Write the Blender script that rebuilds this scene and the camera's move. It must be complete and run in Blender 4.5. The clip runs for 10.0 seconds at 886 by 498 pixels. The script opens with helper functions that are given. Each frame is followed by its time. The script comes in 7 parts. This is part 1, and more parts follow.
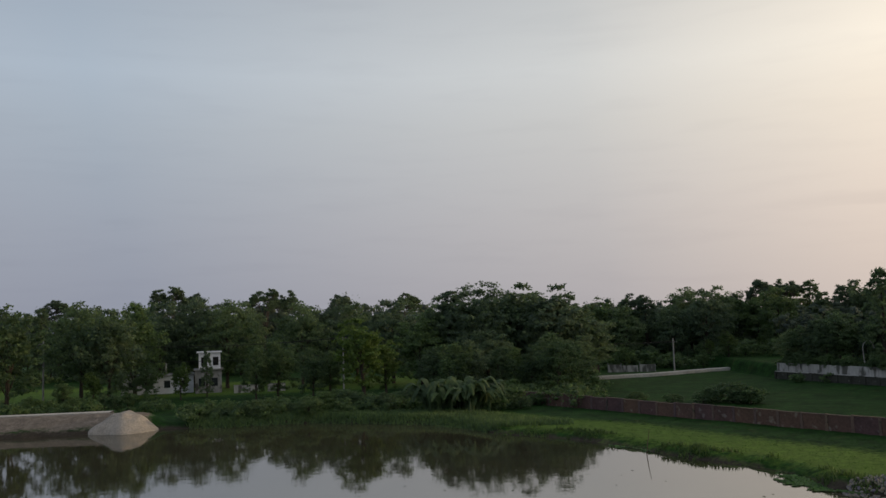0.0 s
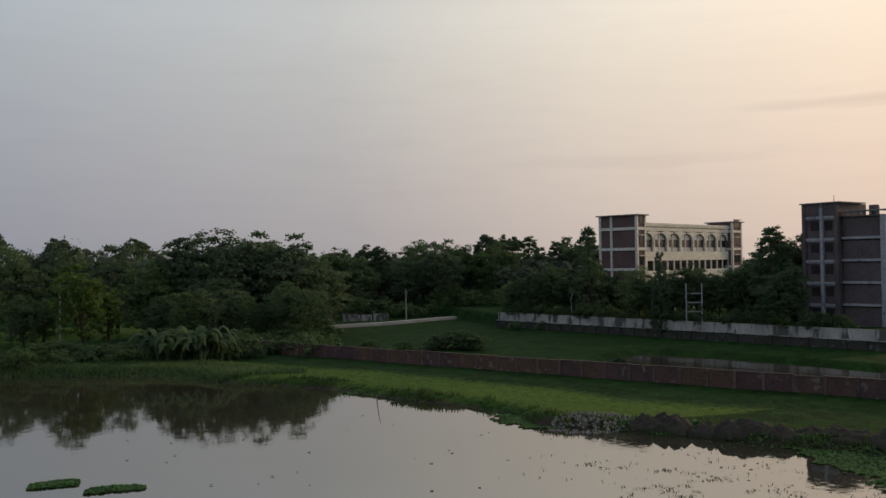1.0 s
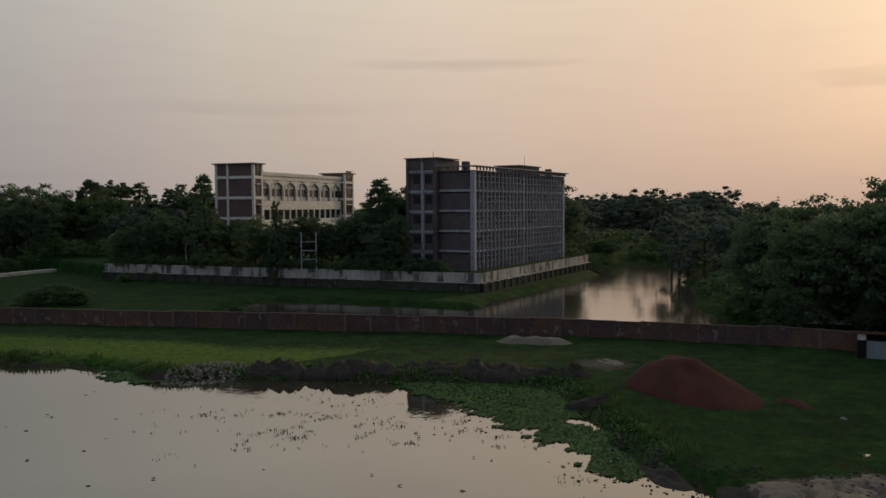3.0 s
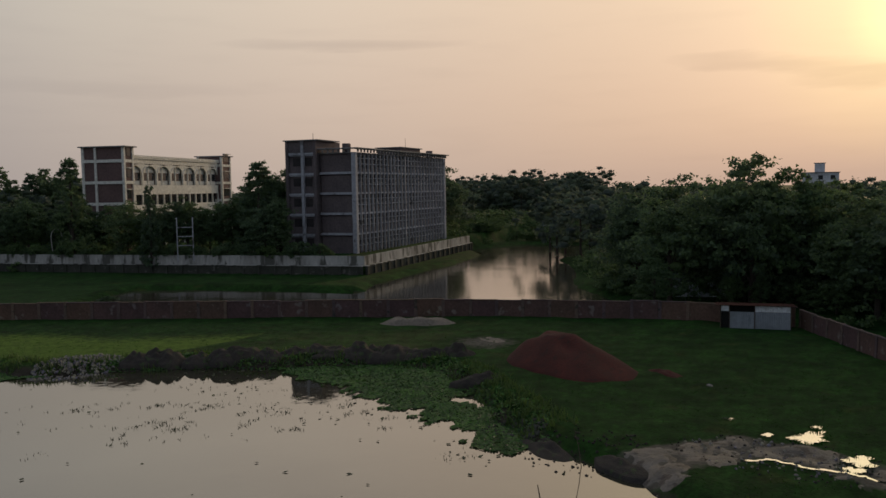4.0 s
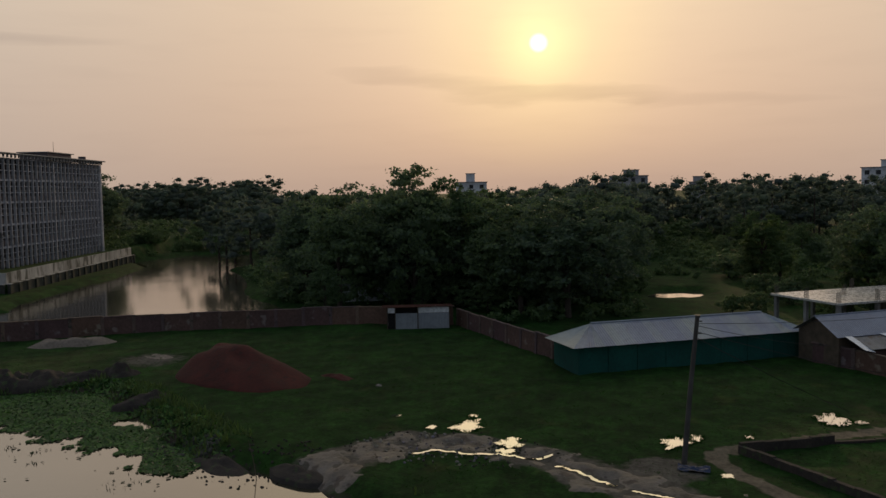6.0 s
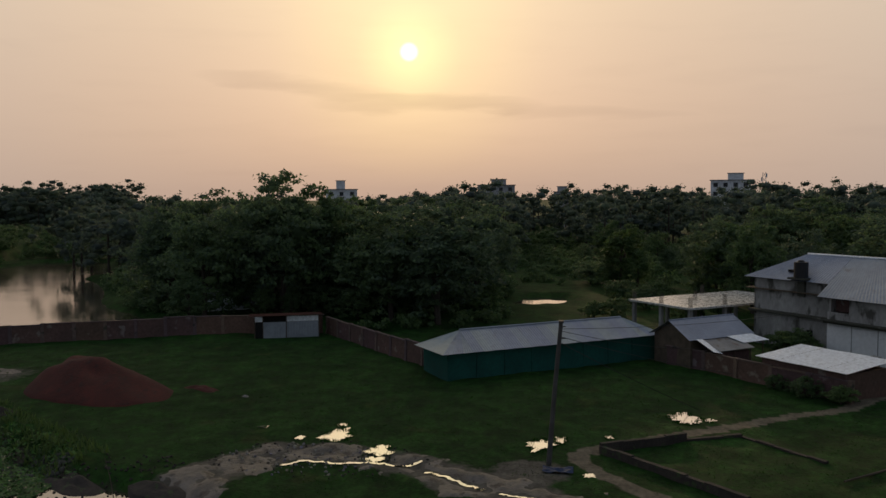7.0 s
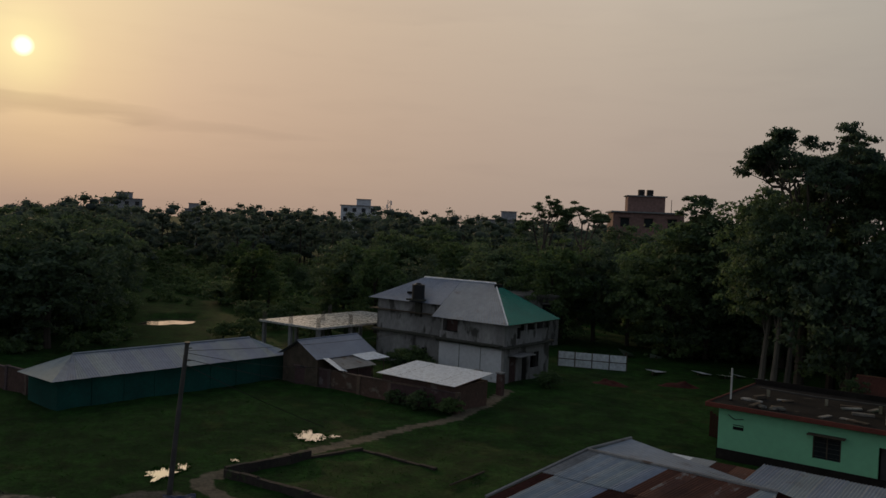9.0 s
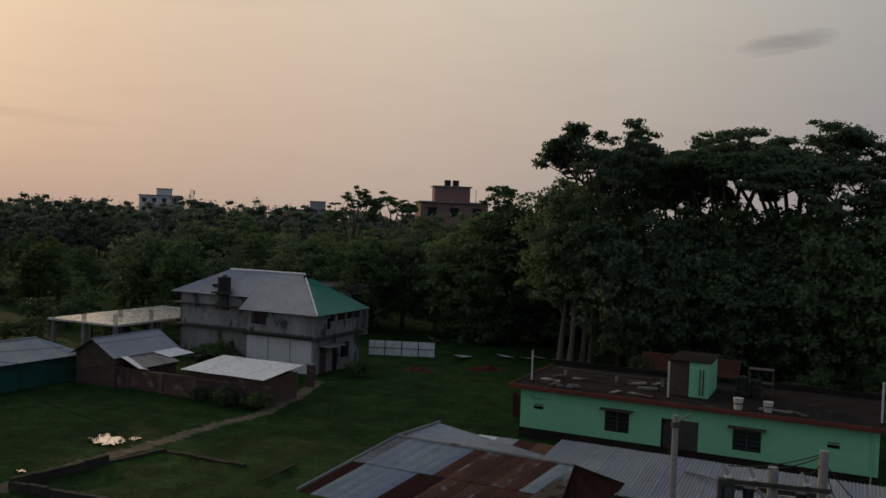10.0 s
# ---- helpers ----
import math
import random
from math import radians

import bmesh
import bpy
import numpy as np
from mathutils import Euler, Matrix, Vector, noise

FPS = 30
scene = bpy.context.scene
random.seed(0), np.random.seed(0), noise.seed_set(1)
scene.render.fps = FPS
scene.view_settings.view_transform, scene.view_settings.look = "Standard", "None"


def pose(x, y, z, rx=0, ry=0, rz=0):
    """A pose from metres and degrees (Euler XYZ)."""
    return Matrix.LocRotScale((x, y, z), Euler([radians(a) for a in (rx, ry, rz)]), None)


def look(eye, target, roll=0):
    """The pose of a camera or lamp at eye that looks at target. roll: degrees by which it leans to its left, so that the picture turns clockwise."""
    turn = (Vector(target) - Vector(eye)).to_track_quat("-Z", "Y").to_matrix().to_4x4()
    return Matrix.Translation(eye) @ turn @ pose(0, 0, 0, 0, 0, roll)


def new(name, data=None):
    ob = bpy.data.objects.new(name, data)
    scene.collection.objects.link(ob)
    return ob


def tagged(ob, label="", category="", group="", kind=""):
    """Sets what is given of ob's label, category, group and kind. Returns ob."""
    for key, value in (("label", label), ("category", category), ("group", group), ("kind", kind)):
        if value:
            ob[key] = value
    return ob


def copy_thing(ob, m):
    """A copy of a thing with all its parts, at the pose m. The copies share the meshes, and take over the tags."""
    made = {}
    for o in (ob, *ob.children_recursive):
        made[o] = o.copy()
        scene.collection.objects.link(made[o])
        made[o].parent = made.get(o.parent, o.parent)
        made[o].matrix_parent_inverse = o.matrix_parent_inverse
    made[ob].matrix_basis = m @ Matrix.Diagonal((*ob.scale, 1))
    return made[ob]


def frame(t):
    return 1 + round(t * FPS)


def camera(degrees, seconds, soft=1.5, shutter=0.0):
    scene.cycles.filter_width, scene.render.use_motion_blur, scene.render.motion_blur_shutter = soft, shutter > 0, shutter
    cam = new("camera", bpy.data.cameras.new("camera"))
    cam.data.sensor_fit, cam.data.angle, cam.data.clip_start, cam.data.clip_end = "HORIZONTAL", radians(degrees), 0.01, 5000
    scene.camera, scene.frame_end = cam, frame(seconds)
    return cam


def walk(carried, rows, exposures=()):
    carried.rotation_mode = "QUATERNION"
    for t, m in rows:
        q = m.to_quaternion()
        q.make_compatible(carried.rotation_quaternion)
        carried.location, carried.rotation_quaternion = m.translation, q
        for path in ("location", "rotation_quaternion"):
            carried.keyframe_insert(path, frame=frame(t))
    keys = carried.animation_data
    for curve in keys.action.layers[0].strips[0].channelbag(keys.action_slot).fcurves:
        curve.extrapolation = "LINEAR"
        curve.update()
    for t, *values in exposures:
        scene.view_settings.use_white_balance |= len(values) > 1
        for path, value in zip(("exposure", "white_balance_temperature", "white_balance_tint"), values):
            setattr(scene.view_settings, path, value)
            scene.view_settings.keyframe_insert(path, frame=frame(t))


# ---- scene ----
cam = camera(55.2, 10.0)
EYE = 13.5
# seconds, x, y, pitch (90 is level), roll, yaw
PATH = [
    (0.0, -0.001, 0.0, 94.687, 1.868, 0.153),
    (0.5, 0.031, -0.002, 93.090, 1.398, -8.855),
    (1.0, 0.060, -0.009, 90.873, 0.883, -17.428),
    (1.5, 0.086, -0.020, 89.304, 0.504, -25.545),
    (2.0, 0.107, -0.031, 88.487, 0.142, -32.196),
    (2.5, 0.122, -0.041, 87.896, 0.020, -37.528),
    (3.0, 0.136, -0.053, 87.150, 0.291, -42.872),
    (4.5, 0.164, -0.086, 85.677, 0.892, -55.264),
    (5.0, 0.175, -0.104, 85.906, 0.655, -61.224),
    (5.5, 0.185, -0.124, 86.044, 0.875, -67.673),
    (7.0, 0.198, -0.171, 86.502, 0.270, -81.576),
    (7.5, 0.200, -0.189, 87.029, -0.193, -86.868),
    (8.0, 0.200, -0.210, 87.444, -0.903, -92.981),
    (8.5, 0.197, -0.233, 87.843, -1.728, -99.441),
    (9.0, 0.192, -0.255, 88.324, -2.373, -105.950),
    (9.5, 0.185, -0.277, 88.534, -2.622, -112.508),
    (10.0, 0.175, -0.296, 88.151, -2.126, -118.782),
]
EXPOSURES = [(0.0, 0.58), (1.0, 0.4), (2.5, 0.12), (3.0, 0.0), (4.5, 0.02), (5.5, -0.16), (7.0, -0.1), (7.6, -0.22), (8.5, -0.42), (9.2, -0.47), (9.6, -0.40), (10.0, -0.17)]
walk(cam, [(t, pose(x, y, EYE, p, r, w)) for t, x, y, p, r, w in PATH], EXPOSURES)

# ---- sky, sun ----
SUN_AZ, SUN_EL = radians(79.35), radians(9.6)
SUN_DIR = Vector((math.sin(SUN_AZ) * math.cos(SUN_EL), math.cos(SUN_AZ) * math.cos(SUN_EL), math.sin(SUN_EL)))


def make_world():
    w = bpy.data.worlds.new("hazy_evening_sky")
    scene.world = w
    w.use_nodes = True
    nt = w.node_tree
    nt.nodes.clear()
    N, L = nt.nodes.new, nt.links.new

    def m(op, a, b=None, c=None, clamp=False):
        n = N("ShaderNodeMath")
        n.operation, n.use_clamp = op, clamp
        for i, v in enumerate((a, b, c)):
            if v is None:
                continue
            if isinstance(v, (int, float)):
                n.inputs[i].default_value = v
            else:
                L(v, n.inputs[i])
        return n.outputs[0]

    def mixc(fac, a, b, mode="MIX"):
        n = N("ShaderNodeMix")
        n.data_type, n.blend_type = "RGBA", mode
        for i, v in ((0, fac), (6, a), (7, b)):
            if isinstance(v, (int, float)):
                n.inputs[i].default_value = v
            elif isinstance(v, tuple):
                n.inputs[i].default_value = (*v, 1)
            else:
                L(v, n.inputs[i])
        return n.outputs[2]

    def ramp(fac, stops):
        n = N("ShaderNodeValToRGB")
        e = n.color_ramp.elements
        while len(e) < len(stops):
            e.new(0.5)
        for el, (p, c) in zip(e, stops):
            el.position, el.color = p, (*c, 1)
        L(fac, n.inputs[0])
        return n.outputs[0]

    tc = N("ShaderNodeTexCoord").outputs["Generated"]
    nrm = N("ShaderNodeVectorMath")
    nrm.operation = "NORMALIZE"
    L(tc, nrm.inputs[0])
    d = nrm.outputs[0]
    dot = N("ShaderNodeVectorMath")
    dot.operation = "DOT_PRODUCT"
    L(d, dot.inputs[0])
    dot.inputs[1].default_value = SUN_DIR
    ang = m("DIVIDE", m("ARCCOSINE", m("MINIMUM", dot.outputs["Value"], 0.999999)), math.pi)
    sep = N("ShaderNodeSeparateXYZ")
    L(d, sep.inputs[0])
    el = m("MULTIPLY", m("ARCSINE", sep.outputs[2]), 57.29578)
    az = m("MULTIPLY", m("ARCTAN2", sep.outputs[0], sep.outputs[1]), 57.29578)
    glow = ramp(ang, SKY_STOPS)
    low = ramp(m("DIVIDE", el, 90.0, clamp=True), SKY_LOW)
    col = mixc(1.0, glow, low, "MULTIPLY")
    # thin streaks of cloud: azimuth, elevation, half width, half height, strength, tilt
    stretch = N("ShaderNodeVectorMath")
    stretch.operation = "MULTIPLY"
    L(d, stretch.inputs[0])
    stretch.inputs[1].default_value = (1, 1, 7)
    nz = N("ShaderNodeTexNoise")
    L(stretch.outputs[0], nz.inputs["Vector"])
    nz.inputs["Scale"].default_value, nz.inputs["Detail"].default_value = 9.0, 6.0
    wob = m("SUBTRACT", nz.outputs["Fac"], 0.5)
    veil = m("MULTIPLY", m("SUBTRACT", nz.outputs["Fac"], 0.50, clamp=True), 0.55)
    total = m("MULTIPLY", veil, 0.5)
    for ca, ce, wa, we, k, tilt in CLOUDS:
        u = m("DIVIDE", m("SUBTRACT", az, ca), wa)
        v0 = m("SUBTRACT", m("SUBTRACT", el, ce), m("MULTIPLY", m("SUBTRACT", az, ca), tilt))
        v = m("ADD", m("DIVIDE", v0, we), m("MULTIPLY", wob, 2.6))
        r = m("ADD", m("MULTIPLY", u, u), m("MULTIPLY", v, v))
        c = m("MULTIPLY", m("SUBTRACT", 1.0, r, clamp=True), k)
        total = m("ADD", total, c)
    # a brighter veil over the sun, reaching upwards
    ga = m("DIVIDE", m("SUBTRACT", az, 79.6), m("ADD", 6.0, m("MULTIPLY", m("MAXIMUM", el, 0.0), 0.45)))
    ge = m("DIVIDE", m("SUBTRACT", el, 23.0), 10.5)
    gl = m("EXPONENT", m("MULTIPLY", m("ADD", m("MULTIPLY", ga, ga), m("MULTIPLY", ge, ge)), -1.0))
    col = mixc(m("MULTIPLY", gl, 0.85), col, (1.05, 0.90, 0.50))
    halo = m("EXPONENT", m("MULTIPLY", ang, -95.0))
    col = mixc(halo, col, (0.25, 0.21, 0.10), "ADD")
    cl = mixc(m("MINIMUM", total, 0.75), col, mixc(1.0, col, (0.50, 0.50, 0.56), "MULTIPLY"))
    disc = m("MULTIPLY", m("SUBTRACT", 0.0037, ang, clamp=True), 500.0, clamp=True)
    cl = mixc(disc, cl, (2.2, 2.0, 1.45))
    sky = N("ShaderNodeTexSky")
    sky.sky_type, sky.sun_disc = "NISHITA", False
    sky.sun_elevation, sky.sun_rotation = SUN_EL, SUN_AZ
    sky.dust_density = 6.0
    add = mixc(0.004, cl, sky.outputs[0], "ADD")
    bg = N("ShaderNodeBackground")
    L(add, bg.inputs[0])
    bg.inputs[1].default_value = 1.0
    out = N("ShaderNodeOutputWorld")
    L(bg.outputs[0], out.inputs[0])


# angle from the sun / 180 degrees, colour of the haze
SKY_STOPS = [
    (0.0, (1.0, 0.88, 0.48)),
    (0.006, (1.0, 0.86, 0.46)),
    (0.02, (0.88, 0.66, 0.43)),
    (0.05, (0.83, 0.615, 0.455)),
    (0.11, (0.82, 0.635, 0.475)),
    (0.20, (0.76, 0.64, 0.515)),
    (0.28, (0.64, 0.58, 0.495)),
    (0.38, (0.42, 0.425, 0.42)),
    (0.55, (0.27, 0.315, 0.37)),
    (0.8, (0.29, 0.32, 0.37)),
    (1.0, (0.35, 0.375, 0.42)),
]
# by elevation / 90 degrees: pinkish band on the horizon, dimmer zenith
SKY_LOW = [(0.0, (0.68, 0.625, 0.65)), (0.067, (0.80, 0.75, 0.76)), (0.14, (0.92, 0.90, 0.89)), (0.18, (1, 1, 1)), (0.25, (0.82, 0.83, 0.85)), (0.34, (0.70, 0.72, 0.76)), (0.55, (0.60, 0.64, 0.71)), (1.0, (0.50, 0.55, 0.64))]
CLOUDS = [
    (72.5, 7.3, 7.5, 0.7, 0.33, -0.07), (80.5, 6.3, 8.0, 0.8, 0.45, -0.02), (90.0, 5.6, 9.0, 0.5, 0.2, -0.05),
    (140.3, 11.8, 3.2, 0.75, 0.6, 0.12), (44.5, 9.4, 9.0, 0.5, 0.27, 0.01), (30.0, 6.5, 10.0, 0.6, 0.12, 0.0),
    (105.0, 14.0, 12.0, 1.2, 0.08, 0.03),
]
make_world()
sun = new("sun", bpy.data.lights.new("sun", "SUN"))
sun.data.energy, sun.data.angle, sun.data.color = 0.85, radians(2.0), (1.0, 0.72, 0.42)
sun.matrix_world = look(SUN_DIR * 100, (0, 0, 0))


# ---- materials ----
def mat(name, c1, c2, scale=1.0, rough=0.8, metal=0.0, bump=0.0, bump_scale=None, fine=8.0, c3=None, spots=None, ior=1.45, spec=0.4,
        island=0.0, objvar=0.0, transl=0.0, stretch=(1, 1, 1), grain=0.26):
    """Two-scale noise between c1 and c2; c3 shows in patches from the noise level 'spots' on."""
    m = bpy.data.materials.new(name)
    m.use_nodes = True
    nt = m.node_tree
    nt.nodes.clear()
    N, L = nt.nodes.new, nt.links.new
    geo = N("ShaderNodeNewGeometry")
    vm = N("ShaderNodeVectorMath")
    vm.operation = "MULTIPLY"
    L(geo.outputs["Position"], vm.inputs[0])
    vm.inputs[1].default_value = stretch

    def noise_tex(s, detail=5):
        n = N("ShaderNodeTexNoise")
        n.inputs["Scale"].default_value, n.inputs["Detail"].default_value = s, detail
        L(vm.outputs[0], n.inputs["Vector"])
        return n.outputs["Fac"]

    def mix(fac, a, b, mode="MIX"):
        n = N("ShaderNodeMix")
        n.data_type, n.blend_type = "RGBA", mode
        for i, v in ((0, fac), (6, a), (7, b)):
            if isinstance(v, (int, float)):
                n.inputs[i].default_value = v
            elif isinstance(v, tuple):
                n.inputs[i].default_value = (*v, 1)
            else:
                L(v, n.inputs[i])
        return n.outputs[2]

    def span(v, lo, hi, a=0.0, b=1.0):
        n = N("ShaderNodeMapRange")
        L(v, n.inputs[0])
        for i, q in enumerate((lo, hi, a, b)):
            n.inputs[i + 1].default_value = q
        return n.outputs[0]

    big, small = noise_tex(scale), noise_tex(scale * fine)
    col = mix(span(big, 0.32, 0.68), c1, c2)
    g = span(small, 0.25, 0.75, 1 - grain, 1 + grain)
    gc = N("ShaderNodeCombineColor")
    for i in range(3):
        L(g, gc.inputs[i])
    col = mix(1.0, col, gc.outputs[0], "MULTIPLY")
    if c3:
        col = mix(span(noise_tex(scale * 2.3, 7), spots or 0.55, (spots or 0.55) + 0.08), col, c3)
    for k, sock in ((island, geo.outputs["Random Per Island"]), (objvar, None)):
        if k:
            if sock is None:
                sock = N("ShaderNodeObjectInfo").outputs["Random"]
            v = span(sock, 0, 1, 1 - k, 1 + k)
            cc = N("ShaderNodeCombineColor")
            L(v, cc.inputs[0]), L(v, cc.inputs[1])
            cc.inputs[2].default_value = 1.0
            col = mix(1.0, col, cc.outputs[0], "MULTIPLY")
    b = N("ShaderNodeBsdfPrincipled")
    L(col, b.inputs["Base Color"])
    b.inputs["Metallic"].default_value = metal
    b.inputs["IOR"].default_value = ior
    b.inputs["Specular IOR Level"].default_value = spec
    L(span(small, 0.2, 0.8, max(0.03, rough - 0.1), min(1, rough + 0.1)), b.inputs["Roughness"])
    if bump:
        bn = N("ShaderNodeBump")
        bn.inputs["Strength"].default_value = bump
        bn.inputs["Distance"].default_value = 0.05
        L(noise_tex(bump_scale or scale * fine * 2), bn.inputs["Height"])
        L(bn.outputs[0], b.inputs["Normal"])
    shader = b.outputs[0]
    if transl:
        t = N("ShaderNodeBsdfTranslucent")
        L(col, t.inputs[0])
        ms = N("ShaderNodeMixShader")
        ms.inputs[0].default_value = transl
        L(shader, ms.inputs[1]), L(t.outputs[0], ms.inputs[2])
        shader = ms.outputs[0]
    out = N("ShaderNodeOutputMaterial")
    L(shader, out.inputs[0])
    return m


def water_mat(name, c, ior, bump, rough=0.03, scale=1.2):
    m = mat(name, c, tuple(v * 0.8 for v in c), 0.05, rough, ior=ior, spec=0.5)
    nt = m.node_tree
    b = next(n for n in nt.nodes if n.type == "BSDF_PRINCIPLED")
    for l in list(b.inputs["Roughness"].links):
        nt.links.remove(l)
    b.inputs["Roughness"].default_value = rough
    pos = next(n for n in nt.nodes if n.type == "NEW_GEOMETRY").outputs["Position"]
    hs = []
    for s, k in ((scale, 1.0), (scale * 0.16, 2.2)):
        n = nt.nodes.new("ShaderNodeTexNoise")
        n.inputs["Scale"].default_value, n.inputs["Detail"].default_value = s, 3
        nt.links.new(pos, n.inputs["Vector"])
        q = nt.nodes.new("ShaderNodeMath")
        q.operation = "MULTIPLY"
        nt.links.new(n.outputs["Fac"], q.inputs[0])
        q.inputs[1].default_value = k
        hs.append(q.outputs[0])
    a = nt.nodes.new("ShaderNodeMath")
    nt.links.new(hs[0], a.inputs[0]), nt.links.new(hs[1], a.inputs[1])
    bn = nt.nodes.new("ShaderNodeBump")
    bn.inputs["Strength"].default_value, bn.inputs["Distance"].default_value = bump, 0.1
    nt.links.new(a.outputs[0], bn.inputs["Height"])
    nt.links.new(bn.outputs[0], b.inputs["Normal"])
    return m


M_WATER = water_mat("pond_water", (0.050, 0.047, 0.030), 3.3, 0.045)
M_CANAL = water_mat("canal_water", (0.055, 0.048, 0.035), 6.0, 0.12, 0.08)
M_PUDDLE = water_mat("puddle_water", (0.06, 0.055, 0.045), 14.0, 0.05)
M_BRICK = mat("old_red_brick", (0.135, 0.082, 0.070), (0.095, 0.062, 0.054), 0.5, 0.9, bump=0.4, c3=(0.20, 0.165, 0.145), spots=0.60, spec=0.2, objvar=0.16)
M_PILLAR = mat("weathered_pillar", (0.155, 0.105, 0.09), (0.11, 0.08, 0.07), 0.7, 0.9, bump=0.3, c3=(0.06, 0.055, 0.045), spots=0.58, objvar=0.2)
M_CONC = mat("raw_concrete", (0.29, 0.285, 0.285), (0.20, 0.197, 0.195), 0.25, 0.9, bump=0.3, c3=(0.12, 0.115, 0.11), spots=0.62)
M_CONCB = mat("bluish_grey_concrete", (0.41, 0.415, 0.45), (0.31, 0.315, 0.345), 0.25, 0.85, bump=0.3, c3=(0.15, 0.145, 0.15), spots=0.62)
M_DARKB = mat("dark_brick_infill", (0.155, 0.126, 0.128), (0.105, 0.088, 0.092), 0.4, 0.9, bump=0.3)
M_WBRICK = mat("dull_red_facing_brick", (0.175, 0.112, 0.104), (0.135, 0.09, 0.086), 0.4, 0.9, bump=0.3)
M_CREAM = mat("cream_plaster", (0.80, 0.775, 0.71), (0.70, 0.675, 0.61), 0.3, 0.85, bump=0.15, c3=(0.46, 0.43, 0.38), spots=0.68)
M_STAIN = mat("stained_lime_wall", (0.48, 0.465, 0.44), (0.30, 0.29, 0.27), 0.3, 0.9, bump=0.3, c3=(0.11, 0.108, 0.095), spots=0.52, stretch=(1, 1, 0.3))
M_PLASTER = mat("mouldy_white_plaster", (0.36, 0.355, 0.35), (0.20, 0.197, 0.192), 0.45, 0.9, bump=0.2, c3=(0.085, 0.083, 0.075), spots=0.55, stretch=(1, 1, 0.5))
M_WHITE = mat("white_painted_plaster", (0.78, 0.79, 0.82), (0.68, 0.69, 0.72), 0.4, 0.8, bump=0.15, c3=(0.42, 0.42, 0.41), spots=0.66, grain=0.1)
M_MINT = mat("mint_green_paint", (0.27, 0.68, 0.41), (0.25, 0.63, 0.38), 0.35, 0.7, bump=0.1, c3=(0.23, 0.54, 0.34), spots=0.72, grain=0.06)
M_REDRIM = mat("red_oxide_rim", (0.20, 0.052, 0.036), (0.13, 0.04, 0.03), 0.8, 0.8, bump=0.2)
M_ROOFDIRT = mat("dirty_roof_slab", (0.034, 0.030, 0.027), (0.020, 0.018, 0.017), 0.6, 0.95, bump=0.5, c3=(0.085, 0.072, 0.06), spots=0.64, spec=0.08)
M_TIN = mat("galvanised_tin", (0.35, 0.385, 0.43), (0.28, 0.31, 0.35), 0.35, 0.42, metal=0.5, bump=0.1, c3=(0.27, 0.27, 0.28), spots=0.62, objvar=0.12, grain=0.16)
M_TINOLD = mat("old_grey_tin", (0.29, 0.29, 0.29), (0.20, 0.20, 0.205), 0.5, 0.6, metal=0.25, bump=0.1, c3=(0.15, 0.11, 0.09), spots=0.62)
M_RUST = mat("rusted_tin", (0.16, 0.065, 0.04), (0.10, 0.045, 0.032), 0.6, 0.8, metal=0.1, bump=0.2, c3=(0.26, 0.20, 0.17), spots=0.68, stretch=(1, 1, 1))
M_RUSTDARK = mat("deep_rusted_tin", (0.085, 0.034, 0.026), (0.055, 0.026, 0.021), 0.6, 0.85, bump=0.2, spec=0.1)
# white tin; its blue-white base also holds the sky's reflection
M_TINWHITE = mat("white_tin_sky_sheen", (0.84, 0.88, 0.93), (0.76, 0.80, 0.86), 0.5, 0.35, metal=0.15, ior=1.8, spec=0.5, bump=0.1)
M_TINGREEN = mat("green_painted_tin", (0.02, 0.24, 0.17), (0.02, 0.19, 0.14), 0.5, 0.5, bump=0.1)
M_NET = mat("green_shade_net", (0.010, 0.085, 0.068), (0.007, 0.058, 0.048), 0.5, 0.9, bump=0.2)
M_DARK = mat("dark_opening", (0.015, 0.014, 0.013), (0.010, 0.010, 0.010), 1.0, 0.9)
M_DIM = mat("dim_room", (0.05, 0.044, 0.044), (0.03, 0.027, 0.028), 1.0, 0.9)
M_GLASS = mat("window_glass", (0.03, 0.035, 0.04), (0.02, 0.025, 0.03), 1.0, 0.12, ior=1.5)
M_WOOD = mat("weathered_wood", (0.12, 0.09, 0.065), (0.07, 0.055, 0.04), 2.0, 0.85, bump=0.3)
M_POLE = mat("concrete_pole", (0.34, 0.33, 0.31), (0.26, 0.25, 0.24), 1.5, 0.85, bump=0.2)
M_DPOLE = mat("dark_steel_pole", (0.09, 0.085, 0.08), (0.06, 0.055, 0.05), 1.5, 0.7, bump=0.1)
M_WIRE = mat("black_cable", (0.03, 0.03, 0.03), (0.02, 0.02, 0.02), 2.0, 0.6)
M_TANK = mat("black_plastic_tank", (0.02, 0.02, 0.022), (0.015, 0.015, 0.016), 2.0, 0.5)
M_BUCKET = mat("white_plastic", (0.62, 0.62, 0.60), (0.5, 0.5, 0.48), 3.0, 0.5)
M_PINK = mat("pinkish_plaster", (0.29, 0.175, 0.15), (0.24, 0.15, 0.13), 0.3, 0.9, bump=0.2)
# both far wall tones are raised: aerial haze is put into the colour
M_FAR = mat("haze_lifted_white_wall", (0.68, 0.69, 0.72), (0.58, 0.59, 0.62), 0.2, 0.9, bump=0.1)
M_FARG = mat("haze_lifted_grey_wall", (0.38, 0.38, 0.40), (0.31, 0.31, 0.33), 0.2, 0.9, bump=0.1)
M_SAND = mat("pale_sand", (0.35, 0.315, 0.275), (0.27, 0.245, 0.215), 0.8, 0.95, bump=0.6, fine=5)
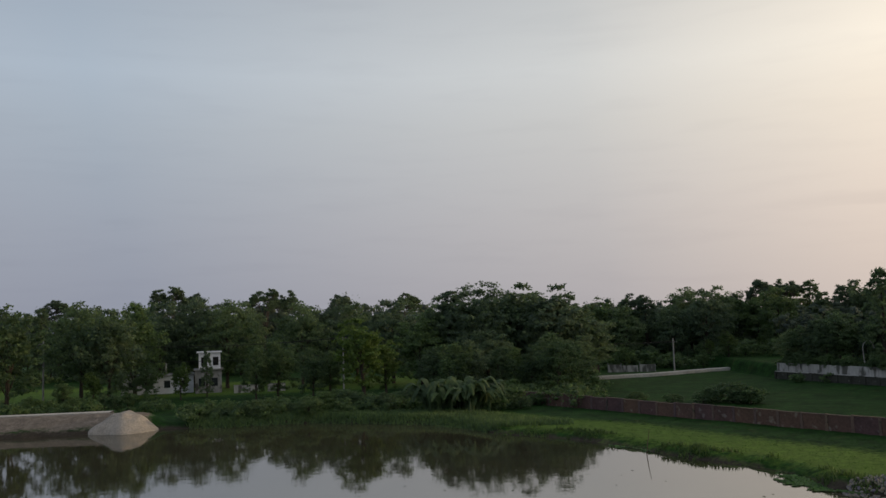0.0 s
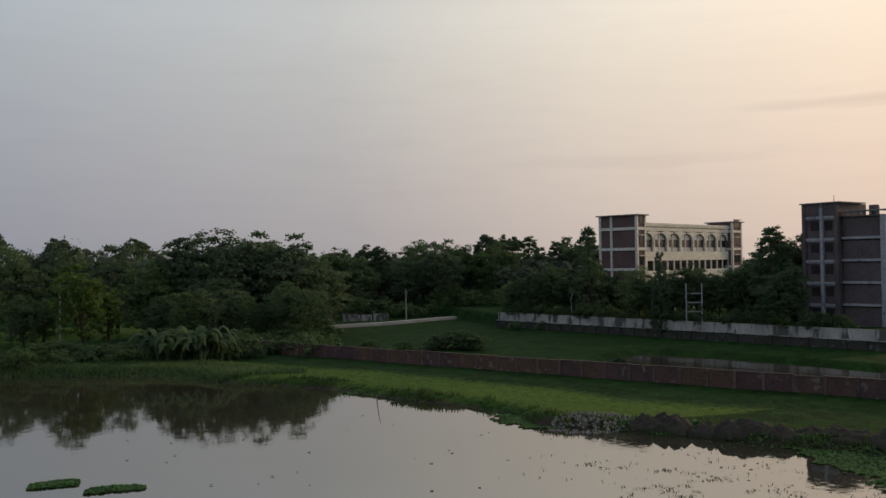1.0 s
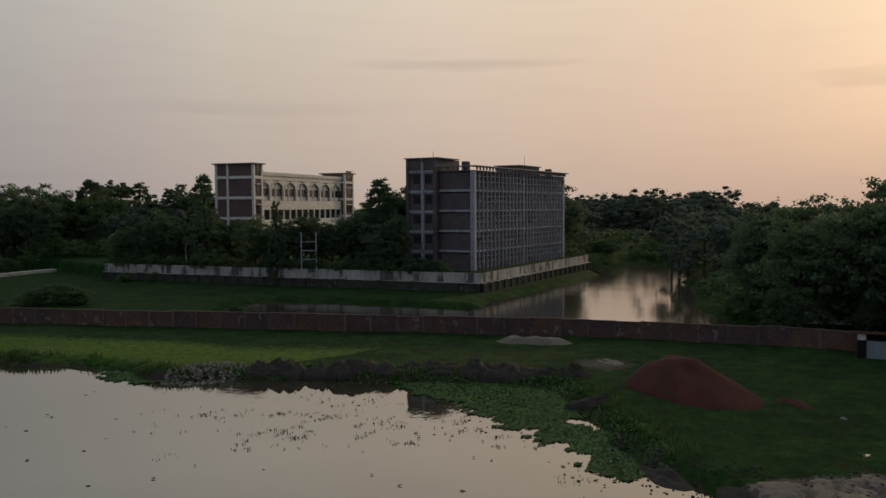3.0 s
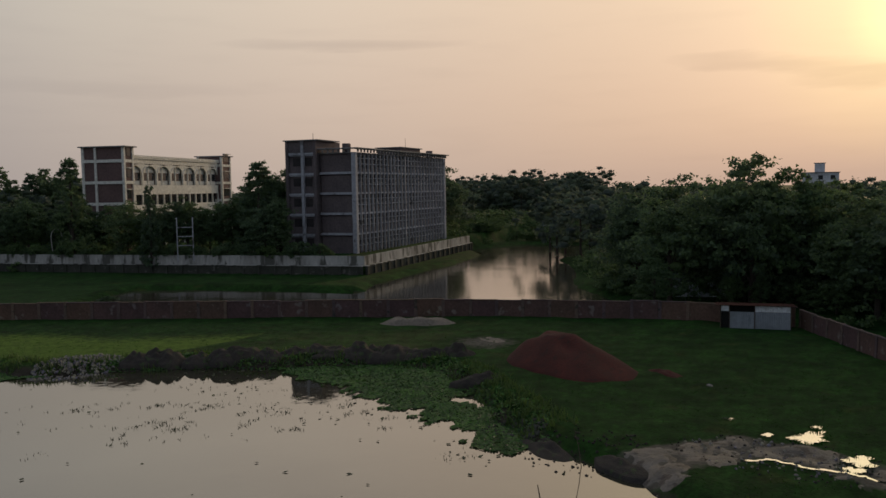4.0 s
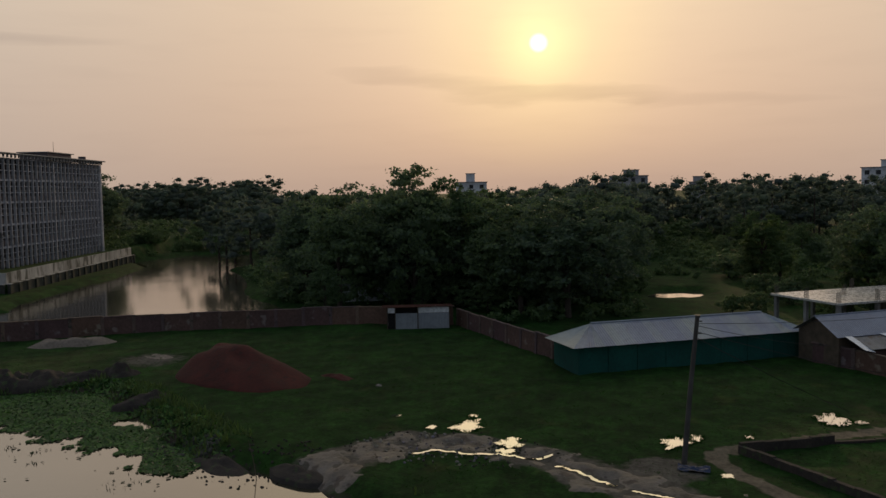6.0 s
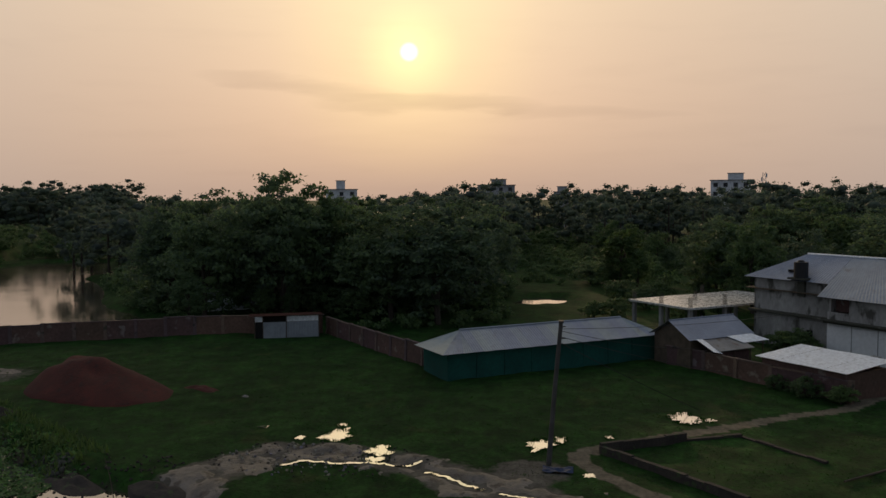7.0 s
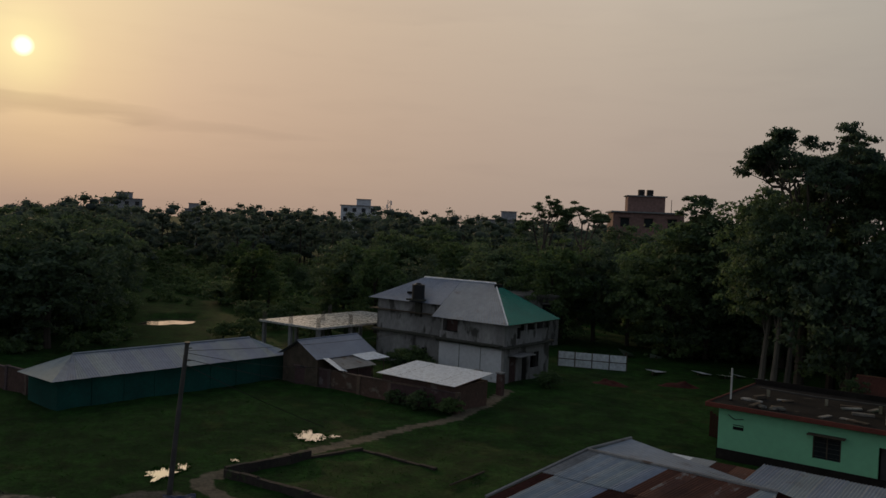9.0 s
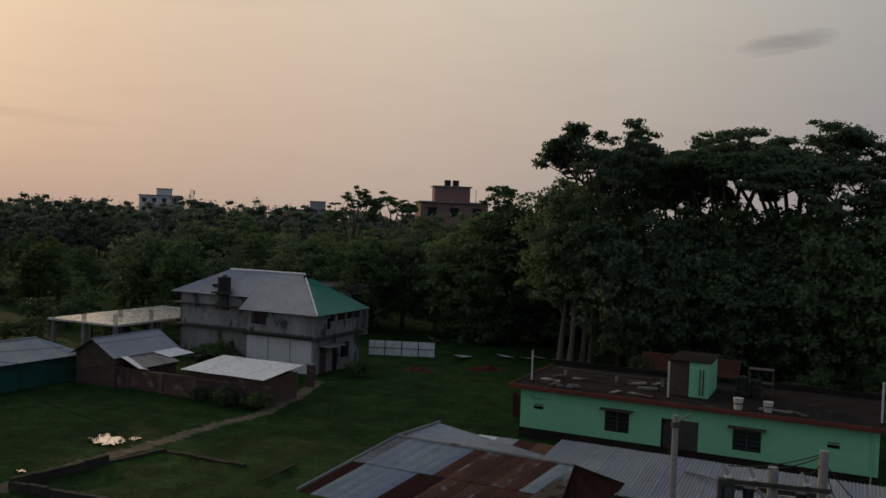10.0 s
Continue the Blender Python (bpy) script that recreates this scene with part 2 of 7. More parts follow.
M_SANDDARK = mat("dull_sand", (0.27, 0.22, 0.18), (0.19, 0.16, 0.13), 0.9, 0.95, bump=0.6, fine=5, c3=(0.08, 0.09, 0.04), spots=0.62)
M_REDSOIL = mat("red_brick_dust", (0.085, 0.020, 0.015), (0.052, 0.014, 0.011), 0.6, 0.95, bump=0.9, fine=6, c3=(0.045, 0.018, 0.015), spots=0.6)
M_DARKSOIL = mat("dark_clay", (0.055, 0.045, 0.038), (0.035, 0.03, 0.027), 0.9, 0.95, bump=0.9, fine=5, c3=(0.05, 0.07, 0.03), spots=0.58)
M_RUBBLE = mat("grey_rubble", (0.30, 0.275, 0.25), (0.15, 0.135, 0.12), 1.2, 0.95, bump=0.6, island=0.3)
M_DECK = mat("wet_pale_concrete", (0.62, 0.61, 0.58), (0.50, 0.49, 0.47), 0.4, 0.28, ior=2.4, spec=0.5, c3=(0.34, 0.33, 0.32), spots=0.58)
# pale tin, with some sky reflection put into the bluish base
M_TINOLD2 = mat("pale_tin", (0.66, 0.71, 0.77), (0.56, 0.61, 0.67), 0.5, 0.4, metal=0.15, ior=1.6, spec=0.5, bump=0.1)
M_RUSTLIGHT = mat("streaky_rusted_tin", (0.20, 0.095, 0.06), (0.13, 0.06, 0.045), 0.8, 0.75, metal=0.15, bump=0.2, c3=(0.30, 0.27, 0.25), spots=0.57)
M_MUD = mat("trodden_wet_mud", (0.155, 0.135, 0.118), (0.085, 0.072, 0.062), 0.7, 0.55, bump=0.9, bump_scale=9.0, fine=6, c3=(0.048, 0.036, 0.030), spots=0.55, spec=0.5)
M_TARP = mat("blue_tarpaulin", (0.03, 0.05, 0.11), (0.022, 0.036, 0.08), 2.0, 0.5, bump=0.2)
M_MOULD = mat("mossy_dark_concrete", (0.075, 0.075, 0.062), (0.045, 0.047, 0.038), 0.5, 0.95, bump=0.4, c3=(0.15, 0.145, 0.13), spots=0.62)
M_BARK = mat("bark", (0.075, 0.06, 0.048), (0.05, 0.042, 0.034), 1.5, 0.95, bump=0.6, stretch=(1, 1, 0.2))
M_GREYBARK = mat("grey_bark", (0.13, 0.112, 0.095), (0.08, 0.07, 0.06), 1.5, 0.95, bump=0.5, stretch=(1, 1, 0.2))
M_PALEBARK = mat("pale_bark", (0.20, 0.18, 0.155), (0.12, 0.105, 0.09), 1.5, 0.95, bump=0.5, stretch=(1, 1, 0.2))
# dark and mid greens are greyed slightly, standing in for thin haze
M_LEAF = [
    mat("dark_green_leaves", (0.135, 0.195, 0.105), (0.102, 0.155, 0.084), 0.15, 0.6, island=0.22, objvar=0.15, transl=0.5, spec=0.25),
    mat("mid_green_leaves", (0.125, 0.190, 0.080), (0.092, 0.150, 0.068), 0.15, 0.6, island=0.22, objvar=0.15, transl=0.5, spec=0.25),
    mat("fresh_green_leaves", (0.115, 0.185, 0.045), (0.080, 0.135, 0.038), 0.15, 0.6, island=0.22, objvar=0.15, transl=0.5),
]
# lighter, greyer leaf colour: haze over the distant trees is put into it
M_HAZELEAF = mat("haze_paled_leaves", (0.138, 0.178, 0.128), (0.105, 0.142, 0.102), 0.03, 0.7, island=0.22, transl=0.45, spec=0.2)
M_WEED = mat("floating_weed", (0.078, 0.186, 0.037), (0.045, 0.115, 0.026), 0.5, 0.6, island=0.45, transl=0.2)
M_REED = mat("pond_grass", (0.06, 0.075, 0.035), (0.04, 0.05, 0.025), 0.5, 0.7, island=0.3)
M_GRASSTUFT = mat("grass_tufts", (0.025, 0.082, 0.009), (0.017, 0.057, 0.007), 0.12, 0.8, spec=0.15, island=0.25, transl=0.45)


# ---- building helpers ----
def mesh_ob(name, verts, faces, material, parent=None, smooth=False):
    me = bpy.data.meshes.new(name)
    me.from_pydata([tuple(v) for v in verts], [], faces)
    if material:
        me.materials.append(material)
    if smooth:
        me.polygons.foreach_set("use_smooth", [True] * len(me.polygons))
    me.update()
    ob = new(name, me)
    if parent:
        ob.parent = parent
    return ob


def part(name, bm, material, parent=None, label=""):
    me = bpy.data.meshes.new(name)
    bm.normal_update()
    bm.to_mesh(me)
    bm.free()
    me.materials.append(material)
    ob = new(name, me)
    if parent:
        ob.parent = parent
    if label:
        ob["label"] = label
    return ob


def thing(name, m, label, category, group="", kind=""):
    ob = new(name)
    ob.empty_display_size = 0.3
    ob.matrix_world = m
    return tagged(ob, label, category, group, kind)


def box(bm, x0, x1, y0, y1, z0, z1, bev=0.0):
    r = bmesh.ops.create_cube(bm, size=1.0, matrix=Matrix.Translation(((x0 + x1) / 2, (y0 + y1) / 2, (z0 + z1) / 2)) @ Matrix.Diagonal((abs(x1 - x0), abs(y1 - y0), abs(z1 - z0), 1)))
    if bev:
        es = {e for v in r["verts"] for e in v.link_edges}
        bmesh.ops.bevel(bm, geom=list(es), offset=bev, segments=1, affect="EDGES")
    return bm


def cube(x0, x1, y0, y1, z0, z1, bev=0.0):
    return box(bmesh.new(), x0, x1, y0, y1, z0, z1, bev)


def cyl(bm, r0, r1, z0, z1, x=0, y=0, seg=12):
    bmesh.ops.create_cone(bm, cap_ends=True, segments=seg, radius1=r0, radius2=r1, depth=z1 - z0, matrix=Matrix.Translation((x, y, (z0 + z1) / 2)))
    return bm


def tube(bm, pts, radii, sides=6):
    """A tapered tube along points."""
    pts = [Vector(p) for p in pts]
    rings = []
    for i, p in enumerate(pts):
        d = (pts[min(i + 1, len(pts) - 1)] - pts[max(i - 1, 0)]).normalized()
        a = d.orthogonal().normalized()
        b = d.cross(a)
        rings.append([bm.verts.new(p + radii[i] * (a * math.cos(2 * math.pi * k / sides) + b * math.sin(2 * math.pi * k / sides))) for k in range(sides)])
    for r0, r1 in zip(rings, rings[1:]):
        for k in range(sides):
            bm.faces.new((r0[k], r0[(k + 1) % sides], r1[(k + 1) % sides], r1[k]))
    bm.faces.new(rings[0][::-1]), bm.faces.new(rings[-1])
    return bm


def quad(bm, *pts):
    bm.faces.new([bm.verts.new(p) for p in pts])
    return bm


def corrugated(bm, a, b, c, d, pitch=0.15, amp=0.02, thick=0.0):
    """A corrugated sheet: a-b the lower edge, d-c the upper one; the ridges run from lower to upper edge."""
    a, b, c, d = (Vector(p) for p in (a, b, c, d))
    n = (b - a).cross(d - a).normalized()
    k = max(4, int((b - a).length / pitch) * 4)
    rows = 4
    grid = []
    for j in range(rows + 1):
        s = j / rows
        lo, hi = a.lerp(d, s), b.lerp(c, s)
        grid.append([bm.verts.new(lo.lerp(hi, i / k) + n * (amp * math.sin(2 * math.pi * (a.lerp(b, i / k) - a).length / pitch) * (1 if (hi - lo).length > 0.2 else 0))) for i in range(k + 1)])
    for j in range(rows):
        for i in range(k):
            bm.faces.new((grid[j][i], grid[j][i + 1], grid[j + 1][i + 1], grid[j + 1][i]))
    return bm


def polar(az, dist):
    return dist * math.sin(radians(az)), dist * math.cos(radians(az))


def heading(ax, ay, bx, by):
    return math.degrees(math.atan2(by - ay, bx - ax))


# ---- ground and water ----
POND = [(-64, 114), (-50, 115.5), (-41, 119), (-31, 119), (-20, 121.5), (-2.6, 115), (7, 102.7), (13.7, 97.4), (18.0, 89.5), (23.8, 80.8), (28.2, 73.8),
        (29.3, 66.5), (32.3, 64), (36.2, 60), (38.7, 57.6), (43.0, 52.6), (48.0, 47.0), (49.5, 42), (47.0, 37), (43.5, 32), (40.0, 27.5), (36.8, 23.7), (36.2, 20.3),
        (35.0, 17.2), (32.0, 13.0), (28, 7), (18, 4), (0, 8), (-40, 20), (-80, 40), (-95, 80), (-80, 104)]
CANAL = [(54, 104), (58, 77), (66, 66), (76, 50), (86, 40), (94, 50), (102, 59.5), (113, 66), (131, 77.5), (139, 84), (145, 83), (176, 101), (172, 114), (151, 115.5), (141, 104.5), (126.6, 98.6), (112, 94), (99, 89.5), (90, 87), (83.2, 81.5), (79.5, 91), (73.5, 103), (66, 112)]
BACKPOND = [(108.5, 5.6), (110.0, 1.6), (114.5, -0.6), (118.5, 0.8), (118.0, 5.0), (113.0, 7.0)]


def poly_dist(X, Y, poly):
    """Signed distance to a closed polygon, negative inside."""
    d = np.full(X.shape, 1e9)
    inside = np.zeros(X.shape, bool)
    for (x0, y0), (x1, y1) in zip(poly, poly[1:] + poly[:1]):
        ex, ey = x1 - x0, y1 - y0
        t = np.clip(((X - x0) * ex + (Y - y0) * ey) / (ex * ex + ey * ey), 0, 1)
        d = np.minimum(d, np.hypot(X - x0 - t * ex, Y - y0 - t * ey))
        hit = ((y0 > Y) != (y1 > Y)) & (X < ex * (Y - y0) / (ey if ey else 1e-9) + x0)
        inside ^= hit
    return np.where(inside, -d, d)


def line_dist(X, Y, pts):
    d = np.full(X.shape, 1e9)
    for (x0, y0), (x1, y1) in zip(pts, pts[1:]):
        ex, ey = x1 - x0, y1 - y0
        t = np.clip(((X - x0) * ex + (Y - y0) * ey) / (ex * ex + ey * ey), 0, 1)
        d = np.minimum(d, np.hypot(X - x0 - t * ex, Y - y0 - t * ey))
    return d


_rng = np.random.default_rng(7)
_W = [(_rng.uniform(-1, 1, 2) / s, _rng.uniform(0, 6.28), a) for s, a, n in ((9.0, 0.30, 6), (3.5, 0.22, 8), (1.3, 0.16, 10)) for _ in range(n)]


def wobble(X, Y):
    z = np.zeros_like(X)
    for (kx, ky), ph, a in _W:
        z = z + a * np.sin(2.5 * (kx * X + ky * Y) + ph)
    return z / 3.0


def smooth(e0, e1, v):
    t = np.clip((v - e0) / (e1 - e0), 0, 1)
    return t * t * (3 - 2 * t)


PATHLINE = [(36.5, -5.6), (38.4, -4.1), (39.7, -2.9), (41.6, -1.6), (43.3, -0.8), (44.3, -0.7), (45.3, -1.4), (46.7, -3.4), (48.1, -5.5), (49.6, -7.7), (51.0, -10.0), (52.8, -12.1), (54.2, -14.2), (56.1, -17.6), (60.5, -21.5), (65.5, -25.0)]
MUDLINE = [(35.3, 18.3), (37.5, 17.3), (40.0, 16.4), (42.7, 14.6), (43.0, 12.6), (42.8, 10.6), (41.9, 8.6), (41.0, 6.7), (39.4, 4.8), (37.8, 2.2), (35.5, -0.5)]
COMPOUND = [(95, 93.5), (63, 163), (60, 260), (260, 260), (240, 148)]


def height(X, Y):
    w = wobble(X, Y)
    near = np.exp(-(np.hypot(X - 45, Y - 20) / 160) ** 2)
    z = 0.14 * w * near + 0.05 * near * np.sin(X * 1.9 + 3 * w) * np.sin(Y * 1.6 - 2 * w)
    dp = poly_dist(X, Y, POND) + 1.1 * w
    bank = smooth(-2.2, 2.2, dp)
    rough_bank = np.exp(-((dp - 1.5) / 2.5) ** 2)
    z = z + 0.22 * rough_bank * (wobble(X * 1.7 + 31, Y * 1.7) + 0.6)
    z = np.where(dp < 6, z * smooth(-3, 2, dp) - 1.5 * (1 - bank), z)
    dc = poly_dist(X, Y, CANAL) + 0.9 * w
    z = z - 1.4 * (1 - smooth(-2.0, 1.6, dc))
    db = poly_dist(X, Y, BACKPOND) + 0.9 * w
    z = z - 1.4 * (1 - smooth(-2.0, 2.0, db))
    z = z + 2.5 * smooth(1.0, -0.4, poly_dist(X, Y, COMPOUND) + 1.2)
    # banked mud beside the stream
    dm = line_dist(X, Y, MUDLINE)
    z = z + 0.10 * np.exp(-((dm - 1.4) / 0.8) ** 2) - 0.10 * np.exp(-(dm / 0.5) ** 2)
    # bank on the far left shore
    z = z + 1.5 * np.exp(-(line_dist(X, Y, [(-120, 120.5), (-78, 121), (-62, 121.5), (-45, 122.5)]) / 3.8) ** 4)
    return z


def axis(lo, hi, fine_lo, fine_hi, fine_step, mid_step):
    a = list(np.arange(fine_lo, fine_hi + 1e-6, fine_step))
    while a[0] > lo:
        a.insert(0, a[0] - mid_step)
    while a[-1] < hi:
        a.append(a[-1] + mid_step)
    step = mid_step
    while a[-1] < 3500:
        step *= 1.5
        a.append(a[-1] + step)
    step = mid_step
    while a[0] > -3500:
        step *= 1.5
        a.insert(0, a[0] - step)
    return np.array(a)


def ground_mat():
    m = mat("grassy_ground", (0.017, 0.052, 0.009), (0.010, 0.034, 0.006), 0.16, 0.95, bump=0.8, bump_scale=6.0, fine=14, c3=(0.026, 0.046, 0.010), spots=0.60, spec=0.12)
    nt = m.node_tree
    b = next(n for n in nt.nodes if n.type == "BSDF_PRINCIPLED")
    src = b.inputs["Base Color"].links[0].from_socket
    for sc, lo, hi in ((0.45, 0.66, 1.34), (2.2, 0.84, 1.16)):
        n = nt.nodes.new("ShaderNodeTexNoise")
        n.inputs["Scale"].default_value, n.inputs["Detail"].default_value = sc, 8
        nt.links.new(next(q for q in nt.nodes if q.type == "NEW_GEOMETRY").outputs["Position"], n.inputs["Vector"])
        r = nt.nodes.new("ShaderNodeMapRange")
        nt.links.new(n.outputs["Fac"], r.inputs[0])
        r.inputs[1].default_value, r.inputs[2].default_value, r.inputs[3].default_value, r.inputs[4].default_value = 0.33, 0.67, lo, hi
        x = nt.nodes.new("ShaderNodeMix")
        x.data_type, x.blend_type = "RGBA", "MULTIPLY"
        x.inputs[0].default_value = 1.0
        nt.links.new(src, x.inputs[6]), nt.links.new(r.outputs[0], x.inputs[7])
        src = x.outputs[2]
    for attr, c, amt in (("bare", (0.12, 0.105, 0.09), 0.9), ("dirt", (0.17, 0.14, 0.105), 0.9), ("wet", (0.045, 0.038, 0.03), 1.0), ("soil", (0.17, 0.145, 0.122), 1.0), ("meadow", (0.085, 0.145, 0.022), 0.9)):
        a = nt.nodes.new("ShaderNodeAttribute")
        a.attribute_name = attr
        n = nt.nodes.new("ShaderNodeTexNoise")
        n.inputs["Scale"].default_value, n.inputs["Detail"].default_value = 1.6, 6
        nt.links.new(next(q for q in nt.nodes if q.type == "NEW_GEOMETRY").outputs["Position"], n.inputs["Vector"])
        s = nt.nodes.new("ShaderNodeMath")
        s.operation = "MULTIPLY_ADD"
        nt.links.new(a.outputs["Fac"], s.inputs[0])
        s.inputs[1].default_value = 1.6
        nt.links.new(n.outputs["Fac"], s.inputs[2])
        r = nt.nodes.new("ShaderNodeMapRange")
        nt.links.new(s.outputs[0], r.inputs[0])
        r.inputs[1].default_value, r.inputs[2].default_value, r.inputs[4].default_value = 0.85, 1.25, amt
        x = nt.nodes.new("ShaderNodeMix")
        x.data_type = "RGBA"
        nt.links.new(r.outputs[0], x.inputs[0]), nt.links.new(src, x.inputs[6])
        x.inputs[7].default_value = (*c, 1)
        src = x.outputs[2]
    for sc, lo, hi in ((5.0, 0.80, 1.20), (1.1, 0.80, 1.20)):
        n = nt.nodes.new("ShaderNodeTexNoise")
        n.inputs["Scale"].default_value, n.inputs["Detail"].default_value = sc, 7
        nt.links.new(next(q for q in nt.nodes if q.type == "NEW_GEOMETRY").outputs["Position"], n.inputs["Vector"])
        r = nt.nodes.new("ShaderNodeMapRange")
        nt.links.new(n.outputs["Fac"], r.inputs[0])
        r.inputs[1].default_value, r.inputs[2].default_value, r.inputs[3].default_value, r.inputs[4].default_value = 0.36, 0.64, lo, hi
        x = nt.nodes.new("ShaderNodeMix")
        x.data_type, x.blend_type = "RGBA", "MULTIPLY"
        x.inputs[0].default_value = 1.0
        nt.links.new(src, x.inputs[6]), nt.links.new(r.outputs[0], x.inputs[7])
        src = x.outputs[2]
    nt.links.new(src, b.inputs["Base Color"])
    return m


def make_ground():
    xs, ys = axis(-110, 180, 22, 84, 0.5, 1.25), axis(-70, 215, -40, 62, 0.5, 1.25)
    X, Y = np.meshgrid(xs, ys)
    Z = height(X, Y)
    ny, nx = X.shape
    V = np.stack([X.ravel(), Y.ravel(), Z.ravel()], 1)
    idx = np.arange(nx * ny).reshape(ny, nx)
    F = np.stack([idx[:-1, :-1].ravel(), idx[:-1, 1:].ravel(), idx[1:, 1:].ravel(), idx[1:, :-1].ravel()], 1)
    me = bpy.data.meshes.new("ground")
    me.vertices.add(len(V))
    me.vertices.foreach_set("co", V.ravel())
    me.loops.add(F.size)
    me.loops.foreach_set("vertex_index", F.ravel())
    me.polygons.add(len(F))
    me.polygons.foreach_set("loop_start", np.arange(0, F.size, 4))
    me.polygons.foreach_set("loop_total", np.full(len(F), 4))
    me.polygons.foreach_set("use_smooth", np.ones(len(F), bool))
    me.update(calc_edges=True)
    dp = poly_dist(X, Y, POND)
    w = wobble(X * 1.3, Y * 1.3)
    masks = {
        "bare": np.clip(1.2 - line_dist(X, Y, MUDLINE) / 1.9 + 0.8 * w, 0, 1) + 0.9 * np.exp(-((np.hypot(X - 41.3, Y - 1.6) / 1.9) ** 4)) + 0.6 * np.exp(-(np.hypot(X - 59, Y - 43.5) / 3.0) ** 2),
        "dirt": np.exp(-(line_dist(X, Y, PATHLINE) / 0.45) ** 4),
        "wet": np.clip(1 - np.abs(dp + 0.3) / 1.8 + 0.5 * w, 0, 1),
        "soil": np.clip(1.25 - np.abs(line_dist(X, Y, [(-120, 119.5), (-78, 120), (-62, 120.5), (-46, 121.5)])) / 4.6 + 0.3 * w, 0, 1),
        "meadow": np.clip(1 - np.abs(Y - 190 - 0.1 * X) / 28, 0, 1) * (X < 30) + 0.75 * np.clip(1 - np.abs(poly_dist(X, Y, POND) - 7) / 9, 0, 1) * (Y > 62) * (X > -34),
    }
    for k, v in masks.items():
        a = me.attributes.new(k, "FLOAT", "POINT")
        a.data.foreach_set("value", np.clip(v, 0, 1).ravel().astype(np.float32))
    me.materials.append(ground_mat())
    return tagged(new("ground", me), "uneven grassy ground with bare muddy patches", "ground", kind="structure")


def water_sheet(name, poly, z, material, label, grow=6.0):
    cx, cy = sum(p[0] for p in poly) / len(poly), sum(p[1] for p in poly) / len(poly)
    pts = []
    for x, y in poly:
        d = math.hypot(x - cx, y - cy)
        pts.append((x + (x - cx) / d * grow, y + (y - cy) / d * grow, z))
    bm = bmesh.new()
    bm.faces.new([bm.verts.new(p) for p in pts])
    bmesh.ops.triangulate(bm, faces=bm.faces[:])
    return tagged(part(name, bm, material), label, "water", kind="structure")


make_ground()
water_sheet("water_pond", POND, -0.6, M_WATER, "still brownish pond water mirroring the evening sky", 3.0)
water_sheet("water_canal", CANAL, -0.6, M_CANAL, "narrow canal of still water beside the compound", 3.0)
water_sheet("water_backpond", BACKPOND, -0.6, M_PUDDLE, "small back pond between the trees", 2.5)


# ---- trees ----
def ground_z(x, y):
    return float(height(np.array([float(x)]), np.array([float(y)]))[0])


def leaf_arrays(rng, centers, radii, per, size, flat=1.0, reach=1.3):
    """Three-cornered leaf sprays scattered through ellipsoid clumps."""
    n = len(centers)
    c = np.repeat(np.asarray(centers, float), per, 0)
    r = np.repeat(np.asarray(radii, float), per)
    u = rng.normal(size=(n * per, 3))
    u /= np.linalg.norm(u, axis=1)[:, None]
    rad = r * np.sqrt(rng.uniform(0.04, 1.0, n * per)) * np.clip(rng.normal(1.0, 0.28, n * per), 0.4, 1.8) * reach / 1.3
    p = c + u * rad[:, None] * np.array([1, 1, flat])
    nrm = u * 0.7 + rng.normal(size=u.shape) * 0.6 + np.array([0, 0, 0.5])
    nrm /= np.linalg.norm(nrm, axis=1)[:, None]
    a = np.cross(nrm, rng.normal(size=u.shape))
    a /= np.linalg.norm(a, axis=1)[:, None]
    b = np.cross(nrm, a)
    s = size * rng.uniform(0.6, 1.35, n * per)[:, None]
    v = np.stack([p - a * s * 0.7 - b * s * 0.5, p + a * s * 0.7 - b * s * 0.4, p + b * s * 0.8], 1).reshape(-1, 3)
    return v, np.arange(len(v)).reshape(-1, 3)


_t = (1 + 5 ** 0.5) / 2
ICO_V = np.array([(-1, _t, 0), (1, _t, 0), (-1, -_t, 0), (1, -_t, 0), (0, -1, _t), (0, 1, _t), (0, -1, -_t), (0, 1, -_t), (_t, 0, -1), (_t, 0, 1), (-_t, 0, -1), (-_t, 0, 1)]) / math.hypot(1, _t)
ICO_F = np.array([(0, 11, 5), (0, 5, 1), (0, 1, 7), (0, 7, 10), (0, 10, 11), (1, 5, 9), (5, 11, 4), (11, 10, 2), (10, 7, 6), (7, 1, 8), (3, 9, 4), (3, 4, 2), (3, 2, 6), (3, 6, 8), (3, 8, 9), (4, 9, 5), (2, 4, 11), (6, 2, 10), (8, 6, 7), (9, 8, 1)])


def foliage(rng, centers, radii, per, size, flat=1.0, heart=0.7, reach=1.3):
    """Leaf sprays round the shell of each clump, and its shaded inner mass of twigs as a jagged heart."""
    V, F = leaf_arrays(rng, centers, radii, per, size, flat, reach)
    if heart:
        c, r = np.asarray(centers, float), np.asarray(radii, float)
        n = len(c)
        k = r[:, None, None] * heart * rng.uniform(0.6, 1.15, (n, 12, 1)) * np.array([1, 1, flat])
        hv = (c[:, None, :] + ICO_V[None] * k).reshape(-1, 3)
        hf = (ICO_F[None] + 12 * np.arange(n)[:, None, None]).reshape(-1, 3) + len(V)
        V, F = np.concatenate([V, hv]), np.concatenate([F, hf])
    return V, F


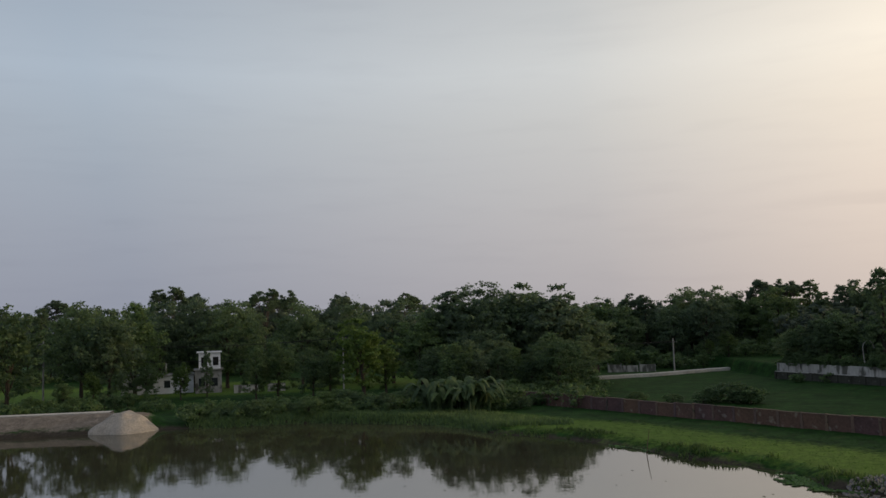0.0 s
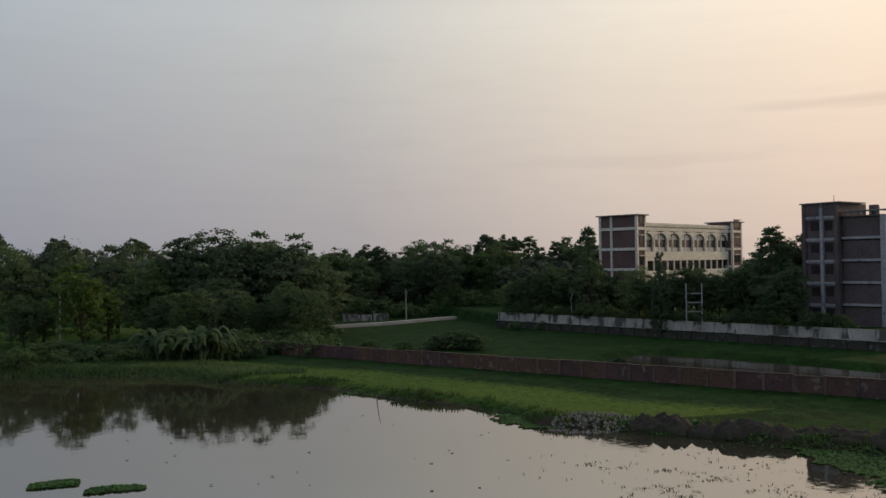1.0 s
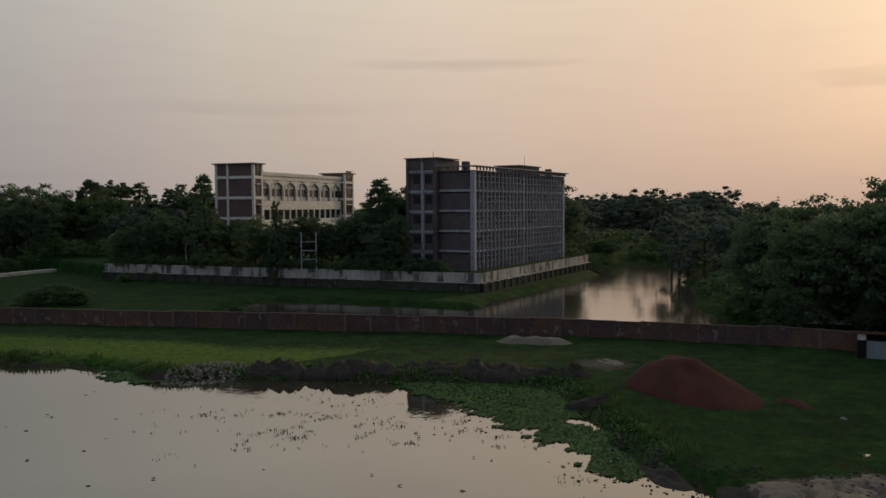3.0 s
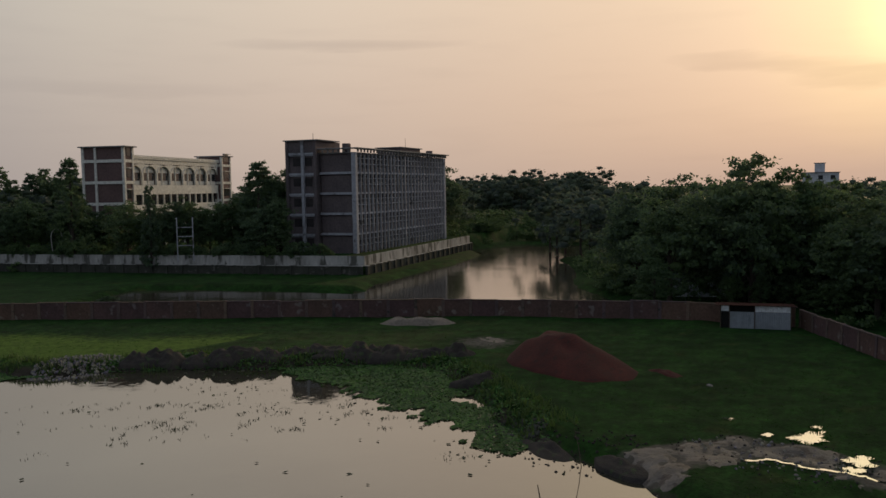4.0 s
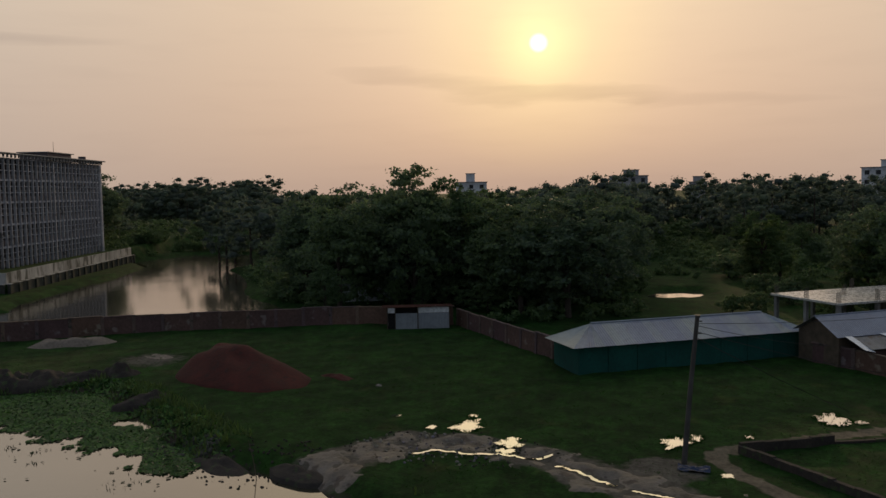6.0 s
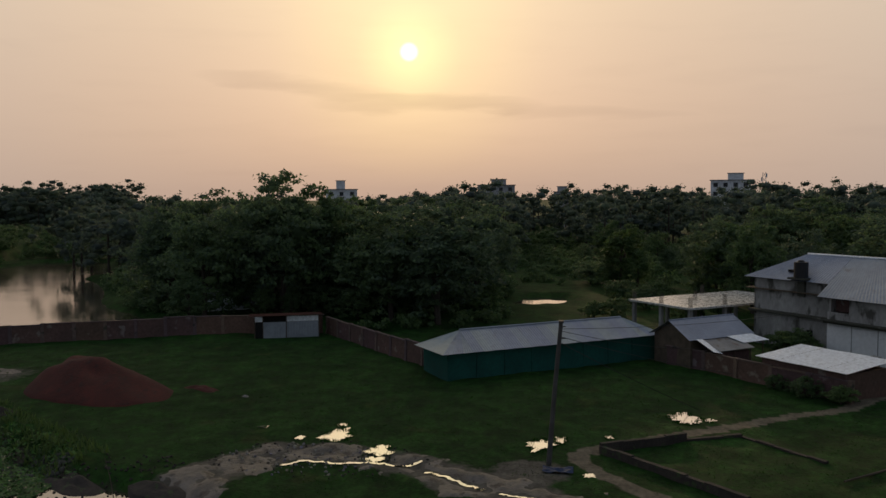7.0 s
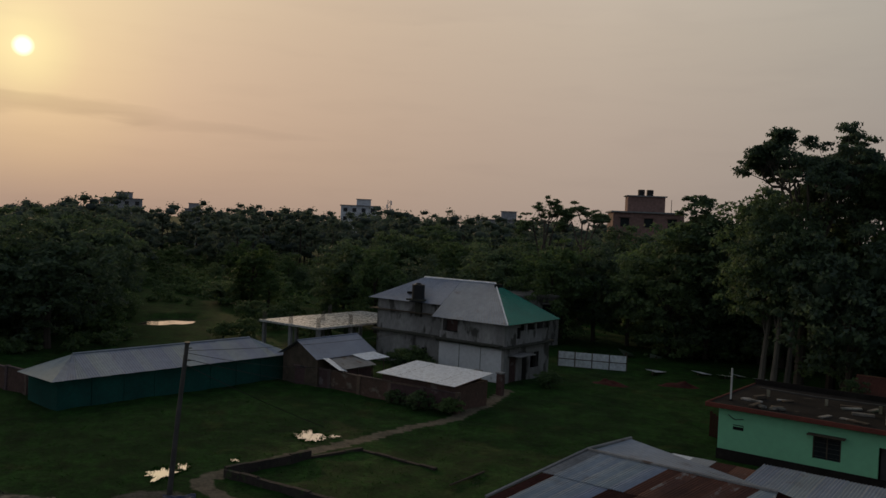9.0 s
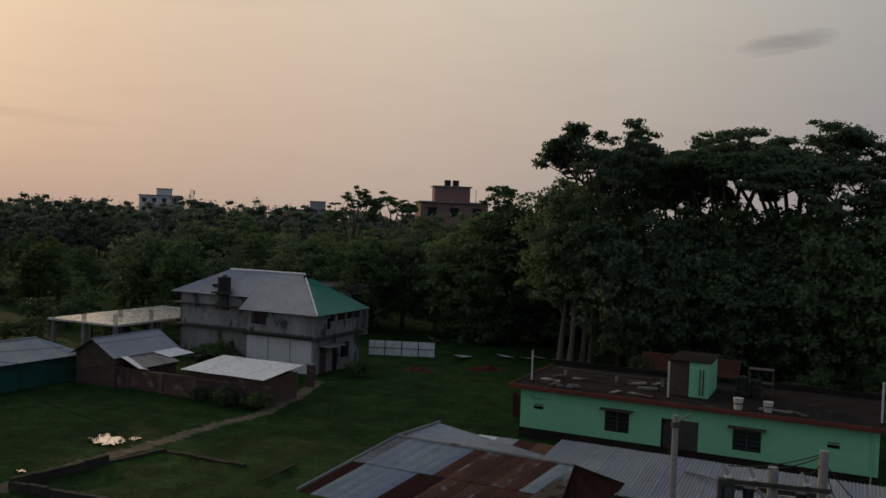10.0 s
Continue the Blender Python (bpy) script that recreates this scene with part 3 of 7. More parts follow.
def np_mesh(name, V, F, material):
    me = bpy.data.meshes.new(name)
    me.vertices.add(len(V))
    me.vertices.foreach_set("co", np.ascontiguousarray(V, dtype=np.float32).ravel())
    me.loops.add(F.size)
    me.loops.foreach_set("vertex_index", np.ascontiguousarray(F, dtype=np.int32).ravel())
    me.polygons.add(len(F))
    k = F.shape[1]
    me.polygons.foreach_set("loop_start", np.arange(0, F.size, k, dtype=np.int32))
    me.polygons.foreach_set("loop_total", np.full(len(F), k, dtype=np.int32))
    me.update(calc_edges=True)
    me.materials.append(material)
    return me


def uneven(rng, k=7):
    """A smooth random swelling over directions, about 0.7 to 1.3."""
    w = [(rng.normal(size=3) * 2.2, rng.uniform(0, 6.28)) for _ in range(k)]

    def f(v):
        return min(1.16, max(0.72, 1 + 0.45 / math.sqrt(k) * sum(math.sin(float(np.dot(a, v)) + p) for a, p in w)))
    return f


def dome_crown(rng, h, R, clear, n):
    """Boughs inside a rounded uneven crown, and flat sprays of leaves over them."""
    swell = uneven(rng)
    zc, hz = h * (1 + clear) / 2, h * (1 - clear) / 2
    boughs, clumps = [], []
    for i in range(n):
        v = rng.normal(size=3) + np.array([0, 0, 0.2])
        v /= np.linalg.norm(v)
        boughs.append((np.array([v[0] * R, v[1] * R, v[2] * hz]) * 0.45 * swell(v) + np.array([0, 0, zc]), R * rng.uniform(0.22, 0.34)))
    for i in range(n * 10):
        v = rng.normal(size=3) + np.array([0, 0, 0.25])
        v /= np.linalg.norm(v)
        k = rng.uniform(0.45, 1.0) ** 0.5 * swell(v) * 0.95
        c = np.array([v[0] * R * k, v[1] * R * k, zc + v[2] * hz * k])
        clumps.append((c, R * rng.uniform(0.13, 0.24)))
    return boughs, clumps


def tall_crown(rng, h, R, clear, n):
    swell = uneven(rng)
    boughs, clumps = [], []
    for i in range(n):
        z = (i + rng.uniform(0, 1)) / n
        a = rng.uniform(0, 6.28)
        q = R * (1 - 0.7 * z) * rng.uniform(0.2, 0.5)
        boughs.append((np.array([q * math.cos(a), q * math.sin(a), h * (clear + (0.86 - clear) * z)]), R * rng.uniform(0.18, 0.28)))
    for i in range(n * 10):
        z = rng.uniform(0, 1)
        a = rng.uniform(0, 6.28)
        v = np.array([math.cos(a), math.sin(a), 3 * z - 1.5])
        q = R * (0.35 + 0.65 * math.sin(math.pi * min(1, 0.25 + 0.75 * z)) ** 0.8) * (1 - 0.35 * z) * swell(v) * rng.uniform(0.35, 1.0) ** 0.5
        clumps.append((np.array([q * math.cos(a), q * math.sin(a), h * (clear + (0.98 - clear) * z)]), R * rng.uniform(0.14, 0.25) * (1 - 0.3 * z)))
    return boughs, clumps


def rain_tree(bm, rng, h, R, clear, r0, lean, mains, plates):
    """Limbs fanning out in three forkings under a broad domed canopy of flat sprays; returns the spray centres."""
    swell = uneven(rng)
    fork = np.array([lean * 0.6, -0.1, h * clear])
    tube(bm, [(0, 0, -0.3), (lean * 0.3, 0.1, fork[2] * 0.5), fork], [r0 * 1.3, r0 * 0.95, r0 * 0.8], 8)
    ends = []

    def roof(x, y):
        q = math.hypot(x, y) / R
        return h * (1 - 0.30 * q * q - 0.03 * math.sin(5 * x / R + 2) - 0.03 * math.sin(6 * y / R))

    def bough(a, b, ra, rb, bow):
        mid = (a + b) / 2 + np.array([0, 0, bow])
        tube(bm, [a, mid, b], [ra, (ra + rb) / 2, rb], 5)

    for i in range(mains):
        a = i * 2.39996 + rng.uniform(-0.25, 0.25)
        q = R * (0.10 + 0.34 * math.sqrt((i + 0.5) / mains))
        k = swell(np.array([math.cos(a), math.sin(a), 0.5]))
        p1 = np.array([q * math.cos(a) * k, q * math.sin(a) * k, h * (clear + (0.90 - clear) * rng.uniform(0.5, 0.75))])
        bough(fork * np.array([1, 1, rng.uniform(0.75, 1.0)]), p1, r0 * 0.5, r0 * 0.28, -0.03 * h)
        for j in range(3):
            b = a + (j - 1) * 0.75 + rng.uniform(-0.2, 0.2)
            l = R * rng.uniform(0.16, 0.30)
            x, y = p1[0] + l * math.cos(b), p1[1] + l * math.sin(b)
            p2 = np.array([x, y, roof(x, y) - h * rng.uniform(0.07, 0.12)])
            bough(p1, p2, r0 * 0.26, r0 * 0.14, -0.01 * h)
            for m in range(plates):
                c = b + (m - (plates - 1) / 2) * 0.9 + rng.uniform(-0.3, 0.3)
                l = R * rng.uniform(0.10, 0.24)
                x, y = p2[0] + l * math.cos(c), p2[1] + l * math.sin(c)
                p3 = np.array([x, y, roof(x, y) - h * rng.uniform(0.0, 0.05)])
                bough(p2, p3, r0 * 0.13, r0 * 0.04, 0)
                ends.append(p3)
    return ends


def make_tree(name, kind, h, R, clear, n, per, size, seed, leaf, bark, label, lean=0.0):
    rng = np.random.default_rng(seed)
    t = thing(name, Matrix.Identity(4), label, "tree")
    bm = bmesh.new()
    r0 = 0.016 * h + 0.05
    if kind == "umbrella":
        ends = rain_tree(bm, rng, h, R, clear, r0, lean, n, 4)
        C, R_ = [], []
        for p in ends:
            for j in range(4):
                b = rng.uniform(0, 6.28)
                d = R * 0.11 * math.sqrt(rng.uniform(0, 1))
                C.append(p + np.array([d * math.cos(b), d * math.sin(b), rng.uniform(-0.012, 0.012) * h])), R_.append(R * rng.uniform(0.06, 0.115))
        V, F = leaf_arrays(rng, C, R_, per, size, 0.34)
    else:
        lobes, clumps = (tall_crown if kind == "tall" else dome_crown)(rng, h, R, clear, n)
        top = h * (0.9 if kind == "tall" else 0.66)
        tube(bm, [(0, 0, -0.3), (lean * 0.3, 0.1, top * 0.3), (lean * 0.7, -0.1, top * 0.65), (lean, 0.05, top)], [r0 * 1.25, r0 * 0.9, r0 * 0.65, r0 * 0.25], 7)
        for c, r in lobes[:10]:
            z0 = max(0.12 * h, min(c[2] - 0.25 * h, top * 0.95))
            bx = lean * z0 / top
            tube(bm, [(bx, 0, z0), ((c[0] + bx) * 0.55, c[1] * 0.5, (z0 + c[2]) * 0.52), c], [r0 * 0.42, r0 * 0.26, r0 * 0.08], 5)
        V, F = leaf_arrays(rng, [c for c, r in clumps], [r for c, r in clumps], per, size, 0.5)
        V2, F2 = foliage(rng, [c for c, r in lobes], [r for c, r in lobes], 40, size * 1.2, 0.8, 0.55)
        V, F = np.concatenate([V, V2]), np.concatenate([F, F2 + len(V)])
        V = V * np.array([1, 1, h / np.percentile(V[:, 2], 99.8)])
    part("trunk", bm, bark, t)
    crown = new("crown", np_mesh("crown", V, F, leaf))
    crown.parent = t
    return t


def make_banana(seed):
    rng = random.Random(seed)
    t = thing("banana_plant", Matrix.Identity(4), "banana clump with long arching torn leaves", "plant")
    for i in range(4):
        x, y = rng.uniform(-0.9, 0.9), rng.uniform(-0.9, 0.9)
        part("stem", tube(bmesh.new(), [(x, y, -0.2), (x * 1.1, y * 1.1, 1.5)], [0.14, 0.09], 6), M_LEAF[1], t)
    for i in range(26):
        a = rng.uniform(0, 6.28)
        x, y, z = rng.uniform(-0.8, 0.8), rng.uniform(-0.8, 0.8), rng.uniform(0.6, 1.7)
        L, up = rng.uniform(1.2, 2.6), rng.uniform(1.8, 3.4)
        bm = bmesh.new()
        prev = None
        for k in range(8):
            s = k / 7
            px, py = x + math.cos(a) * L * 0.8 * s, y + math.sin(a) * L * 0.8 * s
            pz = z + up * (2.2 * s - 2.0 * s * s)
            w = 0.34 * math.sin(math.pi * min(1, 0.12 + s * 0.88)) + 0.02
            nx, ny = -math.sin(a), math.cos(a)
            row = [bm.verts.new((px - nx * w, py - ny * w, pz - 0.12 * s)), bm.verts.new((px, py, pz + 0.08)), bm.verts.new((px + nx * w, py + ny * w, pz - 0.12 * s))]
            if prev:
                bm.faces.new((prev[0], prev[1], row[1], row[0])), bm.faces.new((prev[1], prev[2], row[2], row[1]))
            prev = row
        part("leaf", bm, M_LEAF[1], t)
    return t


L_DARK = "dense dark green broadleaf tree with rounded crown"
L_MID = "leafy green tree with a loose crown"
L_TALL = "tall slender tree with a narrow leafy crown"
L_UMB = "spreading umbrella-crowned tree with open limbs"
L_FRESH = "bright green young tree at the water's edge"
L_BUSH = "low tangled green bush"
KINDS = {
    "dark": [make_tree("tree", "dome", 12, 4.6, 0.08, 17, 42, 0.235, s, M_LEAF[0], M_BARK, L_DARK) for s in (1, 2, 3)],
    "mid": [make_tree("tree", "dome", 11, 3.9, 0.10, 15, 38, 0.22, s, M_LEAF[1], M_BARK, L_MID, 0.4) for s in (4, 5, 6)],
    "tall": [make_tree("tree", "tall", 14, 3.2, 0.10, 17, 38, 0.22, s, M_LEAF[0], M_BARK, L_TALL) for s in (7, 8)],
    "umb": [make_tree("tree", "umbrella", 17, 6.2, 0.58, 10, 52, 0.15, s, M_LEAF[0], M_GREYBARK, L_UMB, 0.6) for s in (9, 10, 11)],
    "flat": [make_tree("tree", "umbrella", 17, 3.8, 0.60, 4, 46, 0.14, s, M_LEAF[0], M_GREYBARK, L_UMB, 0.4) for s in (16, 17)],
    "stem": [make_tree("tree", "dome", 16, 4.4, 0.34, 15, 44, 0.22, s, M_LEAF[0], M_PALEBARK, "tall leafy tree with bare pale stems", 0.8) for s in (18, 19)],
    "fresh": [make_tree("tree", "dome", 9, 2.8, 0.12, 12, 44, 0.18, s, M_LEAF[2], M_BARK, L_FRESH, 0.3) for s in (12, 13)],
    "bush": [make_tree("bush", "dome", 2.6, 1.9, 0.0, 8, 40, 0.13, s, M_LEAF[1], M_BARK, L_BUSH) for s in (14, 15)],
    "banana": [make_banana(3)],
}
for k, v in KINDS.items():
    for o in v:
        if k == "bush":
            o["category"] = "bush"
USED = set()
H0 = {"dark": 12, "mid": 11, "tall": 14, "umb": 17, "flat": 17, "stem": 16, "fresh": 9, "bush": 2.6, "banana": 4}
TREES = 0


def plant(kind, x, y, h, wide=1.0, seed=0, z=None):
    """One tree of the kind, h metres high, standing on the ground at x, y."""
    global TREES
    TREES += 1
    rng = random.Random(TREES * 31 + seed)
    proto = KINDS[kind][rng.randrange(len(KINDS[kind]))]
    s = h / H0[kind]
    if z is None:
        z = float(height(np.array([x]), np.array([y]))[0]) - 0.05
    m = Matrix.LocRotScale((x, y, z), Euler((0, 0, rng.uniform(0, 6.28))), None)
    sc = (s * wide, s * wide * rng.uniform(0.9, 1.1), s)
    if proto.name in USED:
        t = copy_thing(proto, m)
    else:
        USED.add(proto.name)
        t = proto
        t.matrix_basis = m
    t.scale = sc
    return t


def open_lane(x, y, h):
    """The open strip of low scrub before and behind the back pond."""
    az, d = math.degrees(math.atan2(x, y)), math.hypot(x, y)
    return 86.0 < az < 91.2 and 86 < d < 250 and h > max(0.7, (d - 114) * 0.117 - 0.8)


def row_of_trees(kinds, az0, az1, d0, d1, n, h0, h1, seed, wide=(0.9, 1.2)):
    rng = random.Random(seed)
    for i in range(n):
        az = az0 + (az1 - az0) * (i + rng.uniform(0.1, 0.9)) / n
        x, y = polar(az, rng.uniform(d0, d1))
        if min(float(poly_dist(np.array([x]), np.array([y]), p)[0]) for p in (POND, CANAL, BACKPOND)) < 1.0:
            continue
        if 66.2 < az < 69.4 and math.hypot(x, y) < 108:
            continue
        kind, h = rng.choice(kinds), rng.uniform(h0, h1)
        if open_lane(x, y, h):
            continue
        plant(kind, x, y, min(h, 3.2) if kind == "bush" else h, rng.uniform(*wide), seed + i)


def far_woods(seed, belts, shrubs):
    """The far woods, past counting: trunks and leaf clumps in one mesh."""
    rng = np.random.default_rng(seed)
    C, R = [], []
    tv, tf = [], []
    for az0, az1, d0, d1, n, h0, h1 in belts:
        for i in range(n):
            az, d = rng.uniform(az0, az1), rng.uniform(d0, d1)
            x, y = polar(az, d)
            h = h0 + (h1 - h0) * 1.12 * rng.uniform() ** 1.6
            if open_lane(x, y, h):
                continue
            r = h * rng.uniform(0.30, 0.48)
            flat_top = rng.uniform() < 0.05
            swell = uneven(rng, 4)
            for q in range(12 if flat_top else 24):
                u = rng.normal(size=3)
                u /= np.linalg.norm(u)
                if flat_top:
                    k = math.sqrt(rng.uniform())
                    C.append((x + u[0] * r * 1.1, y + u[1] * r * 1.1, h * (0.90 - 0.16 * k * k - rng.uniform(0, 0.05)))), R.append(r * rng.uniform(0.2, 0.32))
                    continue
                k = swell(u) * rng.uniform(0.5, 1.0) ** 0.5
                C.append((x + u[0] * r * k, y + u[1] * r * k, h * 0.50 + u[2] * h * 0.36 * k)), R.append(r * rng.uniform(0.26, 0.42))
            b = len(tv)
            for zz, rr in ((-0.5, 0.3), (h * 0.6, 0.12)):
                for q in range(4):
                    tv.append((x + rr * math.cos(q * 1.571), y + rr * math.sin(q * 1.571), zz))
            for q in range(4):
                tf.append((b + q, b + (q + 1) % 4, b + 4 + (q + 1) % 4, b + 4 + q))
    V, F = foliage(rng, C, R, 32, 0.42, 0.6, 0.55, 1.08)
    C, R = [], []
    for az0, az1, d0, d1, n, h0, h1 in shrubs:
        for i in range(n):
            x, y = polar(rng.uniform(az0, az1), rng.uniform(d0, d1))
            if min(float(poly_dist(np.array([x]), np.array([y]), p)[0]) for p in (POND, CANAL, BACKPOND)) < 1.5:
                continue
            h = rng.uniform(h0, h1)
            if open_lane(x, y, h):
                continue
            z = ground_z(x, y)
            for q in range(6):
                u = rng.normal(size=3)
                u /= np.linalg.norm(u)
                C.append((x + u[0] * h * 0.55, y + u[1] * h * 0.55, z + h * 0.45 + u[2] * h * 0.32)), R.append(h * rng.uniform(0.26, 0.42))
    V2, F2 = foliage(rng, C, R, 36, 0.22, 0.6, 0.45)
    tagged(new("scrub", np_mesh("scrub", V2, F2, M_LEAF[1])), "tangled undergrowth filling the woods' edge", "scrub", kind="stuff")
    ob = tagged(new("far_woods", np_mesh("far_woods", V, F, M_HAZELEAF)), "distant belt of mixed dark green woodland, paled for haze", "woods", kind="stuff")
    tr = np_mesh("far_trunks", np.array(tv), np.array(tf), M_BARK)
    p = new("trunks", tr)
    p.parent = ob


far_woods(21, [
    (-36, -1, 262, 310, 110, 19, 23), (-3, 12, 225, 290, 50, 17, 20), (10, 30, 235, 290, 60, 16, 19.5), (20, 46, 205, 270, 50, 14, 17.5), (42, 52, 215, 300, 45, 14, 17.5),
    (50, 61, 340, 420, 100, 18.0, 22.5), (58, 84, 150, 320, 110, 12.2, 16.6), (80, 93, 170, 300, 80, 14.6, 18.4), (90, 121, 190, 330, 150, 15.2, 19.4), (118, 152, 110, 200, 90, 12, 16),
    (152, 330, 90, 160, 50, 12, 17),
], [
    (-17, -1, 125, 140, 110, 1.2, 2.8), (-34, -17, 142, 165, 60, 1.2, 2.6), (-34, -1, 232, 262, 120, 3.0, 6.0), (-1, 10, 124, 170, 110, 1.8, 4.5), (8, 24, 205, 235, 120, 2.5, 5.5), (48.5, 61, 186, 230, 120, 1.2, 2.4), (48.5, 61, 230, 310, 120, 2.0, 5.0),
    (61.5, 85, 100, 150, 230, 1.8, 4.0), (59.0, 63, 120, 150, 45, 1.6, 3.8), (61.5, 64, 104, 118, 25, 1.2, 2.8), (84, 122, 122, 220, 300, 1.6, 4.2), (119, 152, 94, 120, 130, 2.0, 5.0), (76, 90, 86, 97, 40, 0.8, 1.6), (85.6, 91.4, 215, 262, 110, 3.0, 6.0), (85.6, 91.4, 128, 200, 90, 0.6, 2.4), (22, 42, 165, 178, 60, 1.5, 3.5),
])
# left shore: a far forest, a few trees in the meadow, one dark group
row_of_trees(["dark", "mid", "tall"], -31, -2, 235, 260, 12, 14, 20, 100)
for _az, _d, _h in ((-29.5, 172, 17), (-27.3, 168, 18.2), (-23.2, 178, 18.8), (-21.6, 172, 17), (-20.1, 182, 18.6), (-18.6, 196, 19), (-16.4, 198, 20), (-14.4, 192, 19), (-9.6, 182, 18), (-8.0, 188, 18.6), (-6.0, 190, 17.5), (-3.6, 184, 18)):
    plant(("dark", "mid", "dark", "tall")[int(-_az * 10) % 4], *polar(_az, _d), _h, 0.95)
for _az, _d, _h in ((-24.5, 262, 22.5), (-18.0, 255, 25.5), (-16.6, 262, 23.6), (-12.0, 255, 24.3), (-10.8, 262, 23.4), (-2.5, 250, 21.5), (-7.0, 262, 22.0), (12.5, 235, 18.6), (20.5, 235, 18.8), (22.0, 240, 18.4)):
    plant("umb", *polar(_az, _d), _h, 0.66)
row_of_trees(["dark", "mid", "tall"], -2.2, 9.2, 166, 184, 15, 14, 18.5, 140)
row_of_trees(["dark", "mid"], -1.5, 9.0, 140, 160, 11, 6, 11, 145)
plant("dark", *polar(4.9, 172), 19.8, 1.2)
plant("dark", *polar(2.6, 176), 20.6, 1.15)
plant("dark", *polar(6.9, 170), 19.4, 1.1)
plant("tall", *polar(0.4, 172), 19.0, 1.2)
plant("fresh", *polar(-5.6, 146), 14, 1.1)
plant("fresh", *polar(-4.1, 152), 10, 1.0)
plant("mid", *polar(-12.6, 158), 9.5, 1.0)
plant("mid", *polar(-11.2, 160), 10.5, 1.15)
plant("mid", *polar(-8.9, 150), 9, 1.0)
plant("mid", *polar(-7.8, 152), 8.5, 0.95)
plant("fresh", *polar(-17.3, 166), 7, 1.0)
plant("mid", *polar(-19.4, 170), 6.5, 1.0)
plant("fresh", *polar(-22.5, 165), 6.0, 0.9)
plant("mid", *polar(-24.2, 160), 5.0, 1.0)
plant("tall", *polar(-15.7, 170), 9.5, 0.6)
for bx, by in ((-2.5, 124.5), (-0.6, 122.8), (1.4, 124.6), (3.2, 123.0), (5.0, 124)):
    plant("banana", bx, by, 5.6, 1.25)
row_of_trees(["bush"], -17.2, 7, 125, 134, 30, 1.6, 3.2, 150, (0.9, 1.5))
row_of_trees(["bush"], -31, -20, 140, 160, 14, 2, 3.6, 155)
for _x, _y, _h in ((39.0, 127.5, 2.2), (41.5, 124.5, 3.0), (43.0, 122.0, 2.6), (37.0, 124.5, 1.5), (33.5, 127.5, 1.3), (29.0, 131.5, 1.4)):
    plant("bush", _x, _y, _h, 1.5)
plant("bush", 62.9, 82.8, 1.6, 1.7)
plant("bush", 60.8, 84.6, 1.1, 1.5)
plant("bush", 54.5, 98.0, 1.2, 1.5)
# along the road and before the far campus
row_of_trees(["dark", "mid", "tall", "dark"], 10, 27, 222, 245, 20, 14, 18, 160)
row_of_trees(["mid", "fresh", "bush"], 9, 25, 205, 222, 16, 4, 7, 165)
for _i in range(26):
    _az = 21.5 + 18.6 * (_i + 0.5) / 26
    # the retaining wall's distance along this bearing
    _s, _c = math.sin(radians(_az)), math.cos(radians(_az))
    _k = (95 * 69.5 + 93.5 * 32) / (_s * 69.5 + _c * 32)
    _d = _k + 3 + (_i * 37 % 12)
    plant(("dark", "mid", "tall", "dark")[_i % 4], _d * _s, _d * _c, 6.6 + (_i * 29 % 13) * 0.30, 1.05)
for _i in range(34):
    _az = 21.0 + 22.5 * (_i + 0.5) / 34
    _s, _c = math.sin(radians(_az)), math.cos(radians(_az))
    _d = (95 * 69.5 + 93.5 * 32) / (_s * 69.5 + _c * 32) + 1.3
    plant("bush", _d * _s, _d * _c, 1.2 + (_i * 17 % 7) * 0.28, 1.1, 0, 2.3)
row_of_trees(["tall", "dark"], 38.4, 40.6, 150, 160, 4, 13.5, 16, 175)
plant("tall", *polar(27.2, 165), 17.2, 0.9)
plant("tall", *polar(31.8, 150), 14.6, 0.55)
row_of_trees(["mid", "dark"], 49.0, 51.2, 205, 230, 5, 13, 16, 180)
row_of_trees(["bush"], 52.6, 60.5, 200, 225, 14, 2, 3.2, 182)
# dense group beyond the canal
row_of_trees(["dark", "tall", "dark", "mid"], 63.5, 85, 98, 112, 17, 11, 14.5, 190)
row_of_trees(["dark", "mid"], 63, 85, 112, 135, 14, 11, 14, 195)
plant("dark", *polar(70.9, 100), 16.4, 0.95)
plant("dark", *polar(67.0, 112), 14.6, 1.1)
plant("mid", *polar(73.6, 101), 15.0, 1.0)
plant("mid", *polar(72.3, 103), 14.6, 0.9)
plant("mid", *polar(70.0, 107), 14.6, 0.8)
plant("dark", 88.5, 13.5, 12.5, 1.25)
plant("dark", 90.5, 19.0, 12, 1.2)
row_of_trees(["bush", "mid"], 62.5, 82, 92, 100, 14, 2.5, 6, 200)
row_of_trees(["bush", "fresh"], 60.2, 62.6, 100, 118, 5, 1.6, 3.0, 205)
# open scrub beyond the sheds
row_of_trees(["mid", "fresh", "bush", "dark"], 84, 104, 125, 190, 36, 4, 10, 210)
row_of_trees(["bush"], 83, 100, 88, 120, 16, 2, 3.5, 215)
row_of_trees(["dark", "mid"], 99, 122, 100, 150, 26, 9, 13.5, 220)
plant("flat", *polar(112.8, 125), 18.4, 1.2)
plant("flat", *polar(115.4, 122), 18.0, 1.15)
for _az, _h in ((116.8, 13), (118.2, 14), (119.4, 14.4), (120.8, 14.2), (122.0, 15)):
    plant("dark", *polar(_az, 128), _h, 1.0)
plant("bush", 74.1, -19.2, 2.4, 1.0)
plant("bush", 75.8, -18.6, 1.9, 1.1)
plant("bush", 66.6, -20.6, 1.5, 1.1)
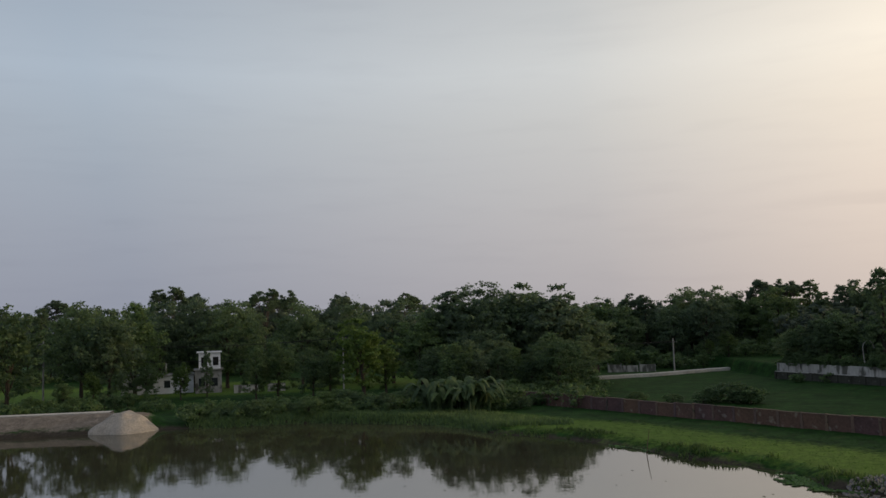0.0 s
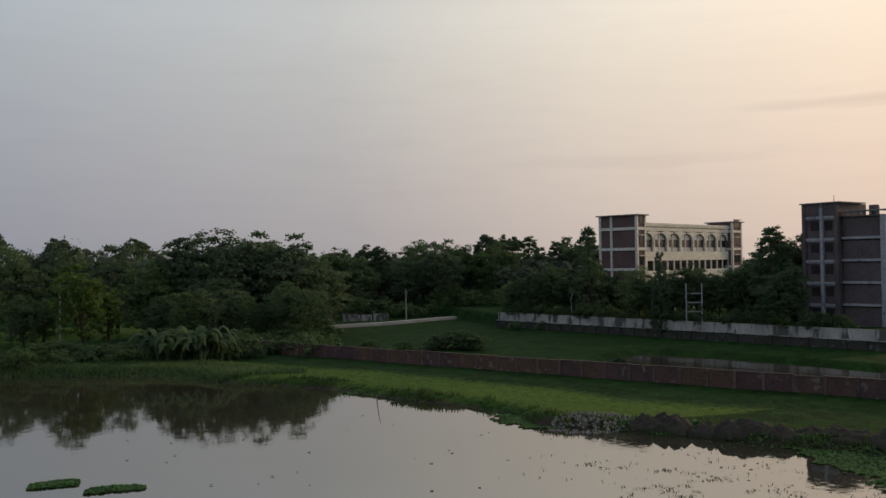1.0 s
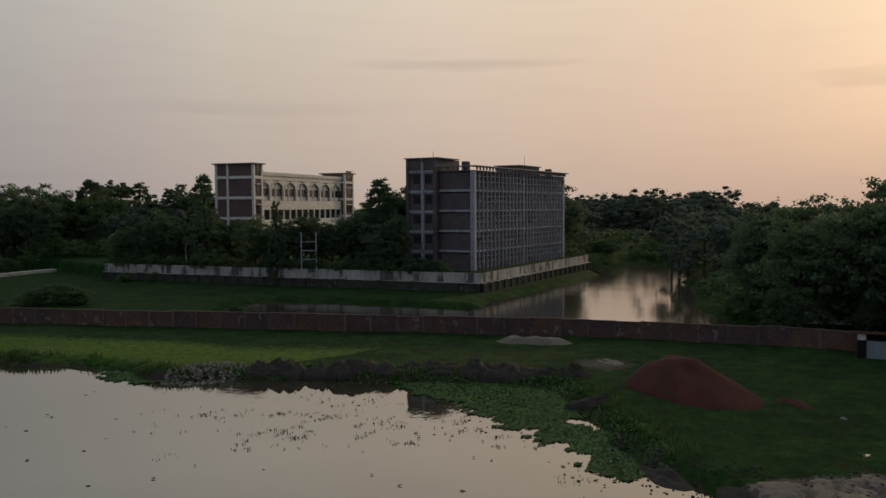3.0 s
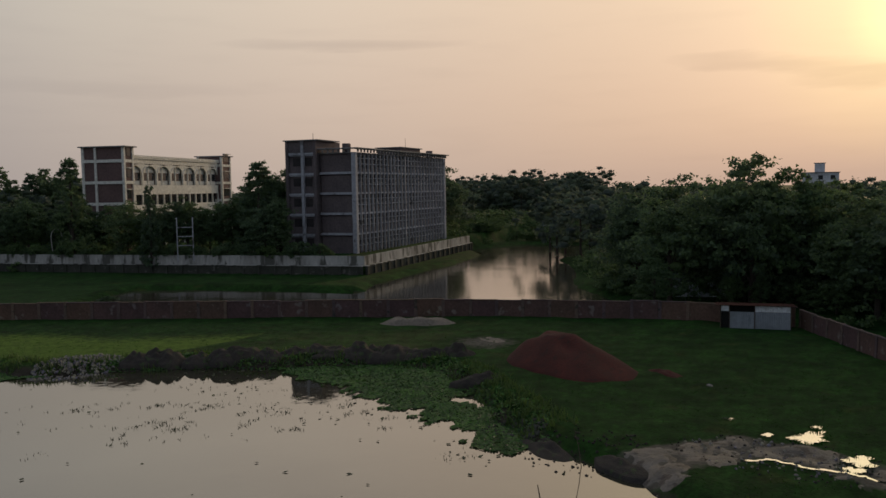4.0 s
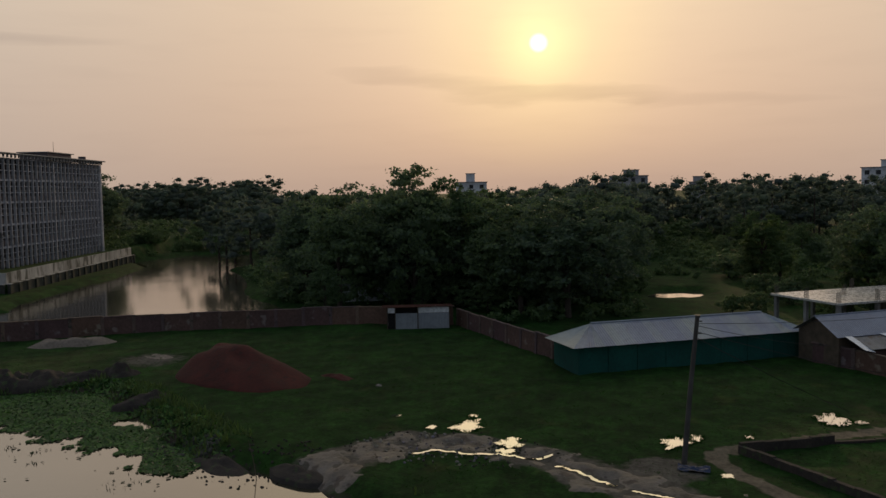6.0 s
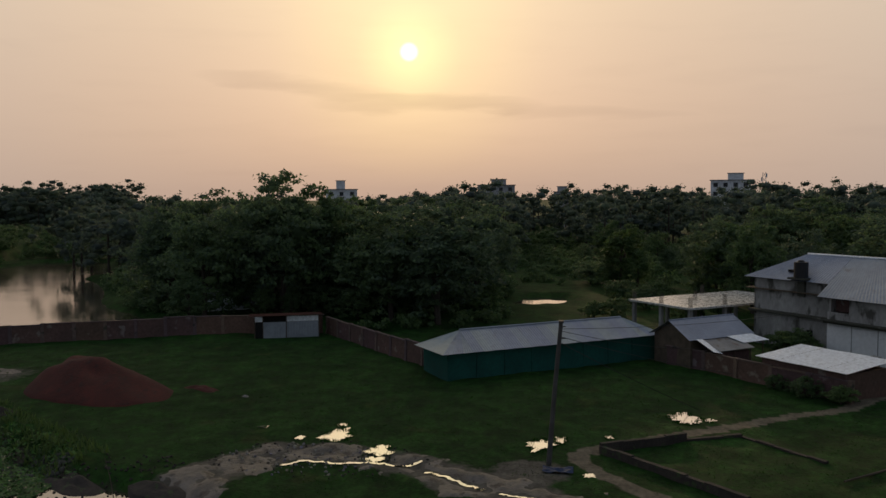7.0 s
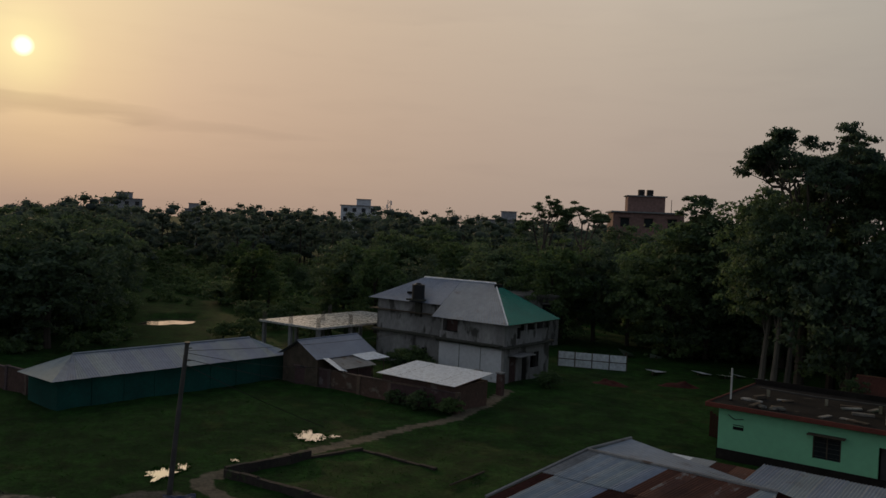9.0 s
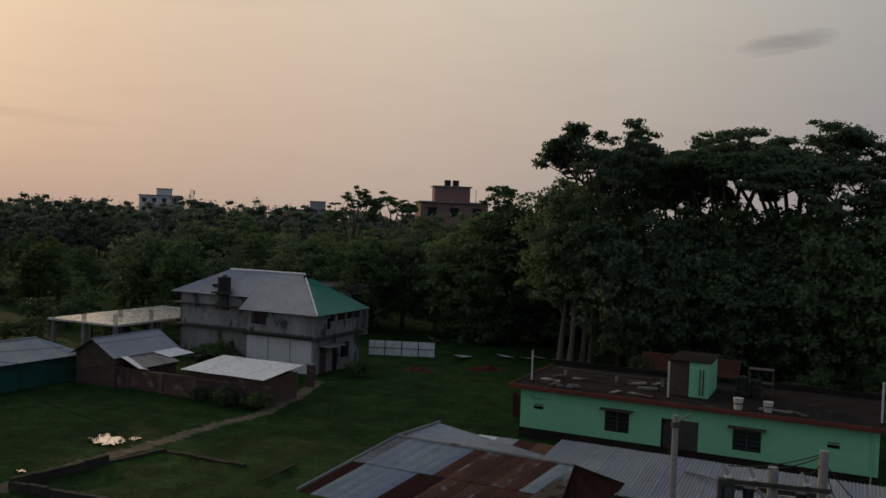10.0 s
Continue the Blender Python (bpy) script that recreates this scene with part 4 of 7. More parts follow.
for _x, _y, _h in ((59.4, -16.0, 1.4), (61.6, -14.8, 1.1), (57.4, -17.6, 1.3), (66.6, -29.2, 1.5)):
    plant("bush", _x, _y, _h, 1.1)
# big trees behind the green house
for _az, _d, _h, _w in ((129.2, 82, 23.6, 0.85), (131.8, 86, 21.0, 0.85), (134.4, 88, 20.2, 0.85), (137.6, 82, 22.8, 0.95), (140.9, 84, 24.0, 1.15), (144.2, 83, 22.0, 1.0), (147.6, 82, 19.6, 0.85)):
    plant("umb", *polar(_az, _d), _h, _w)
for _az, _d, _h in ((127.0, 80, 16.6), (127.7, 79, 17.2), (128.5, 80, 16.8), (135.2, 79, 15.5), (140.2, 79, 15.8)):
    plant("stem", *polar(_az, _d), _h, 0.9)
plant("tall", *polar(122.6, 98), 17.8, 1.2)
plant("dark", *polar(121.2, 98), 14.6, 1.1)
for _az, _d, _h in ((123.6, 97, 15.2), (125.2, 98, 17.2), (127.0, 97, 18.8), (129.0, 97, 18.6), (126.1, 99, 16.0), (128.2, 95, 15.0), (131.0, 84, 17.0), (133.0, 92, 17.5), (134.6, 86, 15.5), (143.4, 88, 14), (145.6, 84, 16.5), (147.5, 86, 16), (142.0, 90, 14)):
    plant(("dark", "tall", "mid", "dark")[int(_az * 7) % 4], *polar(_az, _d), _h, 1.05)
for _az, _h in ((135.4, 15.5), (137.0, 15.8), (138.4, 15.2), (139.8, 15.4), (141.2, 15.6), (142.6, 16.0), (144.0, 16.4), (145.8, 16.8)):
    plant(("dark", "mid")[int(_az) % 2], *polar(_az, 80), _h, 0.95)
row_of_trees(["dark", "mid"], 134, 142, 84, 96, 6, 11, 14.5, 232)
for _az, _d, _h in ((132.0, 76, 15.0), (134.2, 78, 13.5), (136.2, 77, 13.5), (138.6, 76, 13.0), (142.6, 77, 13.5), (144.6, 76, 16.0), (147.0, 77, 15)):
    plant(("dark", "mid", "dark")[int(_az * 5) % 3], *polar(_az, _d), _h, 0.95)
row_of_trees(["dark", "mid", "tall"], 121, 150, 96, 112, 12, 11, 14.5, 230)
row_of_trees(["bush", "mid"], 131, 150, 68, 80, 11, 3, 7, 240)
# kinds that were never planted
for _k in KINDS.values():
    for _o in _k:
        if _o.name not in USED:
            for _c in list(_o.children):
                bpy.data.objects.remove(_c)
            bpy.data.objects.remove(_o)


# ---- walls ----
def brick_wall(pts, h, step, label, start_pillar=True):
    """A boundary wall of brick panels between pillars, each panel and pillar a piece of its own."""
    t = thing("brick_wall", Matrix.Identity(4), label, "wall")
    rng = random.Random(int(pts[0][0] * 10))
    meshes = {}
    for (ax, ay), (bx, by) in zip(pts, pts[1:]):
        L = math.hypot(bx - ax, by - ay)
        n = max(1, round(L / step))
        w = L / n
        ang = math.atan2(by - ay, bx - ax)
        key = round(w, 2)
        if key not in meshes:
            p = cube(0.16, w - 0.16, -0.09, 0.09, -0.6, h - 0.1)
            me = bpy.data.meshes.new("panel")
            p.to_mesh(me), p.free()
            me.materials.append(M_BRICK)
            c = cube(0.0, w, -0.14, 0.14, h - 0.1, h, 0.02)
            mc = bpy.data.meshes.new("coping")
            c.to_mesh(mc), c.free()
            mc.materials.append(M_PILLAR)
            q = cube(-0.16, 0.16, -0.17, 0.17, -0.6, h + 0.03, 0.02)
            box(q, -0.20, 0.20, -0.21, 0.21, -0.6, 0.12)
            mq = bpy.data.meshes.new("pillar")
            q.to_mesh(mq), q.free()
            mq.materials.append(M_PILLAR)
            meshes[key] = (me, mc, mq)
        for i in range(n):
            x, y = ax + (bx - ax) * i / n, ay + (by - ay) * i / n
            m = Matrix.LocRotScale((x, y, rng.uniform(-0.12, 0.04)), Euler((rng.uniform(-0.03, 0.03), rng.uniform(-0.012, 0.012), ang)), None)
            for nm, me in zip(("panel", "coping", "pillar"), meshes[key]):
                o = new(nm, me)
                o.parent = t
                o.matrix_basis = m
    return t


brick_wall([(10, 135.5), (70.5, 53.7), (80.3, 34.0), (81.8, 24.0)], 1.85, 2.9, "long weathered red brick boundary wall with pillars")
brick_wall([(81.6, 23.6), (64.5, 9.6)], 1.75, 2.9, "red brick boundary wall running to the long shed")
brick_wall([(57.7, -18.3), (67.3, -10.6), (69.8, -8.0)], 1.55, 2.9, "low dark brick wall in front of the small sheds")


def compound_wall(pts, label):
    t = thing("compound_wall", Matrix.Identity(4), label, "wall")
    for (ax, ay), (bx, by) in zip(pts, pts[1:]):
        L = math.hypot(bx - ax, by - ay)
        m = Matrix.LocRotScale((ax, ay, 0), Euler((0, 0, math.atan2(by - ay, bx - ax))), None)
        n = round(L / 6)
        for i in range(n):
            x0, x1 = L * i / n, L * (i + 1) / n
            o = part("panel", cube(x0, x1 - 0.02, -0.12, 0.12, 1.5, 3.0, 0.02), M_STAIN, t)
            o.matrix_basis = m
            o = part("base", cube(x0, x1, -0.55, -0.25, -1.4, 1.38), M_MOULD, t, "dark stained concrete base")
            o.matrix_basis = m
            o = part("ledge", cube(x0, x1, -0.75, 0.30, 1.38, 1.5, 0.02), M_STAIN, t)
            o.matrix_basis = m
        for i in range(round(L / 2.8) + 1):
            x = min(L, 2.8 * i)
            o = part("buttress", cube(x - 0.14, x + 0.14, -0.78, -0.50, -1.4, 1.378), M_MOULD, t)
            o.matrix_basis = m
    return t


compound_wall([(63, 163), (95, 93.5)], "low lime-stained retaining wall above the field")
compound_wall([(95, 93.5), (146.7, 112.2)], "pale retaining wall along the canal")


# ---- the raw concrete building ----
def concrete_block():
    t = thing("unfinished_building", pose(102.85, 103.0, 2.4, 0, 0, 18.0), "unfinished grey concrete block of five open storeys", "building")
    Lx, Dy, fl, H = 42.0, 6.6, 3.5, 17.4
    # slabs
    for k in range(6):
        z = H - fl * k
        part("floor_slab", cube(0.0, Lx, 0.0, 12.2, max(-0.5, z - 0.18), z), M_CONC, t)
    part("end_wall", cube(Lx - 0.35, Lx - 0.05, 0.4, 12.0, -0.5, H - 0.19), M_DARKB, t)
    part("back_wall", cube(0.3, Lx - 0.36, 7.0, 7.25, -0.5, H - 0.2), M_DARKB, t, "dark brick inner wall")
    for k in range(5):
        z0 = H - fl * (k + 1)
        # recessed bays of the long side
        for i in range(13):
            x0 = 0.5 + i * (Lx - 0.9) / 13
            x1 = x0 + (Lx - 0.9) / 13
            part("infill", cube(x0 + 0.14, x1 - 0.14, 1.3, 1.5, z0 + 0.01, z0 + 0.95), M_DARKB, t)
            if (i * 7 + k * 3) % 5 == 0:
                part("cross_wall", cube(x0 + 0.05, x0 + 0.2, 1.5, 6.9, z0 + 0.01, z0 + fl - 0.19), M_DARKB, t)
        part("spandrel_beam", cube(0.3, Lx, -0.10, 0.14, z0 - 0.16, z0 + 0.14), M_CONCB, t)
        part("railing", cube(0.3, Lx - 0.1, -0.06, 0.06, z0 + 1.45, z0 + 1.58), M_CONCB, t)
        part("railing", cube(0.3, Lx - 0.1, -0.06, 0.06, z0 + 2.45, z0 + 2.55), M_CONCB, t)
        # brackets that catch the light
        if k in (1, 2, 3, 4):
            for i in range(26):
                if (i * 5 + k * 7) % 6 < 4:
                    x0 = 0.6 + i * (Lx - 0.9) / 26
                    part("bracket", cube(x0 + 0.1, x0 + 0.75, -0.16, -0.07, z0 + 1.75, z0 + 1.85), M_STAIN, t)
        # end face: beams and brick
        part("spandrel_beam", cube(-0.12, 0.12, 0.35, Dy, z0 - 0.20, z0 + 0.20), M_CONCB, t)
        part("infill", cube(0.30, 0.5, 0.3, Dy, z0 + 0.2, z0 + fl - 0.4), M_DARKB, t)
    for i in range(27):
        x = 0.45 + i * (Lx - 0.9) / 26
        w = 0.16 if i % 13 else 0.30
        part("fin", cube(x - w / 2, x + w / 2, -0.32, 0.10, -0.5, H - 0.19), M_CONCB, t)
    part("corner_column", cube(-0.42, 0.42, -0.46, 0.34, -0.5, H - 0.05, 0.03), M_CONCB, t)
    part("corner_column", cube(Lx - 0.3, Lx + 0.3, -0.4, 0.4, -0.5, H - 0.05, 0.03), M_CONCB, t)
    part("cornice", cube(-0.9, Lx + 0.9, -1.1, 0.5, H + 0.55, H + 0.75, 0.03), M_CONC, t, "projecting roof cornice")
    part("cornice", cube(-0.9, 0.5, 0.5, 6.6, H + 0.55, H + 0.75, 0.03), M_CONC, t)
    for k in range(6):
        part("baluster", cube(-0.6, -0.36, 0.6 + k, 0.84 + k, H, H + 0.55), M_CONC, t)
    for i in range(34):
        x = 0.2 + i * (Lx - 0.4) / 33
        part("baluster", cube(x - 0.12, x + 0.12, -0.8, -0.55, H, H + 0.55), M_CONC, t)
    part("parapet", cube(16.0, Lx + 0.6, -0.5, -0.2, H + 0.02, H + 0.55), M_CONC, t)
    # roof rooms and tanks
    part("roof_room", cube(24.0, 34.0, 2.0, 7.0, H, H + 1.7), M_DARKB, t)
    part("roof_slab", cube(23.6, 34.4, 1.6, 7.4, H + 1.7, H + 1.85), M_CONC, t)
    for x, y in ((1.5, 2.2), (4.2, 3.5), (39.0, 2.0)):
        part("roof_tank", cyl(bmesh.new(), 0.7, 0.7, H, H + 1.55, x, y, 14), M_DARKB, t)
    part("antenna", cyl(bmesh.new(), 0.05, 0.03, H + 1.85, H + 4.0, 31, 4, 6), M_DPOLE, t)
    # stair tower
    T0, T1, TH = Dy, Dy + 5.9, 19.8
    part("tower_core", cube(-0.9, 8.0, T0 + 0.3, T1 - 0.3, -0.5, TH - 0.3), M_DARKB, t)
    for y in (T0 + 0.2, (T0 + T1) / 2 - 0.3, T1 - 0.2):
        part("tower_column", cube(-1.5, -0.9, y - 0.26, y + 0.26, -0.5, TH - 0.25, 0.02), M_CONCB if y == (T0 + T1) / 2 - 0.3 else M_DARKB, t)
    for k in range(6):
        z0 = H - fl * k
        part("tower_beam", cube(-1.32, -0.88, T0 + 0.1, T1 - 0.1, z0 - 0.30, z0 + 0.08), M_CONCB, t)
        if k:
            for y0, y1 in ((T0 + 0.6, T0 + 2.9), (T1 - 3.3, T1 - 0.7)):
                part("infill", cube(-1.08, -0.92, y0, y1, z0 + 0.1, z0 + 1.1), M_DARKB, t)
                part("opening", cube(-0.96, -0.88, y0 + 0.45, y1 - 0.45, z0 + 1.3, z0 + 2.7), M_DIM, t)
                part("lintel", cube(-1.25, -0.9, y0 - 0.1, y1 + 0.1, z0 + 3.0, z0 + 3.12), M_CONCB, t)
    part("tower_top", cube(-1.3, 5.0, T0 + 0.1, T1 - 0.1, H + 0.1, TH - 0.3), M_DARKB, t)
    part("tower_roof", cube(-1.8, 6.2, T0 - 0.7, T1 + 0.3, TH - 0.3, TH - 0.12, 0.02), M_CONC, t)
    part("antenna", cyl(bmesh.new(), 0.06, 0.04, TH - 0.12, TH + 1.1, 0.5, T0 + 1.5, 6), M_DPOLE, t)
    # lower open wing behind
    for k in range(3):
        part("wing_slab", cube(1.5, 10, T1 + 0.5, T1 + 5, 1.5 + 3.5 * k, 1.75 + 3.5 * k), M_CONC, t)
    for y in (T1 + 0.8, T1 + 4.8):
        part("wing_column", cube(1.6, 2.0, y - 0.2, y + 0.2, -0.5, 8.4), M_CONC, t)
    part("wing_wall", cube(4.0, 4.2, T1 + 0.5, T1 + 5, -0.5, 8.3), M_DARKB, t)


concrete_block()


def arch_mesh(bm, cx, z0, w, y0, y1, ring=0.22):
    """A half-round arch band standing on z0 in the x-z plane."""
    n = 10
    r0, r1 = w / 2 - ring, w / 2
    rows = []
    for i in range(n + 1):
        a = math.pi * i / n
        rows.append([bm.verts.new((cx + r * math.cos(a), y, z0 + 0.62 * r * math.sin(a))) for r in (r0, r1) for y in (y0, y1)])
    for p, q in zip(rows, rows[1:]):
        for a, b in ((0, 1), (1, 3), (3, 2), (2, 0)):
            bm.faces.new((p[a], p[b], q[b], q[a]))
    return bm


def cream_building():
    ax, ay, bx, by = 78.6, 133.6, 108.2, 148.9
    L = math.hypot(bx - ax, by - ay)
    t = thing("arched_building", pose(ax * 1.13, ay * 1.13, 0.96, 0, 0, heading(ax, ay, bx, by)) @ Matrix.Scale(1.13, 4), "cream and brick campus block with arched windows", "building")
    H = 17.2
    part("rear_wall", cube(0, L, 3.2, 3.4, -0.5, H - 0.3), M_WBRICK, t)
    part("roof", cube(-0.3, L + 0.3, -0.5, 5.5, H - 0.25, H, 0.02), M_CREAM, t)
    part("parapet", cube(-0.2, L + 0.2, -0.55, -0.30, H, H + 0.4, 0.02), M_CREAM, t)
    for k, (z0, z1) in enumerate(((0.0, 1.2), (3.6, 4.9), (7.2, 8.9), (10.7, 12.4))):
        part("spandrel", cube(0, L, -0.25, 0.0, z0, z1, 0.01), M_CREAM, t)
        part("floor", cube(0, L, 0.0, 3.2, z0 + 0.1, z0 + 0.3), M_CREAM, t)
    part("lintel_band", cube(0, L, -0.22, 0.0, 16.15, H - 0.25), M_CREAM, t)
    nb = 7
    w = L / nb
    for i in range(nb):
        cx = w * (i + 0.5)
        bm = bmesh.new()
        arch_mesh(bm, cx, 14.55, w - 0.3, -0.26, -0.02)
        part("arch", bm, M_CREAM, t)
        # the corner webs above the arch
        for s in (-1, 1):
            bm = bmesh.new()
            pts = [(cx + s * (w / 2), -0.15, 16.2)]
            for j in range(8):
                a = math.pi / 2 * j / 7
                pts.append((cx + s * (w / 2 - 0.15) * math.cos(math.pi / 2 - a), -0.15, 14.55 + 0.62 * (w / 2 - 0.15) * math.sin(math.pi / 2 - a)))
            pts.append((cx + s * w / 2, -0.15, 14.5))
            for p, q in zip(pts[1:], pts[2:]):
                quad(bm, pts[0], p, q)
            part("web", bm, M_CREAM, t)
        part("pier", cube(w * i - 0.22, w * i + 0.22, -0.28, 0.1, 12.4, 14.6), M_CREAM, t)
        for s in (-0.5, 0.5):
            win = part("window", cube(cx + s * w * 0.46 - w * 0.20, cx + s * w * 0.46 + w * 0.20, 0.25, 0.32, 12.45, 15.6), M_CREAM, t)
            part("pane", cube(cx + s * w * 0.46 - w * 0.17, cx + s * w * 0.46 + w * 0.17, 0.20, 0.24, 13.2, 14.6), M_GLASS, win)
        part("mullion", cube(cx - 0.12, cx + 0.12, 0.10, 0.3, 12.4, 16.1), M_CREAM, t)
    for k, z in ((0, 8.9), (1, 4.9), (2, 1.2)):
        for i in range(nb * 2 + 1):
            x = L * i / (nb * 2)
            part("pier", cube(x - 0.13, x + 0.13, -0.2, 0.05, z, z + 1.85), M_CREAM, t)
        part("window_strip", cube(0, L, 0.6, 0.7, z, z + 1.85), M_GLASS, t)
    # end towers of brick with cream frames
    for x0, x1, y0, y1, th in ((-3.0, 0.0, -1.6, 6.4, 19.05), (L, L + 4.2, -1.2, 4.5, 18.6)):
        part("tower_core", cube(x0 + 0.2, x1 - 0.2, y0 + 0.2, y1 - 0.2, -0.5, th - 0.3), M_WBRICK, t)
        for x in (x0, x1 - 0.45):
            for y in (y0, y1 - 0.45) if x == x0 else (y0,):
                part("tower_column", cube(x, x + 0.45, y, y + 0.45, -0.5, th - 0.3), M_CREAM, t)
        if x0 < 0:
            part("tower_column", cube(x0, x0 + 0.4, y0 + 5.2, y0 + 5.6, -0.5, th - 0.3), M_CREAM, t)
        for k in range(5):
            z = 1.8 + 3.6 * k
            part("tower_band", cube(x0 - 0.02, x1 + 0.02, y0 - 0.02, y1 + 0.02, z, z + 0.5), M_CREAM, t)
            part("window", cube(x0 + 1.0, x1 - 0.9, y0 + 0.12, y0 + 0.22, z + 1.1, z + 2.6), M_GLASS, t)
            part("hood", cube(x0 + 0.8, x1 - 0.6, y0 - 0.3, y0 + 0.22, z + 2.6, z + 2.75), M_CREAM, t)
        part("tower_roof", cube(x0 - 0.35, x1 + 0.4, y0 - 0.4, y1 + 0.4, th - 0.3, th - 0.1, 0.02), M_CONC, t)


cream_building()


def frame_porch():
    x, y = polar(33.9, 146)
    t = thing("pale_gantry", pose(x, y, 2.4, 0, 0, -34), "slim pale concrete frame standing between trees", "gantry")
    for dx in (-1.25, 1.25):
        part("post", cube(dx - 0.09, dx + 0.09, -0.1, 0.1, -0.4, 6.9), M_CONCB, t)
    for z in (2.2, 3.7, 5.2):
        part("beam", cube(-1.16, 1.16, -0.07, 0.07, z, z + 0.13), M_CONCB, t)
    x, y = polar(26.3, 164)
    t = thing("white_arch", pose(x, y, 2.4, 0, 0, -26), "slender white bent arch standing before the trees", "arch")
    pts = [(0.9 * math.cos(a), 0, 3.4 + 1.6 * math.sin(a)) for a in (0.1, 0.7, 1.3, 1.9, 2.5, 3.0)]
    part("bow", tube(bmesh.new(), pts, [0.05, 0.08, 0.09, 0.09, 0.08, 0.07], 6), M_STAIN, t)
    part("stem", tube(bmesh.new(), [pts[-1], (-0.8, 0, 1.6), (-0.4, 0, -0.3)], [0.07, 0.08, 0.10], 6), M_STAIN, t)


frame_porch()


# ---- two-storey house with tin roof ----
def house():
    t = thing("house", pose(68.2, -25.6, 0.0, 0, 0, 37.0), "old two-storey plastered house with tin hip roof", "house")
    # local x runs along the front, y is minus depth
    A, B = 7.0, 7.7
    A2 = 15.6

    def wall(nm, x0, x1, y0, y1, z0, z1, m, label=""):
        return part(nm, cube(x0, x1, y0, y1, z0, z1), m, t, label)

    d = 0.2
    # front wing, ground floor white, upper floor grey
    wall("wall", 0.25, A, -d, 0, -0.4, 3.0, M_WHITE, "white painted ground floor wall")
    wall("wall", A - 0.2, A, -1.2, -d, -0.4, 5.5, M_PLASTER)
    wall("wall", 0, 0.25, -B, 0, 2.7, 3.0, M_PLASTER)
    for y0, y1, z0, z1 in ((-0.9, 0, -0.4, 2.7), (-3.0, -2.1, -0.4, 2.7), (-4.4, -3.9, -0.4, 2.7), (-5.0, -4.4, -0.4, 0.9), (-B, -5.9, -0.4, 2.7), (-5.9, -5.0, -0.4, 0.9), (-5.9, -5.0, 2.3, 2.7), (-3.9, -3.0, 2.3, 2.7), (-2.1, -0.9, 2.3, 2.7), (-5.0, -4.4, 2.0, 2.7)):
        wall("wall", 0, 0.25, y0, y1, z0, z1, M_PLASTER)
    wall("inner_wall", 2.4, 2.6, -B + 0.2, -0.25, -0.4, 5.2, M_DARK)
    wall("wall", 0.25, A2, -B, -B + 0.2, -0.4, 5.2, M_PLASTER)
    wall("wall", A2 - 0.2, A2, -B, -1.2, -0.4, 6.05, M_PLASTER)
    wall("wall", A, A2, -1.4, -1.2, -0.4, 6.05, M_PLASTER, "mould-stained grey plaster wall")
    # upper floor: front has a veranda opening and a wall
    wall("wall", 0.25, 5.0, -d, 0, 3.2, 5.2, M_PLASTER)
    wall("wall", 5.0, A, -d, 0, 3.2, 3.9, M_PLASTER)
    wall("wall", 5.0, A, -d, 0, 5.0, 5.2, M_PLASTER)
    part("opening", cube(5.0, A - 0.2, -0.9, -0.8, 3.9, 5.0), M_BRICK, t, "dim red-brown veranda recess")
    wall("wall", 0, 0.25, -2.0, 0, 3.2, 5.2, M_PLASTER)
    wall("wall", 0, 0.25, -2.6, -2.0, 3.2, 3.7, M_PLASTER)
    wall("wall", 0, 0.25, -2.6, -2.0, 4.7, 5.2, M_PLASTER)
    wall("wall", 0, 0.25, -B, -2.6, 3.2, 4.35, M_PLASTER)
    for y in (-3.6, -5.2, -6.6, -B + 0.15):
        wall("pillar", 0, 0.22, y - 0.15, y + 0.15, 4.35, 5.2, M_PLASTER)
    # floor band and sunshade
    part("floor_band", cube(-0.45, A + 0.1, -B - 0.2, 0.45, 3.0, 3.2, 0.02), M_MOULD, t, "mossy projecting floor slab")
    part("floor_band", cube(A + 0.1, A2 + 0.2, -1.35, -0.6, 3.0, 3.2, 0.02), M_MOULD, t)
    part("sunshade", cube(0.1, A, 0.0, 0.7, 3.2, 3.3, 0.01), M_MOULD, t)
    for x in (2.4, 4.7):
        part("wall_joint", cube(x, x + 0.05, 0.0, 0.03, 0.0, 3.0), M_CONC, t)
    # windows and doors of the gable side
    win = part("window", cube(0.05, 0.12, -5.9, -5.0, 0.9, 2.3), M_DARK, t)
    part("bar", cube(-0.02, 0.03, -5.47, -5.43, 0.9, 2.3), M_DPOLE, win)
    part("door", cube(0.10, 0.16, -2.1, -0.9, -0.4, 2.3), M_BRICK, t, "dark red-brown wooden door")
    part("door", cube(0.10, 0.16, -3.9, -3.0, -0.4, 2.3), M_DARK, t)
    part("window", cube(0.08, 0.14, -2.6, -2.0, 3.7, 4.7), M_DARK, t)
    part("porch_roof", cube(-1.3, 0.0, -3.2, -0.6, 2.35, 2.45, 0.02), M_CONC, t)
    part("window", cube(9.3, 9.9, -1.2, -1.16, 1.3, 1.9), M_DARK, t)
    # roof
    RZ, b0, bm_, xr0, xr1 = 8.25, 0.7, -3.85, 3.7, 12.0
    back = -B - 0.7
    sl = (RZ - 5.15) / (b0 - bm_)
    z2 = RZ - sl * (-0.7 - bm_)
    bm = bmesh.new()
    corrugated(bm, (-0.7, b0, 5.15), (A + 0.5, b0, 5.15), (A + 0.5, bm_, RZ), (xr0, bm_, RZ), 0.3, 0.015)
    part("roof_sheet", bm, M_TIN, t)
    bm = bmesh.new()
